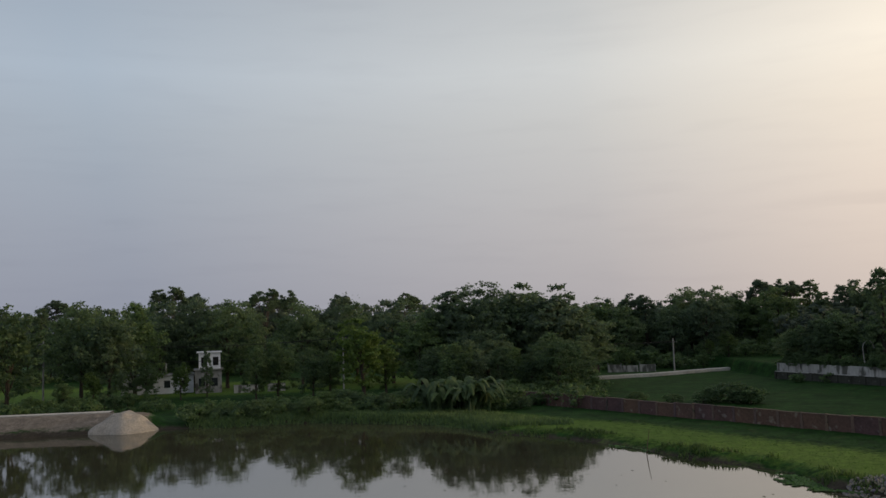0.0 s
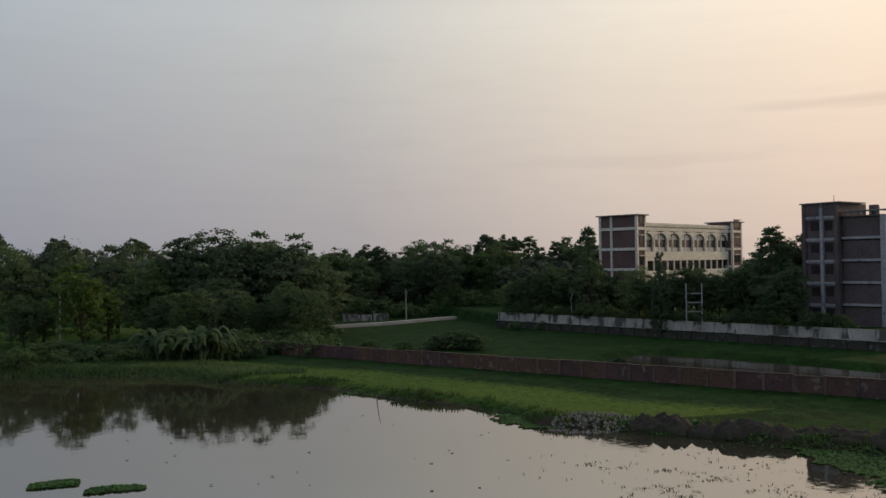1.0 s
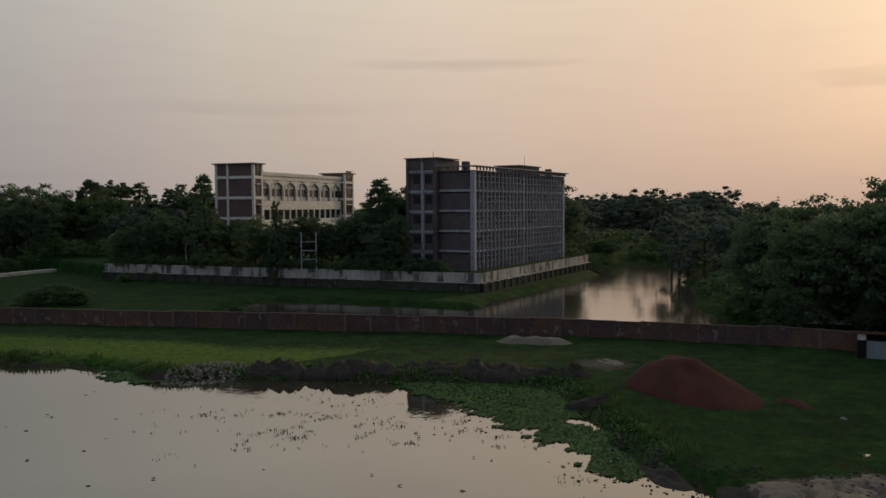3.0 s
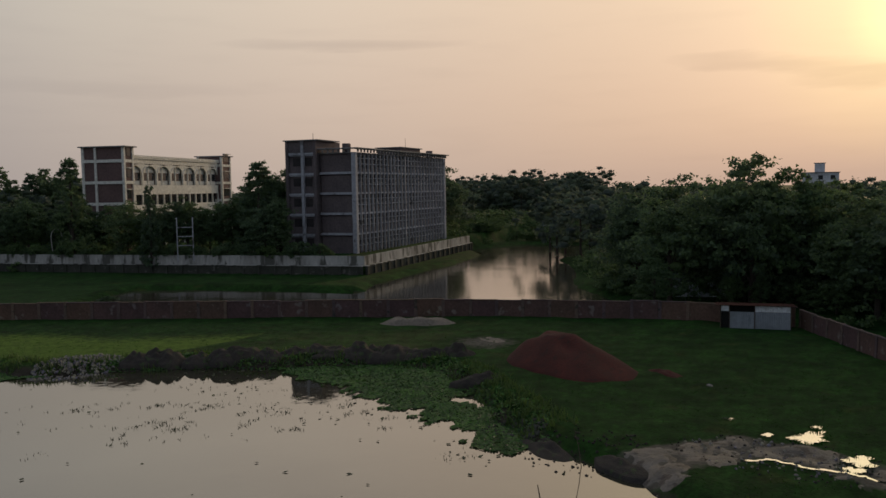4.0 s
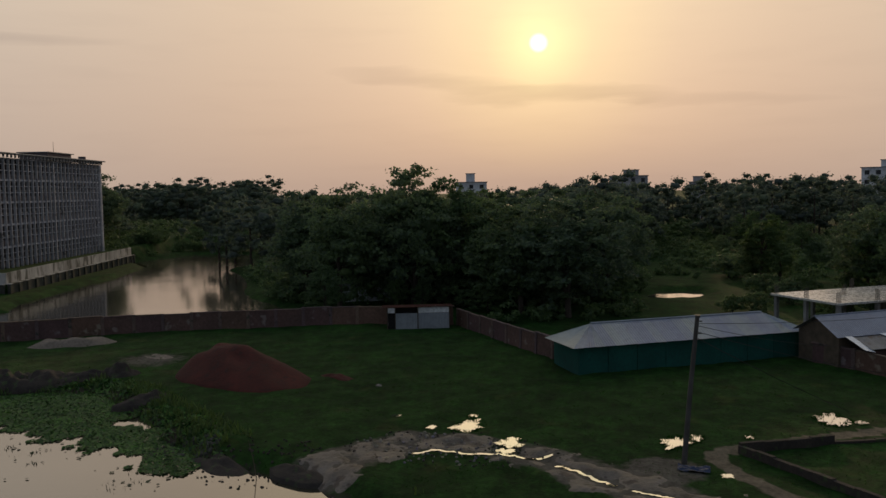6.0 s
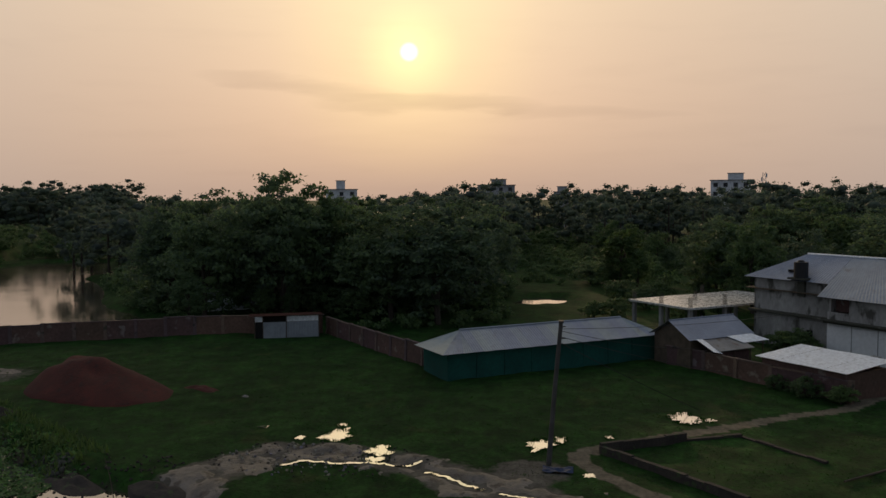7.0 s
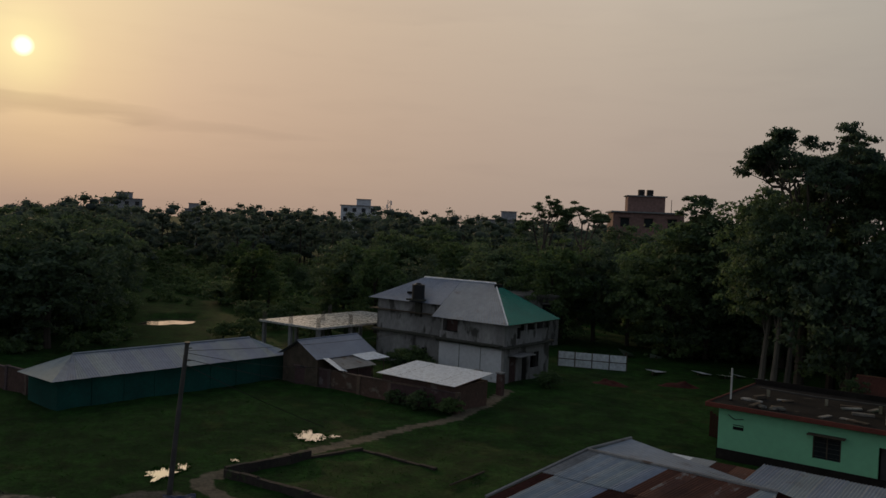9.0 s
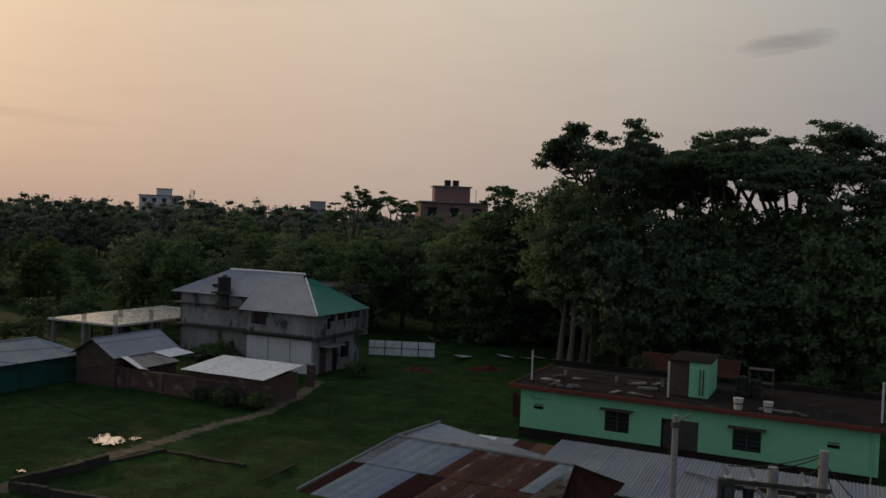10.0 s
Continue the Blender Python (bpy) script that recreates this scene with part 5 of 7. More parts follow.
    corrugated(bm, (A + 0.5, -0.7, z2), (A2 + 0.8, -0.7, z2), (xr1, bm_, RZ), (A + 0.5, bm_, RZ), 0.3, 0.015)
    part("roof_sheet", bm, M_TIN, t)
    bm = bmesh.new()
    corrugated(bm, (A2 + 0.8, -0.7, z2), (A2 + 0.8, back, z2), (xr1, bm_, RZ), (xr1, bm_, RZ), 0.3, 0.012)
    part("roof_sheet", bm, M_TIN, t)
    bm = bmesh.new()
    corrugated(bm, (A2 + 0.8, back, z2), (-0.7, back, 5.15), (xr0, bm_, RZ), (xr1, bm_, RZ), 0.3, 0.012)
    part("roof_sheet", bm, M_TIN, t)
    bm = bmesh.new()
    corrugated(bm, (-0.7, back, 5.15), (-0.7, b0, 5.15), (xr0, bm_, RZ), (xr0, bm_, RZ), 0.3, 0.012)
    part("roof_sheet", bm, M_TINGREEN, t, "green painted tin hip")
    part("ridge_cap", tube(bmesh.new(), [(xr0, bm_, RZ + 0.03), (xr1, bm_, RZ + 0.03)], [0.09, 0.09], 6), M_TINWHITE, t)
    part("hip_cap", tube(bmesh.new(), [(-0.7, b0, 5.2), (xr0, bm_, RZ + 0.03)], [0.07, 0.07], 6), M_TINWHITE, t)
    part("gablet", cube(xr0 - 0.5, xr0 - 0.2, bm_ - 0.45, bm_ + 0.45, RZ - 0.45, RZ - 0.02), M_DARK, t)
    part("eave_soffit", cube(-0.6, A2 + 0.7, back + 0.1, -0.75, 5.05, 5.12), M_WOOD, t)
    # roof tank on its platform
    part("tank_platform", cube(9.5, 11.3, -1.6, -0.3, 6.25, 6.4), M_MOULD, t)
    # block added in place of a dark wall stain below the eave
    part("tank_stand", cube(10.05, 10.75, -1.2, -0.95, 4.75, 6.25), M_MOULD, t, "dark block standing in for a stain on the wall")
    k = part("water_tank", cyl(bmesh.new(), 0.60, 0.60, 6.4, 7.75, 10.4, -0.95, 18), M_TANK, t, "black plastic water tank")
    part("tank_lid", cyl(bmesh.new(), 0.35, 0.2, 7.75, 7.92, 10.4, -0.95, 14), M_TANK, k)
    part("hatch", cube(11.2, 12.2, -2.2, -1.5, 6.75, 6.95), M_ROOFDIRT, t)


house()


def slab_frame():
    t = thing("concrete_deck", pose(68.2, -25.6, 0.0, 0, 0, 37.0), "unfinished concrete deck on bare columns", "deck")
    part("deck", cube(17.8, 26.2, -10.5, 4.6, 3.05, 3.25, 0.02), M_DECK, t, "rain-wet pale deck slab")
    for x in (18.2, 22.0, 25.8):
        for y in (-10, -5, -0.2, 4.2):
            part("column", cube(x - 0.16, x + 0.16, y - 0.16, y + 0.16, -0.5, 3.05), M_CONC, t)
            if (int(x) + int(y)) % 2 == 0 or y > 0:
                bm = bmesh.new()
                for dx, dy in ((-0.12, -0.12), (0.12, -0.12), (0.12, 0.12), (-0.12, 0.12), (0, 0.12), (0, -0.12)):
                    cyl(bm, 0.025, 0.025, 3.25, 4.1 + 0.15 * math.sin(x * 7 + y * 3 + dx * 9), x + dx, y + dy, 5)
                part("rebar", bm, M_DPOLE, t, "bundle of bare steel bars")



slab_frame()


# ---- sheds ----
def long_shed():
    L, D = 19.6, 4.2
    t = thing("long_shed", pose(61.0, 8.7, 0, 0, 0, heading(61.0, 8.7, 72.1, -7.6)), "long low shed with green netting walls and tin roof", "shed")
    # local x along the front, +y to the back
    for x0, x1, y0, y1 in ((0.15, L - 0.15, 0.0, 0.06), (0.15, L - 0.15, D - 0.06, D), (0.15, 0.21, 0.06, D - 0.06), (L - 0.21, L - 0.15, 0.06, D - 0.06)):
        if x1 - x0 > 2:
            n = 8
            for i in range(n):
                part("netting", cube(x0 + (x1 - x0) * i / n, x0 + (x1 - x0) * (i + 1) / n - 0.03, y0, y1, -0.2, 2.0), M_NET, t)
        else:
            part("netting", cube(x0, x1, y0, y1, -0.2, 2.0), M_NET, t)
    for i in range(9):
        part("post", cyl(bmesh.new(), 0.05, 0.05, -0.3, 2.05, 0.2 + (L - 0.4) * i / 8, -0.03, 6), M_NET, t)
    e, zr, ze = 0.45, 3.35, 2.05
    mid, hx = D / 2, 2.2
    ns = 24
    for i in range(ns):
        xa, xb = -e + (L + 2 * e) * i / ns, -e + (L + 2 * e) * (i + 1) / ns
        ra, rb = min(max(xa, hx), L - hx), min(max(xb, hx), L - hx)
        up = 0.012 * (i % 2)
        bm = bmesh.new()
        corrugated(bm, (xa, -e, ze + up), (xb + 0.03, -e, ze + up), (rb + 0.03, mid, zr + up), (ra, mid, zr + up), 0.2, 0.014)
        part("roof_sheet", bm, M_TIN, t)
        bm = bmesh.new()
        corrugated(bm, (xb, D + e, ze), (xa, D + e, ze), (ra, mid, zr), (rb, mid, zr), 0.2, 0.014)
        part("roof_sheet", bm, M_TINOLD, t)
    for x0, rx in ((-e, hx), (L + e, L - hx)):
        bm = bmesh.new()
        a, b = ((x0, D + e, ze), (x0, -e, ze)) if x0 < 0 else ((x0, -e, ze), (x0, D + e, ze))
        corrugated(bm, a, b, (rx, mid, zr), (rx, mid, zr), 0.2, 0.012)
        part("roof_sheet", bm, M_TIN, t)
    part("ridge_cap", tube(bmesh.new(), [(hx, mid, zr + 0.03), (L - hx, mid, zr + 0.03)], [0.08, 0.08], 6), M_TIN, t)


long_shed()


def small_hut():
    ax, ay, bx, by = 77.4, 29.6, 79.6, 23.9
    L = math.hypot(bx - ax, by - ay)
    t = thing("tin_hut", pose(ax, ay, 0, 0, 0, heading(ax, ay, bx, by)), "small grey tin hut against the boundary wall", "hut")
    D = 2.6
    part("door", cube(0.1, 0.75, 0.05, 0.1, -0.1, 1.75), M_DARK, t)
    part("wall_sheet", corrugated(bmesh.new(), (0.8, 0, -0.1), (L, 0, -0.1), (L, 0, 1.55), (0.8, 0, 1.55), 0.15, 0.012), M_TIN, t)
    part("wall_sheet", corrugated(bmesh.new(), (3.0, 0.02, 1.57), (L, 0.02, 1.57), (L, 0.02, 2.1), (3.0, 0.02, 2.1), 0.15, 0.012), M_TINWHITE, t)
    part("wall_sheet", corrugated(bmesh.new(), (0.0, 0.02, 1.6), (0.75, 0.02, 1.6), (0.75, 0.02, 2.1), (0.0, 0.02, 2.1), 0.15, 0.012), M_TINWHITE, t)
    part("opening", cube(0.8, 2.95, 0.5, 0.55, 1.5, 2.1), M_DARK, t)
    part("wall_sheet", cube(-0.03, 0.0, 0.0, D, -0.1, 2.0), M_TIN, t)
    part("wall_sheet", cube(L, L + 0.03, 0.0, D, -0.1, 2.0), M_TINOLD, t)
    part("wall_sheet", cube(0, L, D - 0.03, D, -0.1, 1.9), M_TINOLD, t)
    bm = corrugated(bmesh.new(), (-0.5, -0.5, 2.22), (L + 0.4, -0.5, 2.22), (L + 0.4, D + 0.3, 2.02), (-0.5, D + 0.3, 2.02), 0.2, 0.014)
    part("roof_sheet", bm, M_RUSTDARK, t)
    for x in (0.0, 0.78, 3.0, L):
        part("post", cyl(bmesh.new(), 0.045, 0.045, -0.3, 2.15, x, -0.04, 6), M_WOOD, t)


small_hut()


def small_shed():
    t = thing("small_shed", pose(69.4, -8.4, 0, 0, 0, -53.0), "small gabled shed with patched tin lean-to roofs", "shed")
    L, h = 6.4, 2.0
    for x in (0.0, L - 0.1):
        bm = bmesh.new()
        ring = [(-h, -0.2), (h, -0.2), (h, 2.4), (0, 3.5), (-h, 2.4)]
        a = [bm.verts.new((x, y, z)) for y, z in ring]
        b = [bm.verts.new((x + 0.1, y, z)) for y, z in ring]
        bm.faces.new(a[::-1]), bm.faces.new(b)
        for i in range(5):
            j = (i + 1) % 5
            bm.faces.new((a[i], a[j], b[j], b[i]))
        part("gable_wall", bm, M_WOOD, t)
    part("wall", cube(0.1, L - 0.1, -h, -h + 0.08, -0.2, 2.35), M_WOOD, t)
    part("wall", cube(0.1, L - 0.1, h - 0.08, h, -0.2, 2.35), M_WOOD, t)
    part("roof_sheet", corrugated(bmesh.new(), (-0.4, -h - 0.3, 2.3), (L + 0.4, -h - 0.3, 2.3), (L + 0.4, 0, 3.6), (-0.4, 0, 3.6), 0.2, 0.014), M_TIN, t)
    part("roof_sheet", corrugated(bmesh.new(), (L + 0.4, h + 0.3, 2.3), (-0.4, h + 0.3, 2.3), (-0.4, 0, 3.6), (L + 0.4, 0, 3.6), 0.2, 0.014), M_TIN, t)
    part("ridge_cap", tube(bmesh.new(), [(-0.4, 0, 3.62), (L + 0.4, 0, 3.62)], [0.06, 0.06], 6), M_TIN, t)
    part("lean_to_roof", corrugated(bmesh.new(), (0.5, -h - 2.6, 1.75), (4.2, -h - 2.6, 1.75), (4.6, -h - 0.2, 2.25), (0.9, -h - 0.2, 2.25), 0.2, 0.014), M_TINOLD, t)
    part("lean_to_roof", corrugated(bmesh.new(), (4.0, -h - 1.7, 2.0), (6.9, -h - 1.7, 2.0), (6.4, -h - 0.3, 2.35), (3.6, -h - 0.3, 2.35), 0.2, 0.014), M_TINWHITE, t, "bright new tin sheet")
    part("loose_sheet", corrugated(bmesh.new(), (-0.1, -h - 2.5, 1.75), (0.6, -h - 2.8, 1.6), (1.0, -h - 0.3, 2.32), (0.3, -h - 0.3, 2.36), 0.2, 0.014), M_TINWHITE, t)
    for x in (0.6, 2.4, 4.2, 6.6):
        part("post", cyl(bmesh.new(), 0.05, 0.05, -0.2, 1.8, x, -h - 2.2 + (0.9 if x > 4.3 else 0), 6), M_WOOD, t)
    part("wall", cube(0.7, 4.2, -h - 2.1, -h - 2.0, -0.2, 1.5), M_BRICK, t)


small_shed()


def brick_pen():
    t = thing("brick_outhouse", pose(68.2, -25.6, 0, 0, 0, 37.0), "low brick outhouse under a bright tin roof", "outhouse")
    x0, x1, y0, y1 = -3.7, 3.1, 7.9, 12.2
    for a in ((x0, x1, y1 - 0.2, y1), (x0, x1, y0, y0 + 0.2), (x0, x0 + 0.2, y0 + 0.2, y1 - 0.2), (x1 - 0.2, x1, y0 + 0.2, y1 - 0.2)):
        part("wall", cube(*a, -0.3, 1.85), M_BRICK, t)
    for i, m in enumerate((M_TINWHITE, M_TINWHITE, M_TINWHITE, M_TINWHITE)):
        w = (x1 - x0 + 0.6) / 4
        xa = x0 - 0.3 + w * i
        up = 0.02 * (i % 2)
        part("roof_sheet", corrugated(bmesh.new(), (xa + w, y1 + 0.4, 1.98 + up), (xa - 0.04, y1 + 0.4, 1.98 + up), (xa - 0.04, y0 - 0.2, 2.4 + up), (xa + w, y0 - 0.2, 2.4 + up), 0.2, 0.014), m, t)



brick_pen()


def gate_pillar(x, y):
    t = thing("gate_pillar", pose(x, y, 0, 0, 0, 37), "square brick gate pillar beside the path", "pillar", "gate pillars")
    part("shaft", cube(-0.25, 0.25, -0.25, 0.25, -0.3, 1.7, 0.02), M_BRICK, t)
    part("cap", cube(-0.32, 0.32, -0.32, 0.32, 1.7, 1.82, 0.02), M_CONC, t)
    return t


_g = gate_pillar(65.0, -22.2)
copy_thing(_g, pose(63.9, -23.8, 0, 0, 0, 37))


def far_shed():
    t = thing("pale_shed", pose(95.6, 42.4, 0, 0, 0, heading(95.6, 42.4, 98.6, 36.6)), "low pale tin shed glimpsed between the trees", "shed")
    L, D = 6.6, 3.2
    for i in range(4):
        part("wall_sheet", corrugated(bmesh.new(), (L * i / 4, 0, -0.2), (L * (i + 1) / 4 - 0.03, 0, -0.2), (L * (i + 1) / 4 - 0.03, 0, 1.9), (L * i / 4, 0, 1.9), 0.2, 0.014), M_TINOLD2, t)
    part("wall_sheet", cube(0, 0.04, 0.03, D, -0.2, 1.9), M_TINOLD, t)
    part("wall_sheet", cube(L - 0.04, L, 0.03, D, -0.2, 1.9), M_TINOLD, t)
    part("wall_sheet", cube(0, L, D, D + 0.04, -0.2, 1.9), M_TINOLD, t)
    part("roof_sheet", corrugated(bmesh.new(), (-0.3, -0.4, 1.95), (L + 0.3, -0.4, 1.95), (L + 0.3, D + 0.3, 2.5), (-0.3, D + 0.3, 2.5), 0.2, 0.014), M_TIN, t)


far_shed()


def sheet_fence(ax, ay, bx, by, n, h, label):
    t = thing("sheet_fence", pose(ax, ay, 0, 0, 0, heading(ax, ay, bx, by)), label, "fence")
    L = math.hypot(bx - ax, by - ay)
    for i in range(n):
        x0, x1 = L * i / n, L * (i + 1) / n - 0.08
        part("panel", corrugated(bmesh.new(), (x0, 0, 0.05), (x1, 0, 0.05), (x1, 0, h), (x0, 0, h), 0.25, 0.012), M_TINWHITE, t)
    for i in range(n + 1):
        part("post", cube(L * i / n - 0.06, L * i / n + 0.02, -0.06, 0.06, -0.3, h + 0.1), M_WOOD, t)
    part("rail", cube(0, L, -0.05, -0.02, h * 0.5, h * 0.5 + 0.07), M_WOOD, t)


sheet_fence(77.0, -34.6, 73.4, -40.2, 4, 1.5, "white sheet fence with dark posts")


# ---- the mint green house ----
GX, GY, GA = 44.7, -30.9, heading(44.7, -30.9, 28.2, -42.9)


def gpart(name, bm, material, parent=None, label=""):
    """As part(), with y turned round: +y is the side that faces the pasture."""
    for v in bm.verts:
        v.co.y = -v.co.y
    bmesh.ops.reverse_faces(bm, faces=bm.faces[:])
    return part(name, bm, material, parent, label)


def green_house():
    t = thing("green_house", pose(GX, GY, 0, 0, 0, GA), "single-storey mint green house with flat dirty roof", "house")
    L, D, H = 20.4, 8.0, 3.2

    def w(x0, x1, z0, z1, label=""):
        gpart("wall", cube(x0, x1, -0.2, 0.0, z0, z1), M_MINT, t, label)

    # +y is to the camera's side here; the front wall is pierced for door and windows
    holes = [(5.45, 6.95, 1.1, 2.42), (8.85, 11.0, -0.3, 2.33), (12.9, 14.45, 1.03, 2.32)]
    x = 0.0
    for a, b, z0, z1 in holes:
        w(x, a, -0.3, H)
        w(a, b, z1, H)
        if z0 > 0:
            w(a, b, -0.3, z0)
        x = b
    w(x, L, -0.3, H)
    gpart("wall", cube(0, 0.2, -D, -0.2, -0.3, H), M_MINT, t)
    gpart("wall", cube(L - 0.2, L, -D, -0.2, -0.3, H), M_MINT, t)
    gpart("wall", cube(0, L, -D - 0.2, -D, -0.3, H), M_MINT, t)
    gpart("inner_wall", cube(0.2, L - 0.2, -2.2, -2.1, -0.3, H - 0.1), M_DARK, t)
    gpart("plinth", cube(-0.05, L + 0.05, 0.0, 0.06, -0.4, 0.62), M_ROOFDIRT, t, "black tarred plinth band")
    for a, b, z0, z1 in (holes[0], holes[2]):
        win = gpart("window", cube(a, b, -0.14, -0.10, z0, z1), M_GLASS, t)
        for k in (0.0, 0.5, 1.0):
            xx = a + (b - a - 0.06) * k
            gpart("frame", cube(xx, xx + 0.06, -0.10, -0.04, z0, z1), M_WOOD, win)
        for k in range(5):
            zz = z0 + (z1 - z0) * (k + 0.5) / 5
            gpart("bar", cube(a, b, -0.05, -0.03, zz, zz + 0.02), M_DPOLE, win)
        gpart("sunshade", cube(a - 0.25, b + 0.25, 0.0, 0.45, z1 + 0.03, z1 + 0.11, 0.01), M_WOOD, t)
    door = gpart("door", cube(9.7, 11.0, -0.16, -0.10, -0.3, 2.4), M_DPOLE, t, "dark wooden double door")
    gpart("leaf", cube(8.85, 9.7, -0.75, -0.70, -0.3, 2.4), M_DARKB, door)
    for a in (0.9, 17.85):
        v = gpart("vent", cube(a, a + 0.62, 0.0, 0.03, 1.9, 2.2), M_DARK, t)
        gpart("slat", cube(a, a + 0.62, 0.03, 0.06, 2.1, 2.15), M_MINT, v)
    gpart("downpipe", cyl(bmesh.new(), 0.04, 0.04, 0.2, H, L - 0.35, 0.06, 6), M_MINT, t)
    gpart("pipe", tube(bmesh.new(), [(0.6, 0.04, 2.75), (1.0, 0.05, 2.5), (1.5, 0.04, 2.6)], [0.02] * 3, 5), M_WIRE, t)
    slab = gpart("roof_slab", cube(-0.6, L + 0.6, -D - 0.7, 0.55, H, H + 0.14), M_ROOFDIRT, t, "weathered dirty roof slab")
    gpart("roof_rim", cube(-0.65, L + 0.65, 0.55, 0.63, H - 0.04, H + 0.24, 0.02), M_REDRIM, t, "red oxide roof edge")
    gpart("roof_rim", cube(-0.68, -0.6, -D - 0.7, 0.55, H - 0.04, H + 0.22, 0.02), M_REDRIM, t)
    gpart("roof_rim", cube(-0.65, L + 0.65, -D - 0.8, -D - 0.7, H - 0.04, H + 0.5, 0.02), M_ROOFDIRT, t)
    # stair room
    c = gpart("stair_room", cube(10.0, 11.15, -6.2, -2.3, H + 0.145, H + 2.3), M_MINT, t)
    gpart("room_roof", cube(8.7, 11.3, -6.4, -2.15, H + 2.3, H + 2.36), M_ROOFDIRT, c)
    gpart("panel", cube(8.75, 9.95, -2.6, -2.5, H + 0.145, H + 2.3), M_WOOD, c, "brown board panel")
    for x in (10.65, 10.85):
        gpart("pipe", cyl(bmesh.new(), 0.035, 0.035, H + 0.3, H + 1.9, x, -2.22, 6), M_WIRE, c)


green_house()


def on_green(nm, x, y, label, cat, group=""):
    return thing(nm, pose(GX, GY, 0, 0, 0, GA) @ pose(x, -y, 3.345), label, cat, group)


def roof_things():
    for x, y, h in ((0.2, -1.4, 2.0), (9.0, -1.0, 2.25), (20.5, -0.9, 2.3)):
        t = on_green("white_post", x, y, "thin white post standing on the flat roof", "post", "roof posts")
        gpart("shaft", cyl(bmesh.new(), 0.06, 0.06, 0.0, h, seg=8), M_BUCKET, t)
        gpart("foot", cyl(bmesh.new(), 0.12, 0.10, 0.0, 0.08, seg=8), M_ROOFDIRT, t)
    for x, y, h in ((13.1, -0.3, 0.62), (14.7, -0.5, 0.55)):
        t = on_green("bucket", x, y, "white plastic bucket on the roof edge", "bucket", "roof buckets")
        gpart("body", cyl(bmesh.new(), 0.22, 0.28, 0.0, h, seg=14), M_BUCKET, t)
        gpart("rim", cyl(bmesh.new(), 0.30, 0.30, h, h + 0.04, seg=14), M_BUCKET, t)
        gpart("stripe", cyl(bmesh.new(), 0.262, 0.268, h * 0.5, h * 0.62, seg=14), M_REDRIM, t)
    t = on_green("roof_rack", 13.9, -5.4, "dark metal rack standing on the roof", "rack")
    for x in (-0.7, 0.7):
        for y in (-0.4, 0.4):
            gpart("leg", cyl(bmesh.new(), 0.03, 0.03, 0, 1.7, x, y, 6), M_DPOLE, t)
    for z in (0.8, 1.65):
        gpart("shelf", cube(-0.75, 0.75, -0.45, 0.45, z, z + 0.04), M_DPOLE, t)
    for x, y, h in ((12.9, -4.2, 1.25), (13.7, -4.4, 1.1)):
        t = on_green("drum", x, y, "dark plastic drum standing on the roof", "drum", "roof drums")
        gpart("body", cyl(bmesh.new(), 0.33, 0.35, 0.0, h, seg=16), M_TANK, t)
        gpart("lid", cyl(bmesh.new(), 0.30, 0.24, h, h + 0.07, seg=16), M_TANK, t)
        for z in (0.35, 0.75):
            gpart("hoop", cyl(bmesh.new(), 0.37, 0.37, z, z + 0.05, seg=16), M_DPOLE, t)
    rng = random.Random(5)
    for i in range(22):
        x, y = rng.uniform(0.8, 19), rng.uniform(-6.5, -0.6)
        if 8 < x < 12.6:
            continue
        nm, lab = rng.choice((("rubble_scrap", "broken concrete scrap lying on the roof"), ("board_scrap", "loose weathered board on the roof")))
        t = on_green(nm, x, y, lab, "scrap", "roof scraps")
        bm = cube(-rng.uniform(0.2, 0.9), rng.uniform(0.2, 0.9), -0.15, 0.15, 0, rng.uniform(0.06, 0.22), 0.02)
        bmesh.ops.rotate(bm, verts=bm.verts, matrix=Matrix.Rotation(rng.uniform(0, 3), 3, "Z"))
        gpart("piece", bm, rng.choice((M_RUBBLE, M_WOOD, M_STAIN)), t)
    t = on_green("white_sheet_scrap", 2.4, -0.5, "crumpled white sacks on the roof edge", "sack")
    for k, (x, y) in enumerate(((0, 0), (0.7, 0.1), (1.0, -0.15))):
        bm = bmesh.new()
        bmesh.ops.create_icosphere(bm, subdivisions=2, radius=0.3, matrix=Matrix.Translation((x, y, 0.1)) @ Matrix.Diagonal((1.0, 0.6, 0.45, 1)))
        for v in bm.verts:
            v.co += Vector((noise.noise(v.co * 4), noise.noise(v.co * 4 + Vector((5, 0, 0))), 0)) * 0.12
            v.co.z = max(0, v.co.z)
        gpart("sack", bm, M_STAIN, t)
    t = on_green("parapet_pipe", 3.0, -4.6, "long dark pipe lying along the roof", "pipe")
    gpart("pipe", tube(bmesh.new(), [(-2, 0, 0.5), (1.5, 0.1, 0.45), (5.6, -0.1, 0.5)], [0.05] * 3, 6), M_DPOLE, t)
    for x in (-1.5, 2, 5):
        gpart("support", cube(x - 0.08, x + 0.08, -0.1, 0.1, 0, 0.45), M_RUBBLE, t)


roof_things()


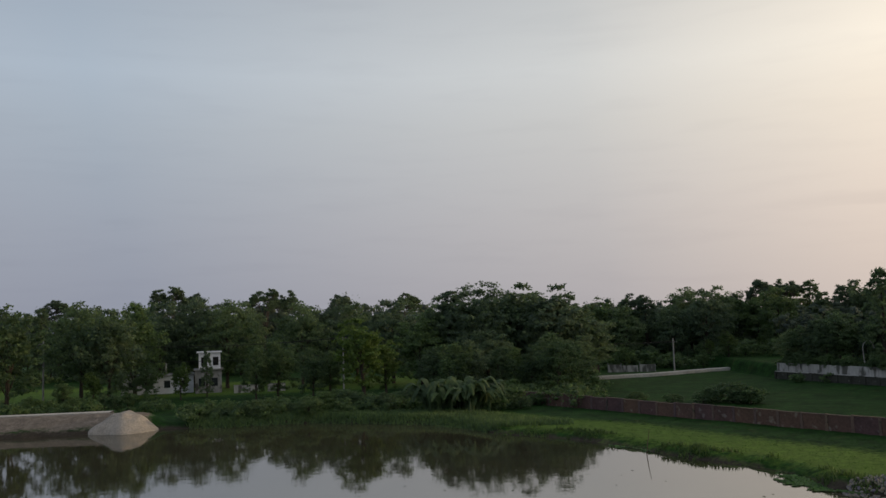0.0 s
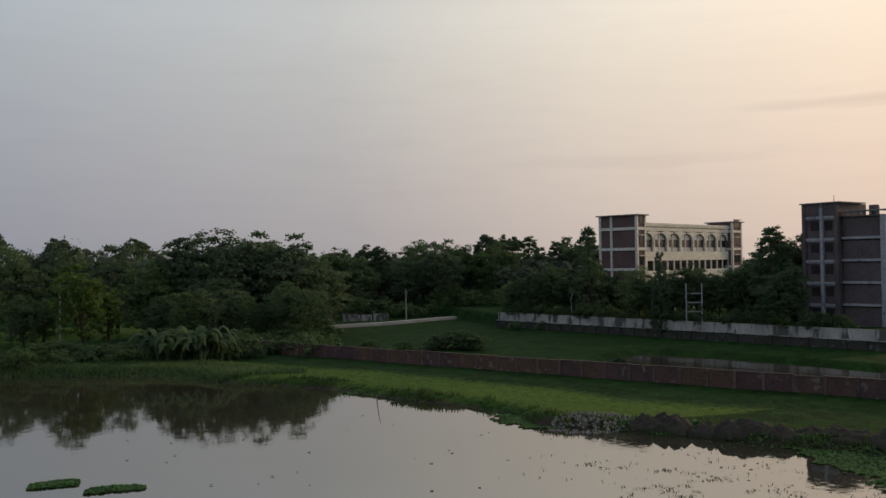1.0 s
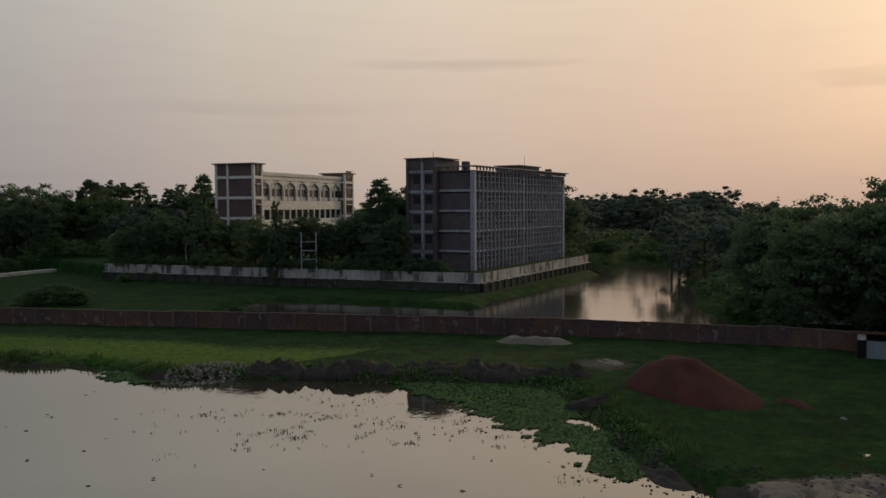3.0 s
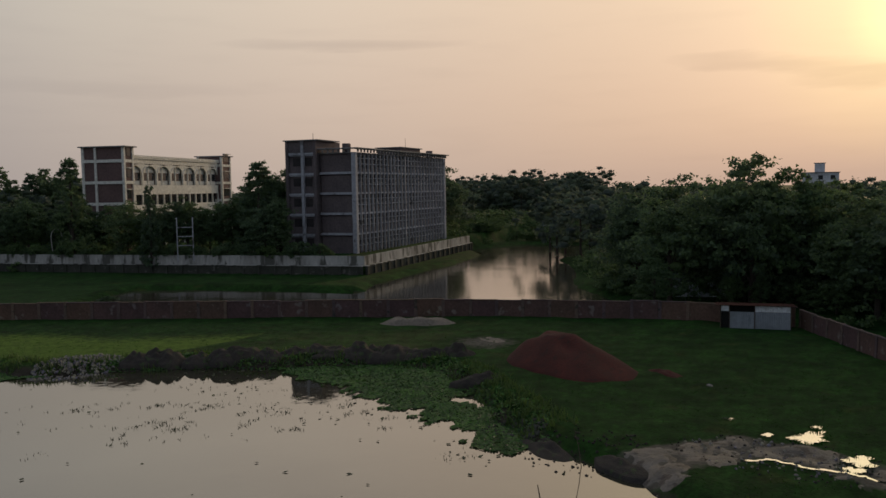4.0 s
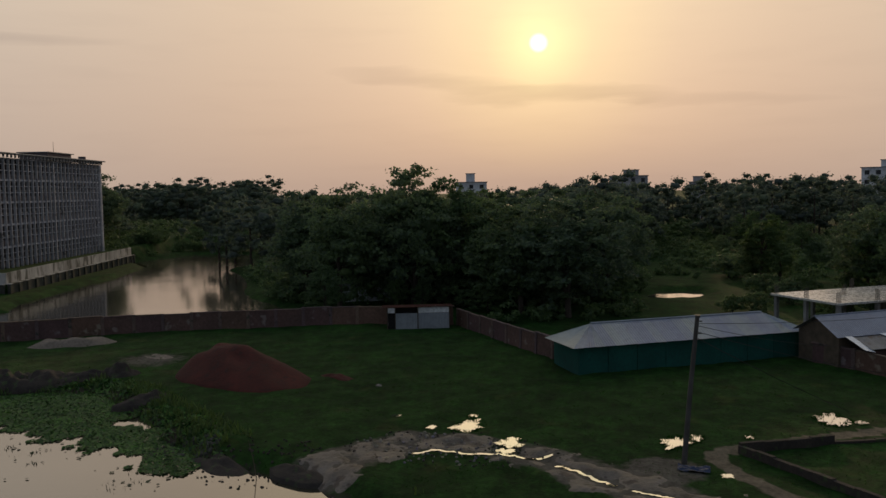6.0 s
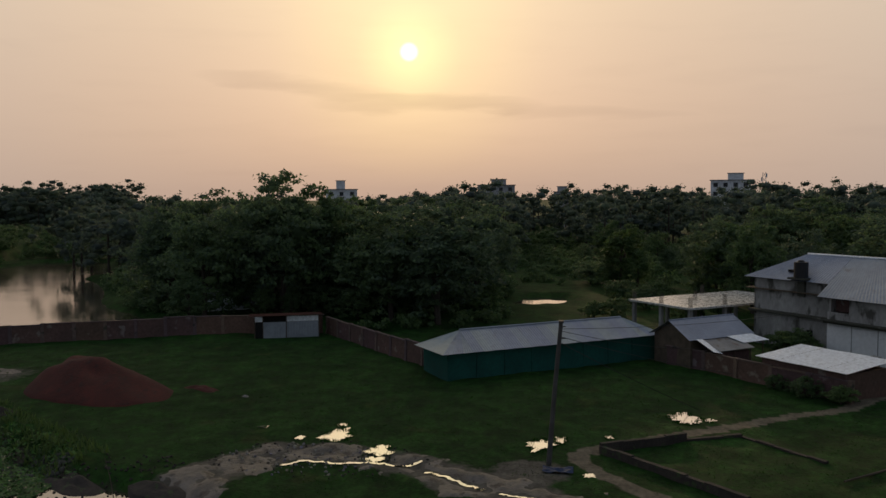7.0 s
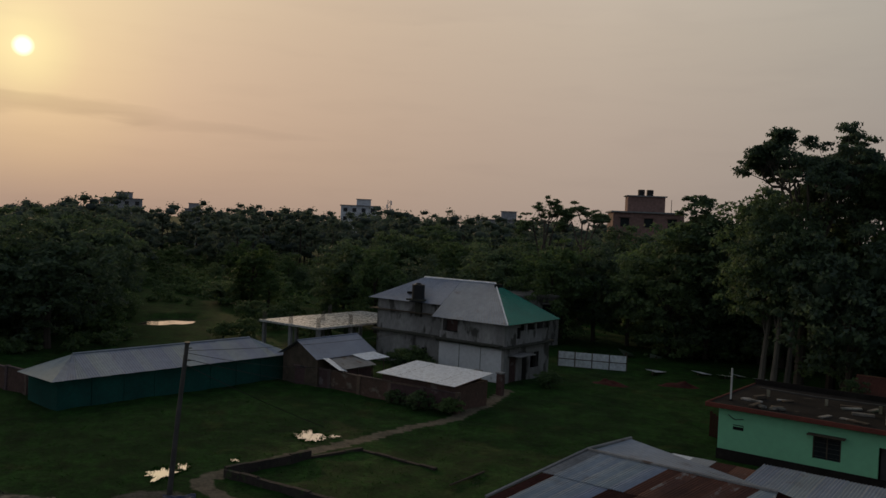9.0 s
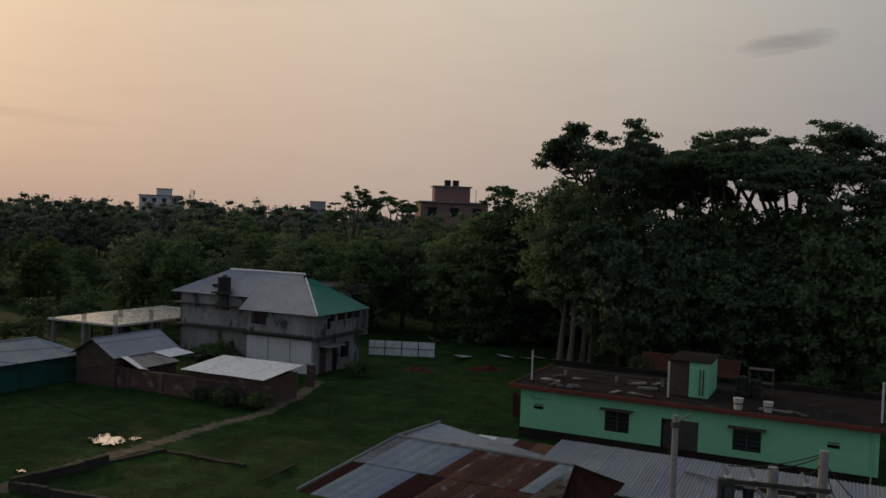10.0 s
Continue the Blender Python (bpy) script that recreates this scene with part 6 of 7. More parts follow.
# ---- near tin roofs ----
def near_tin_roofs():
    B, R, E = Vector((34.8, -17.4, 3.55)), Vector((28.1, -22.3, 3.5)), Vector((33.1, -12.0, 2.2))
    along = (R - B)
    t = thing("tin_roofed_house", Matrix.Identity(4), "old house under a patched rusty and grey tin roof", "house")
    E2 = E + along * 1.0
    E2.z = 2.2
    n = 13
    colours = "DGGGGDDrRrRRR"
    upper = "gGGGGGRrRRrRG"
    for i in range(n):
        a0, a1 = E.lerp(E2, i / n), E.lerp(E2, (i + 1) / n + 0.004)
        b0, b1 = B.lerp(R, i / n), B.lerp(R, (i + 1) / n + 0.004)
        for nm, s0, s1, code, up in (("lower", 0.0, 0.56, colours[i], 0.0), ("upper", 0.52, 1.0, upper[i], 0.03)):
            m = {"R": M_RUST, "D": M_RUSTDARK, "r": M_RUSTLIGHT, "G": M_TIN, "g": M_TINOLD}[code]
            q = [a0.lerp(b0, s0), a1.lerp(b1, s0), a1.lerp(b1, s1), a0.lerp(b0, s1)]
            q = [v + Vector((0, 0, up + 0.012 * (i % 2))) for v in q]
            part("roof_sheet", corrugated(bmesh.new(), q[1], q[0], q[3], q[2], 0.13, 0.026), m, t)
    A = Vector((35.75, -20.1, 3.75))
    V = Vector((31.0, -24.4, 2.6))
    part("back_roof", corrugated(bmesh.new(), V, A, B + Vector((0, 0, -0.02)), R + Vector((0.3, -0.2, -0.3)), 0.12, 0.014), M_TIN, t, "blue-grey back slope")
    part("ridge_cap", tube(bmesh.new(), [B + Vector((0, 0, 0.06)), R + Vector((0, 0, 0.06))], [0.08, 0.08], 6), M_TINOLD, t)
    part("verge_board", tube(bmesh.new(), [E + Vector((0.05, 0, 0.06)), B + Vector((0.05, 0, 0.08)), A + Vector((0.05, 0, 0.06))], [0.07, 0.07, 0.07], 5), M_TINOLD, t)
    # walls under the roof
    c = (E + E2 + B + R) / 4
    d = along.normalized()
    ang = math.degrees(math.atan2(d.y, d.x))
    ob = part("wall", cube(0.4, along.length - 0.2, -5.2, 5.0, -0.3, 2.1), M_PLASTER, t)
    ob.matrix_basis = pose(B.x, B.y, 0, 0, 0, ang)
    bm = bmesh.new()
    out = d * 2.4
    corrugated(bm, V + out * 1.1 + Vector((0, 0, -0.5)), E2 + out + Vector((0, 0, -0.1)), R, R + Vector((0.3, -0.2, -0.02)), 0.13, 0.024)
    part("hip_sheet", bm, M_RUSTDARK, t, "dark rusty hip end of the roof")
    g = pose(GX, GY, 0, 0, 0, GA)
    t2 = thing("lean_to", g, "long lean-to under grey corrugated tin", "lean-to")
    n = 20
    for i in range(n):
        x0, x1 = 5.4 + 19.0 * i / n, 5.4 + 19.0 * (i + 1) / n + 0.03
        up = 0.012 * (i % 2)
        gpart("roof_sheet", corrugated(bmesh.new(), (x0, 8.7, 2.45 + up), (x1, 8.7, 2.45 + up), (x1, 15.0, 2.05 + up), (x0, 15.0, 2.05 + up), 0.15, 0.030), M_TIN, t2)
    gpart("wall", cube(5.6, 24, 8.9, 9.05, -0.3, 2.35), M_PLASTER, t2)
    gpart("beam", tube(bmesh.new(), [(12.0, 11.0, 2.42), (16.5, 12.3, 2.34), (20.5, 13.2, 2.28)], [0.06] * 3, 6), M_TINOLD, t2, "long pole lying on the tin")
    t3 = thing("patched_roof", g, "low shed roofed with rusty scrap sheets", "shed")
    rng = random.Random(9)
    gpart("wall", cube(1.2, 5.3, 9.5, 13.0, -0.3, 1.95), M_WOOD, t3)
    for i in range(4):
        for j in range(2):
            x0, y0 = 1.0 + 1.1 * i, 9.2 + 2.1 * j
            z = 2.2 - 0.1 * j + 0.02 * ((i + j) % 2)
            m = (M_TINWHITE, M_RUST, M_TIN, M_TINOLD2, M_RUSTDARK, M_TIN, M_RUST, M_TINOLD)[(i * 2 + j * 3) % 8]
            gpart("roof_sheet", corrugated(bmesh.new(), (x0, y0, z), (x0 + 1.15, y0 + rng.uniform(-0.1, 0.1), z), (x0 + 1.15, y0 + 2.2, z - 0.12), (x0, y0 + 2.2, z - 0.12), 0.13, 0.014), m, t3)



near_tin_roofs()


# ---- poles and wires ----
def wire(nm, a, b, sag, parent, r=0.012):
    a, b = Vector(a), Vector(b)
    pts = [a.lerp(b, i / 14) - Vector((0, 0, sag * 4 * (i / 14) * (1 - i / 14))) for i in range(15)]
    return part(nm, tube(bmesh.new(), pts, [r] * 15, 4), M_WIRE, parent)


def field_pole():
    x, y = 42.6, 0.8
    t = thing("utility_pole", pose(x, y, 0), "dark leaning steel pole standing in the field", "pole")
    part("shaft", tube(bmesh.new(), [(0, 0, -0.4), (0.02, -0.3, 3.6), (0.05, -0.62, 7.25)], [0.14, 0.12, 0.10], 10), M_DPOLE, t)
    part("cap", cube(-0.16, 0.26, -0.75, -0.50, 7.22, 7.32), M_DPOLE, t)
    for k, z in ((0, 7.0), (1, 6.4)):
        part("bracket", tube(bmesh.new(), [(0.05, -0.55, z), (0.1, -0.85, z + 0.02)], [0.03, 0.03], 5), M_DPOLE, t)
    wire("guy_wire", (0.05, -0.6, 6.5), (14.0, -11.5, 2.0), 0.15, t, 0.018)
    wire("guy_wire", (0.05, -0.6, 6.2), (11.0, -9.0, 0.3), 0.10, t, 0.018)
    wire("guy_wire", (0.05, -0.6, 6.8), (22.0, -10.5, 2.2), 0.25, t, 0.016)
    wire("guy_wire", (0.05, -0.6, 6.9), (25.5, -18.5, 4.6), 0.3, t, 0.016)


field_pole()


def concrete_street_pole():
    x, y = polar(134.9, 25)
    t = thing("street_pole", pose(x, y, 0, 0, 0, 45), "round concrete street pole with a short arm", "pole")
    part("shaft", cyl(bmesh.new(), 0.13, 0.085, -0.4, 8.3, seg=14), M_POLE, t)
    part("arm", tube(bmesh.new(), [(0, 0, 8.05), (-0.38, 0.38, 8.45)], [0.025, 0.025], 6), M_POLE, t)
    part("clamp", cyl(bmesh.new(), 0.125, 0.125, 7.95, 8.1, seg=14), M_DPOLE, t)


concrete_street_pole()


def transformer_poles():
    xa, ya = polar(143.74, 22.5)
    xb, yb = polar(140.6, 22.3)
    t = thing("switch_pole", pose((xa + xb) / 2, (ya + yb) / 2, 0, 0, 0, heading(xa, ya, xb, yb)), "paired concrete poles carrying a switch crossarm", "pole")
    d = math.hypot(xb - xa, yb - ya) / 2
    part("post", cyl(bmesh.new(), 0.15, 0.11, -0.4, 8.36, -d, 0, 12), M_POLE, t)
    part("post", cyl(bmesh.new(), 0.15, 0.12, -0.4, 7.85, d * 0.8, 0, 12), M_POLE, t)
    part("crossarm", cube(-d - 0.15, d + 1.15, 0.17, 0.25, 7.40, 7.5), M_MOULD, t)
    part("crossarm", cube(-d - 0.1, d + 1.1, -0.33, -0.25, 7.12, 7.24), M_DPOLE, t)
    for i, x in enumerate((-0.25, 0.95, 1.55)):
        c = part("cutout", tube(bmesh.new(), [(x, 0.2, 7.5), (x + 0.04, 0.1, 7.68), (x + 0.12, 0.05, 7.8)], [0.05, 0.045, 0.03], 8), M_POLE, t, "ceramic switch insulator")
        part("disc", cyl(bmesh.new(), 0.09, 0.09, 7.54, 7.58, x, 0.2, 10), M_BUCKET, c)
        k = part("drum", cyl(bmesh.new(), 0.13, 0.13, 6.95, 7.3, x + 0.1, 0.05, 12), M_TANK, t)
        part("bushing", cyl(bmesh.new(), 0.06, 0.03, 6.7, 6.95, x + 0.1, 0.05, 8), M_BUCKET, k)
    part("switch_box", cube(d + 0.75, d + 1.15, -0.15, 0.17, 7.0, 7.45, 0.02), M_DPOLE, t)
    for x0, x1 in ((0.2, 0.9), (-0.3, -0.75)):
        part("brace", tube(bmesh.new(), [(x0, 0.2, 6.6), (x1, 0.2, 7.35)], [0.05, 0.05], 5), M_POLE, t)
    for a, b in (((-d, 0, 8.1), (-d - 1.6, -1.2, 6.4)), ((-d, 0, 8.2), (-d - 0.5, -0.8, 6.9)), ((-0.25, 0.1, 7.8), (-d, 0, 8.2)), ((0.95, 0.1, 7.8), (-d, 0, 8.25)), ((1.55, 0.1, 7.8), (-d, 0, 8.3))):
        wire("wire", a, b, 0.12, t, 0.016)


transformer_poles()


def far_pole(az, dist, top, label="slim pale utility pole beyond the pond"):
    x, y = polar(az, dist)
    z = ground_z(x, y)
    t = thing("utility_pole", pose(x, y, z, 0, 0, -az), label, "pole", "far poles")
    part("shaft", cyl(bmesh.new(), 0.18, 0.12, -0.4, top - z, seg=8), M_POLE, t)
    part("crossarm", cube(-0.8, 0.8, -0.06, 0.06, top - z - 0.8, top - z - 0.68), M_POLE, t)
    return t, Vector((x, y, top - 0.75))


_p = [far_pole(a, d, z) for a, d, z in ((-25.3, 182, 11.8), (-6.9, 172, 11.0), (14.9, 196, 7.4))]
_w = thing("overhead_wires", Matrix.Identity(4), "overhead wires strung between far poles", "wires")
for (t0, a), (t1, b) in zip(_p, _p[1:]):
    for s in (-0.5, 0.5):
        wire("wire", a + Vector((s, 0, 0.1)), b + Vector((s, 0, 0.1)), 1.2, _w, 0.055)
wire("wire", _p[0][1] + Vector((0, 0, -3)), _p[1][1] + Vector((0, 0, -3)), 1.0, _w, 0.055)


# ---- left shore house and far buildings ----
def left_house():
    x, y = polar(-18.7, 184)
    t = thing("shore_house", pose(x, y, 0.2, 0, 0, 18), "low whitewashed house half hidden by bushes", "house")
    part("wall", cube(-7, 7, 0, 7, -0.5, 3.4), M_WHITE, t)
    part("roof", cube(-7.4, 7.4, -0.5, 7.5, 3.4, 3.6), M_CONC, t)
    for k in range(4):
        xx = -5.6 + 3.4 * k
        win = part("window", cube(xx, xx + 1.2, -0.06, 0.0, 1.0, 2.4), M_GLASS, t)
        part("frame", cube(xx - 0.1, xx + 1.3, -0.1, -0.06, 2.4, 2.5), M_CONC, win)
    for k in range(4):
        part("post", cube(-6.5 + 4 * k, -6.3 + 4 * k, 0.5, 0.7, 3.6, 6.0 - (k % 2)), M_STAIN, t)
    x, y = polar(-15.6, 180)
    t = thing("roof_room_house", pose(x, y, 0.2, 0, 0, 16), "small two-storey white house with an open roof room", "house")
    part("wall", cube(-2.6, 2.6, 0, 6, -0.5, 4.4), M_PLASTER, t)
    part("roof", cube(-2.9, 2.9, -0.4, 6.3, 4.4, 4.6), M_CONC, t)
    part("room", cube(-1.9, 2.4, 1.0, 5, 4.6, 7.9), M_WHITE, t)
    part("room_roof", cube(-2.3, 2.7, 0.6, 5.3, 7.9, 8.1), M_WHITE, t)
    for xx in (-1.4, 0.9):
        part("opening", cube(xx, xx + 1.1, 0.93, 1.0, 5.3, 7.0), M_DARK, t)
    for xx in (-1.9, 0.6):
        part("window", cube(xx, xx + 1.2, -0.06, 0.0, 1.2, 2.8), M_GLASS, t)
    for az, w in ((-13.2, 5.0), (-11.3, 3.5)):
        x, y = polar(az, 176)
        t = thing("garden_wall", pose(x, y, 0, 0, 0, 12), "short pale garden wall behind the shore bushes", "wall")
        part("panel", cube(-w / 2, w / 2, 0, 0.2, -0.3, 1.5), M_STAIN, t)
        part("coping", cube(-w / 2 - 0.1, w / 2 + 0.1, -0.05, 0.25, 1.5, 1.6), M_CONC, t)


left_house()


def storey_block(nm, az, dist, width, z1, storeys, m, label, extra=(), turn=0.0, depth=10.0):
    x, y = polar(az, dist)
    t = thing(nm, pose(x, y, 0, 0, 0, -az + turn), label, "building")
    part("wall", cube(-width / 2, width / 2, 0, depth, -0.5, z1), m, t)
    part("roof", cube(-width / 2 - 0.4, width / 2 + 0.4, -0.5, depth + 0.5, z1, z1 + 0.25), M_CONC, t)
    fh = 3.3
    for k in range(storeys):
        z = z1 - fh * (k + 1) + 0.9
        n = max(2, int(width / 3.4))
        for i in range(n):
            cx = -width / 2 + width * (i + 0.5) / n
            win = part("window", cube(cx - 0.75, cx + 0.75, -0.05, 0.02, z, z + 1.5), M_GLASS, t)
            part("sunshade", cube(cx - 0.95, cx + 0.95, -0.5, -0.0, z + 1.6, z + 1.72), m, win)
    for x0, x1, h in extra:
        part("roof_room", cube(x0, x1, 2, 6, z1 + 0.25, z1 + h), m, t)
        part("roof_cap", cube(x0 - 0.3, x1 + 0.3, 1.7, 6.3, z1 + h, z1 + h + 0.2), M_CONC, t)
    return t


storey_block("far_house", 74.8, 330, 12, 16.6, 2, M_FAR, "far white three-storey house above the trees", ((-2.0, 1.4, 3.4),))
storey_block("far_block", 85.2, 345, 15, 18.2, 2, M_FARG, "far grey concrete block above the trees", ((-2, 4, 2.4),))
storey_block("far_block", 89.6, 350, 7, 15.4, 1, M_FARG, "small far grey block among trees", ((-2, 2, 2.2),))
storey_block("far_apartments", 100.3, 330, 14, 19.2, 2, M_FAR, "far blue-white apartment block with glass bands", ((-1.0, 4.5, 2.6),))
storey_block("far_block", 109.7, 330, 17, 16.0, 1, M_FARG, "far pale block half hidden by trees", ((1, 7, 3.4),))
_b = storey_block("pink_building", 119.6, 150, 12.0, 16.8, 2, M_PINK, "pinkish plastered building with roof tanks", ((-3.4, 3.0, 2.9),), 8)
for dx in (-0.9, 0.6):
    part("water_tank", cyl(bmesh.new(), 0.6, 0.6, 19.95, 21.0, dx, 4, 14), M_TANK, _b, "black roof water tank")
part("antenna", cyl(bmesh.new(), 0.06, 0.05, 17.0, 19.4, 4.4, 4, 6), M_DPOLE, _b)


def mast(az, dist, top):
    x, y = polar(az, dist)
    t = thing("radio_mast", pose(x, y, 0, 0, 0, -az), "slim lattice radio mast on the horizon", "mast")
    for sx in (-1, 1):
        for sy in (-1, 1):
            part("leg", tube(bmesh.new(), [(sx * 1.3, sy * 1.3, 0), (sx * 0.5, sy * 0.5, top)], [0.14, 0.10], 4), M_FARG, t)
    for k in range(12):
        z0, z1 = top * k / 12, top * (k + 1) / 12
        w0, w1 = 1.3 - 0.8 * k / 12, 1.3 - 0.8 * (k + 1) / 12
        for sx in (-1, 1):
            part("brace", tube(bmesh.new(), [(sx * w0, -w0, z0), (-sx * w1, -w1, z1)], [0.07, 0.07], 4), M_FARG, t)
    for dz, dx in ((-1.0, 0.8), (-2.4, -0.8), (-4.0, 0.8)):
        part("antenna", cube(dx - 0.25, dx + 0.25, -0.9, -0.5, top + dz - 0.9, top + dz + 0.6), M_FAR, t)


mast(102.3, 330, 22.0)
storey_block("back_house", 112.6, 98, 6.0, 5.6, 1, M_PLASTER, "low pale house half seen behind the tin roof", (), 30, 6)


# ---- road, low walls beyond the field ----
def strip(nm, pts, w, z, th, m, label, cat):
    bm = bmesh.new()
    prev = None
    for i, (x, y) in enumerate(pts):
        a, b = pts[max(0, i - 1)], pts[min(len(pts) - 1, i + 1)]
        dx, dy = b[0] - a[0], b[1] - a[1]
        l = math.hypot(dx, dy)
        nx, ny = -dy / l * w / 2, dx / l * w / 2
        row = [bm.verts.new((x + s * nx, y + s * ny, zz)) for s, zz in ((-1, z - th), (-1, z), (1, z), (1, z - th))]
        if prev:
            for k in range(3):
                bm.faces.new((prev[k], prev[k + 1], row[k + 1], row[k]))
        prev = row
    return tagged(part(nm, bm, m), label, cat, kind="structure")


M_LANE = mat("pale_lane_concrete", (0.48, 0.46, 0.43), (0.38, 0.36, 0.33), 0.3, 0.9, bump=0.2)
strip("road", [(14, 168), (26, 174.5), (44, 180.2), (57.5, 188), (66, 191.5), (74, 193.5)], 2.0, 0.6, 1.2, M_LANE, "pale raised concrete lane along the field", "road")


strip("kerb", [(-95, 121.5), (-72, 122.2), (-64, 122.8), (-56.5, 123.5), (-48.9, 124.6)], 2.2, 1.62, 0.9, M_LANE, "pale concrete edge of the left bank", "kerb")


def low_far_wall(az0, az1, dist, h, gap):
    rng = random.Random(3)
    x0, y0 = polar(az0, dist)
    x1, y1 = polar(az1, dist)
    t = thing("far_wall", pose(x0, y0, 0, 0, 0, heading(x0, y0, x1, y1)), "broken pale boundary wall under the trees", "wall")
    L = math.hypot(x1 - x0, y1 - y0)
    x = 0.0
    while x < L:
        w = rng.uniform(2.0, 4.0)
        part("panel", cube(x, x + w, 0, 0.2, -0.3, h * rng.uniform(0.7, 1.1), 0.02), rng.choice((M_STAIN, M_BRICK, M_STAIN)), t)
        part("post", cube(x - 0.15, x, -0.05, 0.25, -0.3, h * 1.15), M_CONC, t)
        x += w + gap * rng.random()


low_far_wall(9.4, 12.8, 199, 1.8, 2.2)


def foundation():
    t = thing("low_brick_foundation", Matrix.Identity(4), "low dark brick foundation in the grass", "foundation")
    pts = [(38.0, -8.0), (45.0, -1.9), (47.6, -6.6), (48.9, -9.8), (44.5, -13.1)]
    for (ax, ay), (bx, by) in zip(pts, pts[1:]):
        L = math.hypot(bx - ax, by - ay)
        n = max(2, round(L / 1.2))
        for i in range(n):
            h = 0.45 if ax < 44 else 0.55 if ax < 47 else 0.2 if ax < 48 else 0.12
            o = part("course", cube(L * i / n, L * (i + 1) / n - 0.01, -0.13, 0.13, -0.3, h * 0.85 + 0.03 * math.sin(i * 2.3 + ax)), M_DARKSOIL, t)
            o.matrix_basis = pose(ax, ay, 0, 0, 0, heading(ax, ay, bx, by))


foundation()


# ---- heaps ----
def mound(nm, x, y, rx, ry, rot, h, m, label, seed, rough=0.25, cat="heap", base=None, skew=0.0, flat=1.0):
    bm = bmesh.new()
    n, k = 40, 16
    z0 = ground_z(x, y) - 0.25 if base is None else base
    rings = []
    for j in range(k + 1):
        r = j / k
        ring = []
        for i in range(n):
            a = 2 * math.pi * i / n
            p = Vector((math.cos(a) * 1.5, math.sin(a) * 1.5, seed * 3.7))
            rr = r * (1 + 0.22 * noise.noise(p))
            prof = max(0.0, 1 - r) ** 0.85 if r > 0.25 else (1 - 0.25) ** 0.85 + 0.06 * (0.25 - r)
            prof = min(prof, flat) / flat
            zz = h * prof * (1 + rough * noise.noise(Vector((rr * math.cos(a) * 3, rr * math.sin(a) * 3, seed)))) + 0.08 * rough * h * noise.noise(Vector((rr * math.cos(a) * 11, rr * math.sin(a) * 11, seed)))
            ring.append(bm.verts.new((rx * rr * math.cos(a) + skew * prof, ry * rr * math.sin(a), max(0, zz) if j < k else -0.3)))
        rings.append(ring)
    for p, q in zip(rings, rings[1:]):
        for i in range(n):
            bm.faces.new((p[i], q[i], q[(i + 1) % n], p[(i + 1) % n]))
    bm.faces.new(rings[0])
    o = part(nm, bm, m)
    o.data.polygons.foreach_set("use_smooth", [True] * len(o.data.polygons))
    o.matrix_world = pose(x, y, z0, 0, 0, rot)
    return tagged(o, label, cat)


mound("red_soil_mound", 54.7, 32.2, 7.2, 4.2, 57, 2.4, M_REDSOIL, "broad heap of dark red brick dust on grass", 1, 0.22, skew=2.2, flat=0.8)
mound("red_soil_mound", 56.2, 25.4, 2.2, 0.9, 60, 0.5, M_REDSOIL, "small red spill beside the soil heap", 2)
mound("sand_mound", 63.2, 55.0, 4.3, 1.5, -60, 0.8, M_SANDDARK, "long flat-topped grey sand heap by the brick wall", 3, 0.3, flat=0.5)
mound("sand_patch", 60.2, 43.6, 3.2, 1.5, 60, 0.4, M_SANDDARK, "thin spread of pale sand beside the red heap", 6, 0.5)
mound("sand_mound", -48.6, 120.2, 5.2, 3.4, 12, 2.7, M_SANDDARK, "dull sand flank merging into the bank", 7, 0.3, base=-0.9)
mound("sand_mound", -44.9, 119.0, 4.9, 4.0, 20, 3.6, M_SAND, "large pale sand heap at the pond's shore", 4, 0.15, base=-0.9)
_cr = random.Random(77)
_line = [(36.6, 62.2), (41.6, 57.0), (47.0, 51.4), (50.6, 46.8), (53.8, 41.6)]
for i in range(17):
    s = i / 16 * (len(_line) - 1)
    k = min(int(s), len(_line) - 2)
    (ax, ay), (bx, by) = _line[k], _line[k + 1]
    x, y = ax + (bx - ax) * (s - k) + _cr.uniform(-0.5, 0.5), ay + (by - ay) * (s - k) + _cr.uniform(-0.5, 0.5)
    mound("clay_mound", x, y, _cr.uniform(1.5, 2.5), _cr.uniform(1.0, 1.6), -48 + _cr.uniform(-25, 25), _cr.uniform(0.75, 1.3), M_DARKSOIL, "dark clay heap dumped along the pond bank", 10 + i, 0.6)
mound("clay_mound", 47.6, 35.2, 2.3, 1.0, -48, 0.8, M_DARKSOIL, "dark clay heap dumped along the pond bank", 30, 0.5)
mound("clay_mound", 38.2, 24.0, 2.4, 1.3, 60, 0.5, M_DARKSOIL, "wet dark clay at the pond's edge", 31, 0.6)
mound("clay_mound", 37.6, 19.0, 2.2, 1.3, 70, 0.42, M_DARKSOIL, "wet dark clay at the pond's edge", 32, 0.6)
mound("ash_patch", 54.6, 21.6, 1.1, 0.7, 30, 0.35, M_RUBBLE, "small pale ash heap in the pasture", 34, 0.5, "rubble")
mound("ash_patch", 41.4, 1.8, 1.9, 1.4, 80, 0.2, M_RUBBLE, "flat ashy rubble patch round the pole's foot", 33, 0.4, "rubble")
for i, (x, y) in enumerate(((63.4, -33.5), (62.2, -39.4))):
    mound("brick_mound", x + 4, y - 2, 2.2, 1.2, 40 + 30 * i, 0.7, M_REDSOIL, "low heap of broken red bricks in grass", 40 + i, 0.6)


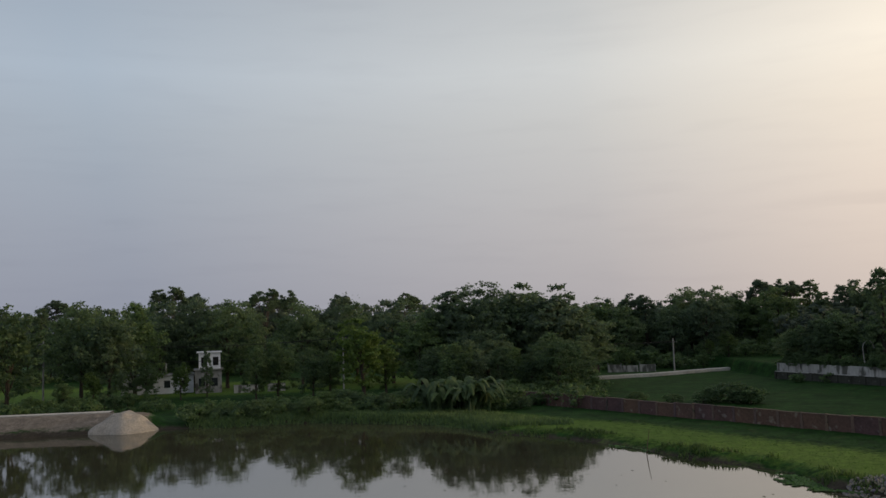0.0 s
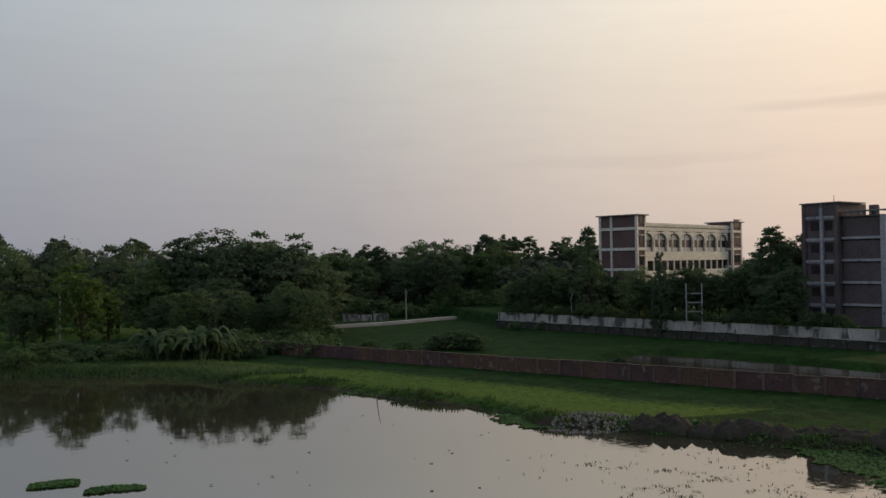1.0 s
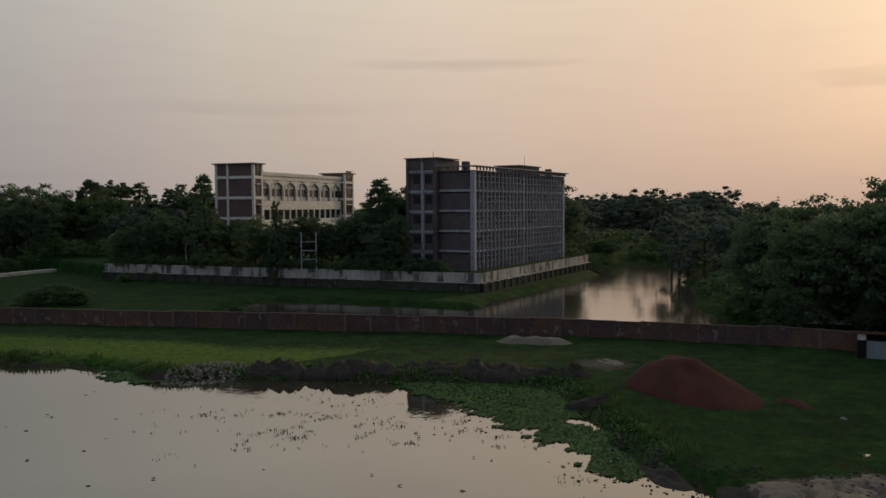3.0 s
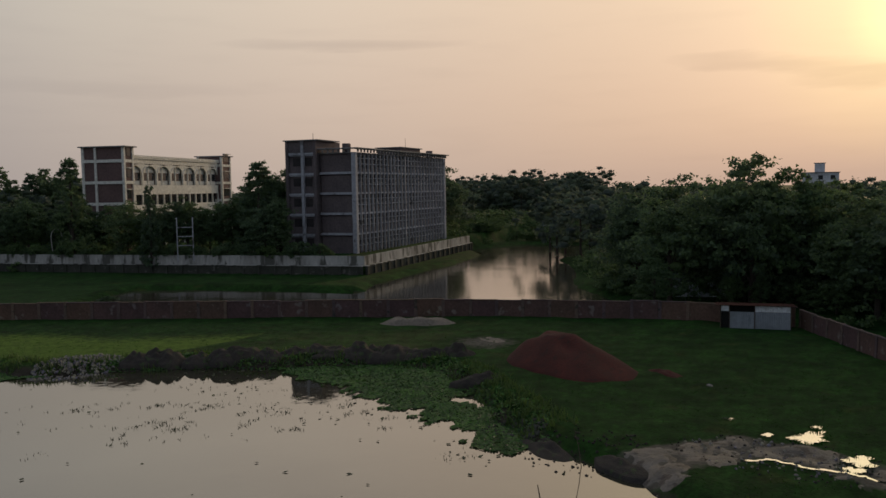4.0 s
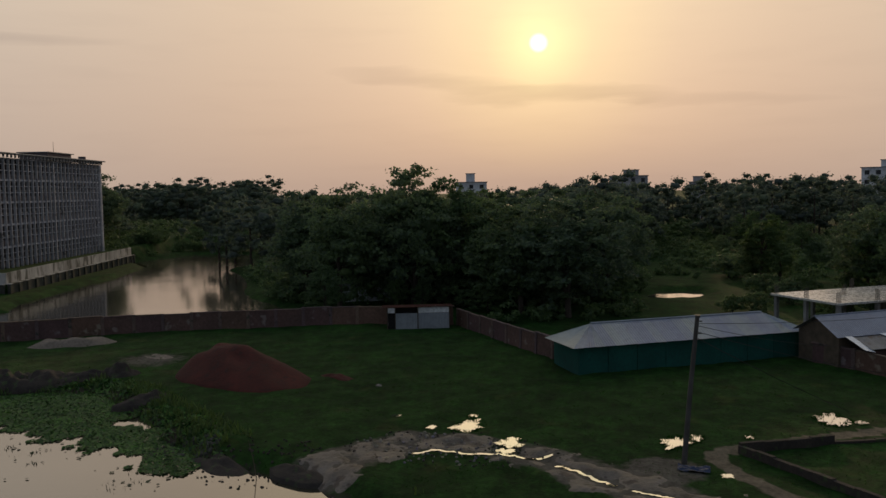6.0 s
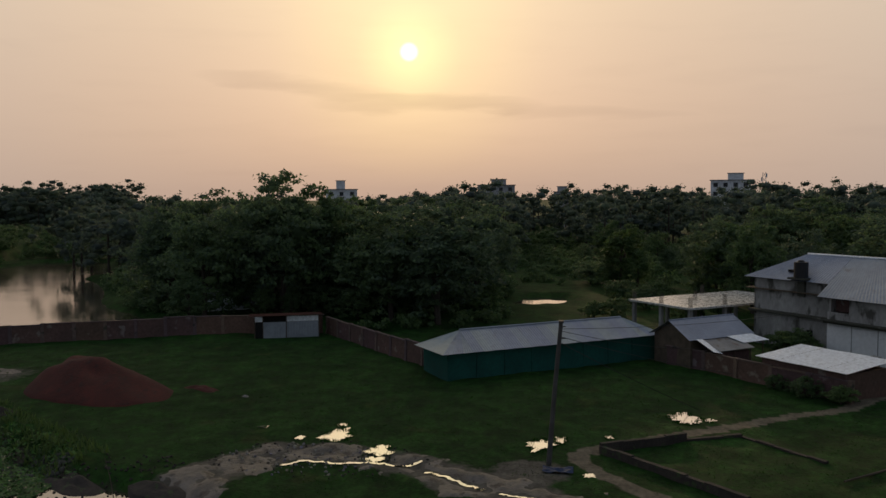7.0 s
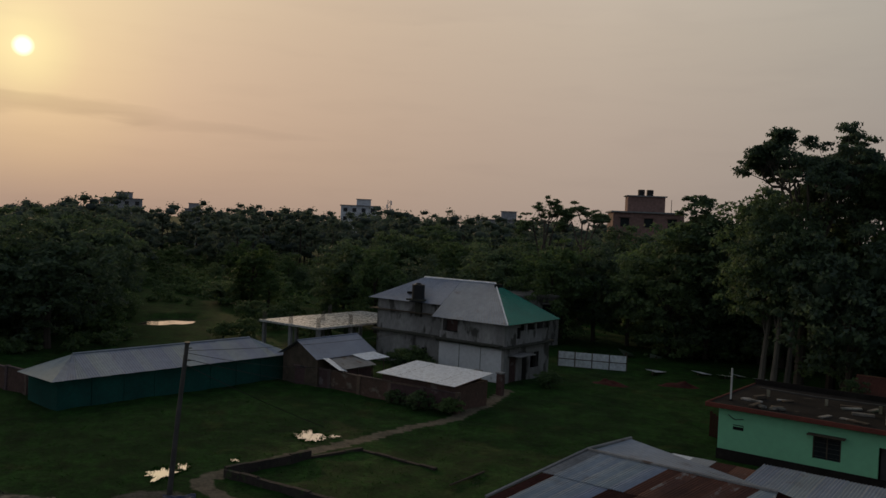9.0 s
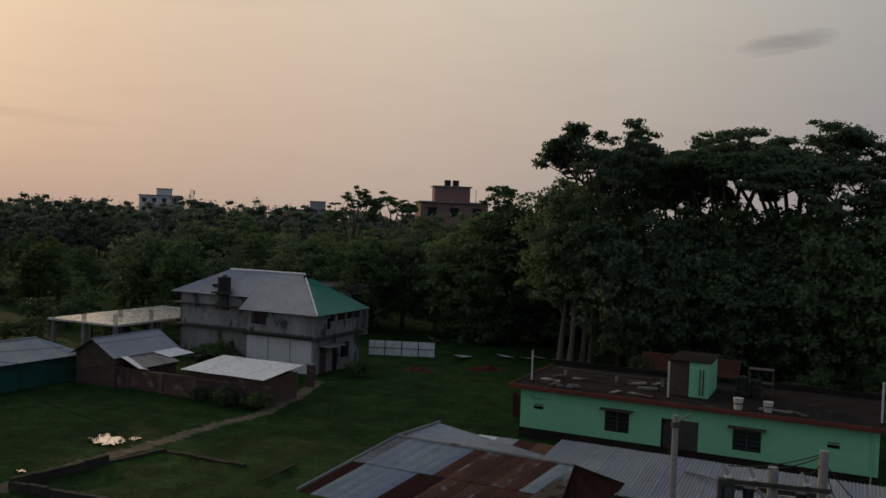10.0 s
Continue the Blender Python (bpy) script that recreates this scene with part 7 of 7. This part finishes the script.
def rocks(nm, x, y, rx, ry, n, smin, smax, m, label, seed):
    rng = np.random.default_rng(seed)
    bm = bmesh.new()
    for i in range(n):
        a, q = rng.uniform(0, 6.28), math.sqrt(rng.uniform())
        px, py = x + rx * q * math.cos(a), y + ry * q * math.sin(a)
        s = rng.uniform(smin, smax)
        z = ground_z(px, py) + s * 0.15 + (0.3 * max(0.0, 1 - q) * noise.noise(Vector((px * 1.3, py * 1.3, seed))) + 0.15 * (1 - q) if n > 400 else 0.0)
        r = bmesh.ops.create_icosphere(bm, subdivisions=1, radius=s, matrix=Matrix.LocRotScale((px, py, max(z, -0.62)), Euler(rng.uniform(0, 3, 3)), Vector((1, rng.uniform(0.6, 1), rng.uniform(0.4, 0.8)))))
        for v in r["verts"]:
            v.co += Vector(rng.uniform(-0.2, 0.2, 3) * s)
    return tagged(part(nm, bm, m), label, "rubble", kind="stuff")


rocks("rubble", 33.2, 64.6, 3.8, 2.6, 620, 0.04, 0.2, M_RUBBLE, "pale broken rubble tipped at the pond bank", 1)
rocks("rubble", 39.5, 27.0, 1.5, 2.0, 160, 0.05, 0.2, M_MOULD, "grey rubbish tipped at the water's edge", 5)
rocks("rubble", 38.2, 21.6, 3.2, 3.2, 120, 0.04, 0.13, M_DARKSOIL, "scattered stones at the muddy bank", 2)
rocks("rubble", 41.6, 13.4, 3.0, 4.4, 200, 0.03, 0.13, M_RUBBLE, "scattered stones along the stream", 3)
rocks("clods", 41.8, 12.5, 3.2, 6.0, 150, 0.03, 0.11, M_DARKSOIL, "dark trodden clods in the mud", 4)


# ---- puddles and stream ----
def puddle(x, y, rx, ry, rot, seed, label="shallow rain puddle mirroring the sunset"):
    bm = bmesh.new()
    n = 130
    pts = []
    for i in range(n):
        a = 2 * math.pi * i / n
        r = 1 + 0.75 * noise.noise(Vector((math.cos(a) * 1.7, math.sin(a) * 1.7, seed * 5.1))) + 0.35 * noise.noise(Vector((math.cos(a) * 5, math.sin(a) * 5, seed * 2.3))) + 0.28 * noise.noise(Vector((math.cos(a) * 15, math.sin(a) * 15, seed * 4.3)))
        pts.append((rx * r * math.cos(a), ry * r * math.sin(a)))
    c = bm.verts.new((0, 0, 0))
    vs = [bm.verts.new((px, py, 0)) for px, py in pts]
    for i in range(n):
        bm.faces.new((c, vs[i], vs[(i + 1) % n]))
    o = part("puddle", bm, M_PUDDLE)
    cr, sr = math.cos(radians(rot)), math.sin(radians(rot))
    X = np.array([x + px * cr - py * sr for px, py in pts])
    Y = np.array([y + px * sr + py * cr for px, py in pts])
    o.matrix_world = pose(x, y, float(height(X, Y).max()) * 0.5 + float(height(X, Y).mean()) * 0.5 + 0.02, 0, 0, rot)
    return tagged(o, label, "puddle", "rain puddles")


PUDDLES = [(46.2, 12.8, 1.25, 0.7), (48.6, 13.1, 0.4, 0.26), (43.5, 9.7, 0.85, 0.68), (42.0, 9.7, 0.55, 0.5), (45.8, 1.2, 1.0, 0.65), (46.8, 0.2, 0.6, 0.3), (47.6, -2.5, 0.3, 0.2), (52.3, -7.2, 1.1, 0.8), (51.9, -8.6, 0.4, 0.3),
           (41.0, -1.2, 0.3, 0.3), (45.6, 14.8, 0.35, 0.25), (47.4, 17.6, 0.2, 0.3)]
for i, (x, y, rx, ry) in enumerate(PUDDLES):
    puddle(x, y, rx, ry, -8, i + 1)


def ribbon_water(pts, w, seed):
    bm = bmesh.new()
    fine = []
    for a, b in zip(pts, pts[1:]):
        for k in range(10):
            fine.append((a[0] + (b[0] - a[0]) * k / 10, a[1] + (b[1] - a[1]) * k / 10))
    prev = None
    for i, (x, y) in enumerate(fine):
        a, b = fine[max(0, i - 1)], fine[min(len(fine) - 1, i + 1)]
        l = math.hypot(b[0] - a[0], b[1] - a[1])
        nx, ny = -(b[1] - a[1]) / l, (b[0] - a[0]) / l
        j = 0.3 * noise.noise(Vector((i * 0.21, seed, 0))) + 0.12 * noise.noise(Vector((i * 0.9, seed, 2)))
        ww = w * (0.7 + 0.9 * abs(noise.noise(Vector((i * 0.33, seed, 4)))))
        row = [bm.verts.new((x + nx * (j + s * ww), y + ny * (j + s * ww), ground_z(x, y) + 0.045)) for s in (-1, 1)]
        if prev:
            bm.faces.new((prev[0], prev[1], row[1], row[0]))
        prev = row
    return tagged(part("stream", bm, M_PUDDLE), "thin trickle of water through the mud", "stream")


STREAMS = [([(40.5, 14.2), (41.2, 12.9), (41.0, 11.1), (41.2, 9.7), (41.2, 8.5), (42.1, 7.0)], 0.13, 2.0), ([(40.6, 6.8), (39.9, 5.5), (39.0, 4.3), (38.4, 3.6)], 0.13, 5.0), ([(37.9, 2.9), (37.7, 1.8), (37.2, 0.8)], 0.08, 7.0)]
for _p, _w2, _s2 in STREAMS:
    ribbon_water(_p, _w2, _s2)


def mud_patch():
    """Trodden lumpy mud round the trickle, sinking under the grass at its rim."""
    xs, ys = np.arange(33.5, 47.2, 0.12), np.arange(-2.0, 21.0, 0.12)
    X, Y = np.meshgrid(xs, ys)
    w = wobble(X * 1.3, Y * 1.3)
    rng = np.random.default_rng(55)
    lump = np.zeros_like(X)
    for s, a, n in ((0.9, 0.05, 9), (0.42, 0.045, 12), (0.2, 0.022, 12)):
        for _ in range(n):
            k = rng.normal(0, 1, 2) / s
            lump += a / math.sqrt(n) * 1.6 * np.sin(k[0] * X + k[1] * Y + rng.uniform(0, 6.28) + 1.5 * w)
    mask = 1.25 - line_dist(X, Y, MUDLINE) / 2.3 + 0.8 * w + rng.normal(0, 0.03, X.shape)
    wetd = np.full(X.shape, 9.0)
    for p, _, _ in STREAMS:
        wetd = np.minimum(wetd, line_dist(X, Y, p) - 0.15)
    for x, y, rx, ry in PUDDLES:
        wetd = np.minimum(wetd, np.hypot((X - x) / 1.5, Y - y) - max(rx / 1.5, ry))
    dry = smooth(0.0, 0.7, wetd)
    Z = height(X, Y) + 0.03 * dry - 0.02 + (lump * 0.55 + 0.03) * dry - 0.16 * smooth(0.95, 0.05, mask)
    keep = (mask > -0.2) & (poly_dist(X, Y, POND) > -1.2)
    idx = np.arange(X.size).reshape(X.shape)
    q = keep[:-1, :-1] & keep[1:, 1:]
    fcs = np.stack([idx[:-1, :-1][q], idx[:-1, 1:][q], idx[1:, 1:][q], idx[1:, :-1][q]], 1)
    used, inv = np.unique(fcs, return_inverse=True)
    V = np.stack([X.ravel(), Y.ravel(), Z.ravel()], 1)[used]
    me = np_mesh("mud", V, inv.reshape(-1, 4), M_MUD)
    me.polygons.foreach_set("use_smooth", np.ones(len(me.polygons), bool))
    return tagged(new("mud_patch", me), "trodden grey-brown mud along the trickle", "mud", kind="structure")


mud_patch()
_t = thing("tarpaulin", pose(41.5, 0.3, ground_z(41.5, 0.3)), "crumpled blue tarpaulin lying on the rubble", "tarpaulin")
_bm = bmesh.new()
bmesh.ops.create_grid(_bm, x_segments=14, y_segments=8, size=0.5, matrix=Matrix.Diagonal((0.9, 1.5, 1, 1)))
for _v in _bm.verts:
    _v.co.z = 0.12 + 0.14 * noise.noise(_v.co * 3.0) + 0.06 * noise.noise(_v.co * 9.0)
part("sheet", _bm, M_TARP, _t)


# ---- weeds, reeds, grass ----
def scatter_leaves(nm, pts, size, m, label, seed, z=None, tilt=0.35, cat="weed"):
    rng = np.random.default_rng(seed)
    P = np.asarray(pts, float)
    n = len(P)
    Z = height(P[:, 0], P[:, 1]) + 0.03 if z is None else np.full(n, z)
    c = np.stack([P[:, 0], P[:, 1], Z + rng.uniform(0, 0.05, n)], 1)
    a = rng.uniform(0, 2 * math.pi, n)
    u = np.stack([np.cos(a), np.sin(a), rng.normal(0, tilt, n)], 1)
    v = np.stack([-np.sin(a), np.cos(a), rng.normal(0, tilt, n)], 1)
    s = (size * rng.uniform(0.5, 1.4, n))[:, None]
    V = np.stack([c - u * s, c - v * s * 0.7, c + u * s, c + v * s * 0.7], 1).reshape(-1, 3)
    return tagged(new(nm, np_mesh(nm, V, np.arange(len(V)).reshape(-1, 4), m)), label, cat, kind="stuff")


def in_poly(rng, poly, n, edge=1.5):
    xs, ys = [p[0] for p in poly], [p[1] for p in poly]
    X, Y = rng.uniform(min(xs), max(xs), n), rng.uniform(min(ys), max(ys), n)
    d = poly_dist(X, Y, poly) + edge * (wobble(X * 1.5, Y * 1.5) + 0.9 * wobble(X * 4.3 + 17, Y * 4.3))
    k = d < 0
    return np.stack([X[k], Y[k]], 1)


_r = np.random.default_rng(11)
WEEDS = [
    [(42.6, 51.8), (41.3, 47.6), (42.3, 43.0), (40.6, 39.6), (39.2, 33.8), (37.4, 28.2), (36.0, 24.8), (38.5, 25.0), (42.0, 29.5), (46.0, 34.5), (50.0, 41), (50.6, 47.6), (44.6, 54.2)],
    [(26.6, 70.5), (27.6, 66.0), (31.0, 63.8), (32.0, 66.0), (29.6, 70.0), (28.0, 74.0)],
    [(17.0, 92.5), (18.6, 89.6), (21.0, 87.0), (20.6, 89.5)],
]
scatter_leaves("water_weed", np.concatenate([in_poly(_r, p, k, 2.2) for p, k in zip(WEEDS, (90000, 16000, 2500))]), 0.095, M_WEED, "thick mat of floating green pond weed", 12, -0.57, 0.25)
_e = in_poly(_r, [(36, 24), (33, 34), (33, 46), (36, 58), (44, 52), (42, 40), (39, 28)], 1400, 6.0)
_e = _e[_r.uniform(0, 1, len(_e)) < 0.20]
_f = in_poly(_r, [(-10, 70), (10, 45), (32, 20), (36, 26), (38, 50), (24, 76), (5, 95)], 150, 6.0)
scatter_leaves("floating_leaves", np.concatenate([_e, _f]), 0.14, M_REED, "stray floating leaves and scum on the pond", 13, -0.585, 0.1)
RAFT_A = [(-9.2, 60.2), (-7.6, 59.5), (-6.2, 60.3), (-7.4, 61.4)]
RAFT_B = [(-5.6, 57.2), (-3.8, 56.6), (-2.0, 57.6), (-3.6, 58.6)]
_c = in_poly(_r, RAFT_A, 2500, 1.3)
_c2 = in_poly(_r, RAFT_B, 2500, 1.3)
scatter_leaves("water_weed", np.concatenate([_c, _c2]), 0.13, M_WEED, "drifting raft of green pond weed", 14, -0.57, 0.25)


def blades(nm, pts, h0, h1, m, label, seed, per=4, z=None, spread=0.12, cat="grass", lean=0.35):
    """Tufts of upright bent blades."""
    rng = np.random.default_rng(seed)
    P = np.repeat(np.asarray(pts, float), per, 0)
    n = len(P)
    P = P + rng.normal(0, spread, P.shape)
    Z = height(P[:, 0], P[:, 1]) - 0.03 if z is None else np.full(n, z)
    c = np.stack([P[:, 0], P[:, 1], Z], 1)
    a = rng.uniform(0, 2 * math.pi, n)
    h = rng.uniform(h0, h1, n)[:, None]
    w = h * 0.16 + 0.012
    side = np.stack([np.cos(a), np.sin(a), np.zeros(n)], 1)
    bend = np.stack([rng.normal(0, lean, n), rng.normal(0, lean, n), np.ones(n)], 1)
    V = np.stack([c - side * w, c + side * w, c + bend * h], 1).reshape(-1, 3)
    return tagged(new(nm, np_mesh(nm, V, np.arange(len(V)).reshape(-1, 3), m)), label, cat, kind="stuff")


_q = in_poly(_r, [(36, 26), (33, 34), (32, 46), (36, 56), (42, 50), (40, 38), (38, 28)], 420, 5.0)
_q2 = in_poly(_r, [(20, 46), (33, 36), (38, 44), (32, 54), (26, 58)], 130, 4.0)
blades("pond_reeds", np.concatenate([_q[::4], _q2[::3]]), 0.04, 0.15, M_REED, "sparse grass blades standing in the pond", 15, 5, -0.62, 0.3)


_pt = []
for _x, _y in in_poly(_r, [(24, 48), (31, 39), (36.5, 30.5), (38.5, 36), (36, 44), (28, 55)], 95, 3.0):
    _rad = _r.uniform(0.15, 0.55)
    _pt.extend((_x + _r.normal(0, _rad), _y + _r.normal(0, _rad * 0.6)) for _ in range(int(_rad * 16)))
blades("pond_tufts", np.array(_pt), 0.05, 0.18, M_REED, "dark tufts of half-drowned grass in the pond", 25, 4, -0.62, 0.12, "grass", 0.8)


def lawn(n, poly, seed, keep=0.6):
    rng = np.random.default_rng(seed)
    p = in_poly(rng, poly, n, 2.0)
    w = wobble(p[:, 0] * 0.8 + 5, p[:, 1] * 0.8)
    k = (poly_dist(p[:, 0], p[:, 1], POND) > 0.6) & (line_dist(p[:, 0], p[:, 1], MUDLINE) > 1.9) & (line_dist(p[:, 0], p[:, 1], PATHLINE) > 0.55) & (w + rng.normal(0, 0.3, len(p)) > -keep)
    k &= ~((np.abs(p[:, 0] - 55.9) < 4) & (np.abs(p[:, 1] - 32.2) < 8))
    return p[k]


LAWN = [(34, 16), (36, 2), (34, -10), (44, -27), (58, -20), (68, -6), (60, 8), (78, 24), (78, 34), (70, 52), (48, 82), (22, 118), (10, 112), (22, 84), (34, 64), (48, 50), (50, 40), (40, 26)]
blades("grass_tufts", lawn(30000, LAWN, 16), 0.05, 0.13, M_GRASSTUFT, "short rough grass of the pasture", 17, 4, None, 0.15, "grass", 1.6)
_bk = _r.uniform(0, 1, (26000, 2)) * np.array([70, 115]) + np.array([-8, 12])
_d = poly_dist(_bk[:, 0], _bk[:, 1], POND)
_bk = _bk[(_d > -0.3) & (_d < 3.2) & (wobble(_bk[:, 0], _bk[:, 1]) > -0.15) & (_bk[:, 0] > 5)]
blades("bank_weeds", _bk, 0.15, 0.55, M_LEAF[2], "ragged weeds growing along the pond bank", 18, 6, None, 0.2, "weeds")
_gw = in_poly(_r, [(36, 23), (44, 28), (52, 40), (50, 50), (38, 64), (32, 66), (36, 58), (44, 50), (44, 40), (38, 28)], 30000, 1.5)
_d = poly_dist(_gw[:, 0], _gw[:, 1], POND)
_gw = _gw[(_d > -1.2) & (_d < 3.5)]
scatter_leaves("creeping_weed", _gw, 0.11, M_WEED, "low green weeds creeping over the bank", 21, None, 0.5)
_fb = _r.uniform(0, 1, (24000, 2)) * np.array([75, 26]) + np.array([-60, 106])
_d = poly_dist(_fb[:, 0], _fb[:, 1], POND)
_fb = _fb[(_d > -0.5) & (_d < 9) & (_fb[:, 0] > -36)]
blades("shore_reeds", _fb, 0.2, 0.8, M_LEAF[1], "tall grass fringing the far shore", 19, 4, None, 0.4, "reeds")


_pg = []
for x, y, rx, ry in PUDDLES[:9]:
    for k in range(int(60 * rx)):
        a2 = _r.uniform(0, 6.28)
        q2 = _r.uniform(0.75, 1.35)
        _pg.append((x + rx * q2 * math.cos(a2), y + ry * q2 * math.sin(a2)))
blades("puddle_grass", _pg, 0.06, 0.2, M_GRASSTUFT, "wet grass blades standing round the puddles", 23, 4, None, 0.06)


def stick(x, y, dx, dy, h, label, r=0.03):
    o = part("bamboo_stick", tube(bmesh.new(), [(0, 0, -0.6), (dx * 0.5, dy * 0.5, h * 0.5), (dx, dy, h)], [r, r * 0.8, r * 0.5], 5), M_WOOD)
    o.matrix_world = pose(x, y, -0.6)
    return tagged(o, label, "stick")


stick(19.4, 85.2, 0.5, 0.3, 2.4, "thin leaning stick standing in the pond", 0.05)
stick(30.0, 19.0, -0.3, 0.1, 1.5, "thin dark stick standing in the pond", 0.04)
stick(36.8, 21.0, -0.3, 0.3, 2.0, "thin bamboo stick at the water's edge", 0.025)


# ---- scraps by the wood's edge, shed behind the green house ----
def tin_scrap(x, y, w, l, rot, tilt, m):
    t = thing("tin_sheet", pose(x, y, ground_z(x, y) + 0.05, 0, 0, rot), "loose pale tin sheet lying on the grass", "sheet", "loose sheets")
    part("sheet", corrugated(bmesh.new(), (0, 0, 0.02), (w, 0, 0.05), (w, l, 0.05 + tilt), (0, l * 0.9, 0.02 + tilt * 0.6), 0.2, 0.014), m, t)
    part("prop", cube(w * 0.4, w * 0.5, l * 0.8, l * 0.86, -0.1, tilt * 0.6), M_WOOD, t)


for _x, _y, _w, _l, _r2, _ti in ((72.8, -44.2, 1.0, 3.2, 40, 0.5), (71.2, -48.2, 1.2, 1.6, 10, 0.3), (70.2, -49.6, 1.4, 1.5, 60, 0.25), (69.4, -50.8, 1.0, 1.4, 20, 0.35), (68.4, -52.0, 1.2, 1.2, 75, 0.2), (82.0, -46.0, 1.6, 1.2, 30, 0.8), (81.0, -48.4, 1.2, 1.0, 60, 0.6)):
    tin_scrap(_x, _y, _w, _l, _r2, _ti, M_TINWHITE)


def board_fence():
    t = thing("board_fence", pose(49.6, -33.6, 0, 0, 0, -150), "short dark board fence beside the mint house", "fence")
    for i in range(9):
        part("board", cube(0.22 * i, 0.22 * i + 0.19, -0.02, 0.02, -0.2, 1.7 - 0.12 * (i % 3)), M_RUSTDARK, t)
    for z in (0.4, 1.2):
        part("rail", cube(0, 1.95, 0.02, 0.07, z, z + 0.08), M_WOOD, t)
    t = thing("log", pose(42.6, -14.3, ground_z(42.6, -14.3), 0, 0, 128), "long pale bamboo pole lying in the grass", "pole")
    part("shaft", tube(bmesh.new(), [(-1.6, 0, 0.08), (0, 0.05, 0.1), (1.6, 0, 0.07)], [0.06, 0.055, 0.045], 6), M_WOOD, t)


board_fence()


def back_shed():
    t = thing("rusty_shed", pose(51.5, -47.5, 0, 0, 0, GA), "small shed with a rusty gabled tin roof", "shed")
    L, h = 7.0, 2.4
    part("wall", cube(0.2, L - 0.2, -h + 0.2, h - 0.2, -0.3, 2.2), M_DARKB, t)
    for s in (-1, 1):
        part("roof_sheet", corrugated(bmesh.new(), (-0.3, s * (h + 0.3), 2.1), (L + 0.3, s * (h + 0.3), 2.1), (L + 0.3, 0, 3.6), (-0.3, 0, 3.6), 0.2, 0.014), M_RUSTDARK, t)
    part("ridge_cap", tube(bmesh.new(), [(-0.3, 0, 3.62), (L + 0.3, 0, 3.62)], [0.06, 0.06], 6), M_RUST, t)


back_shed()
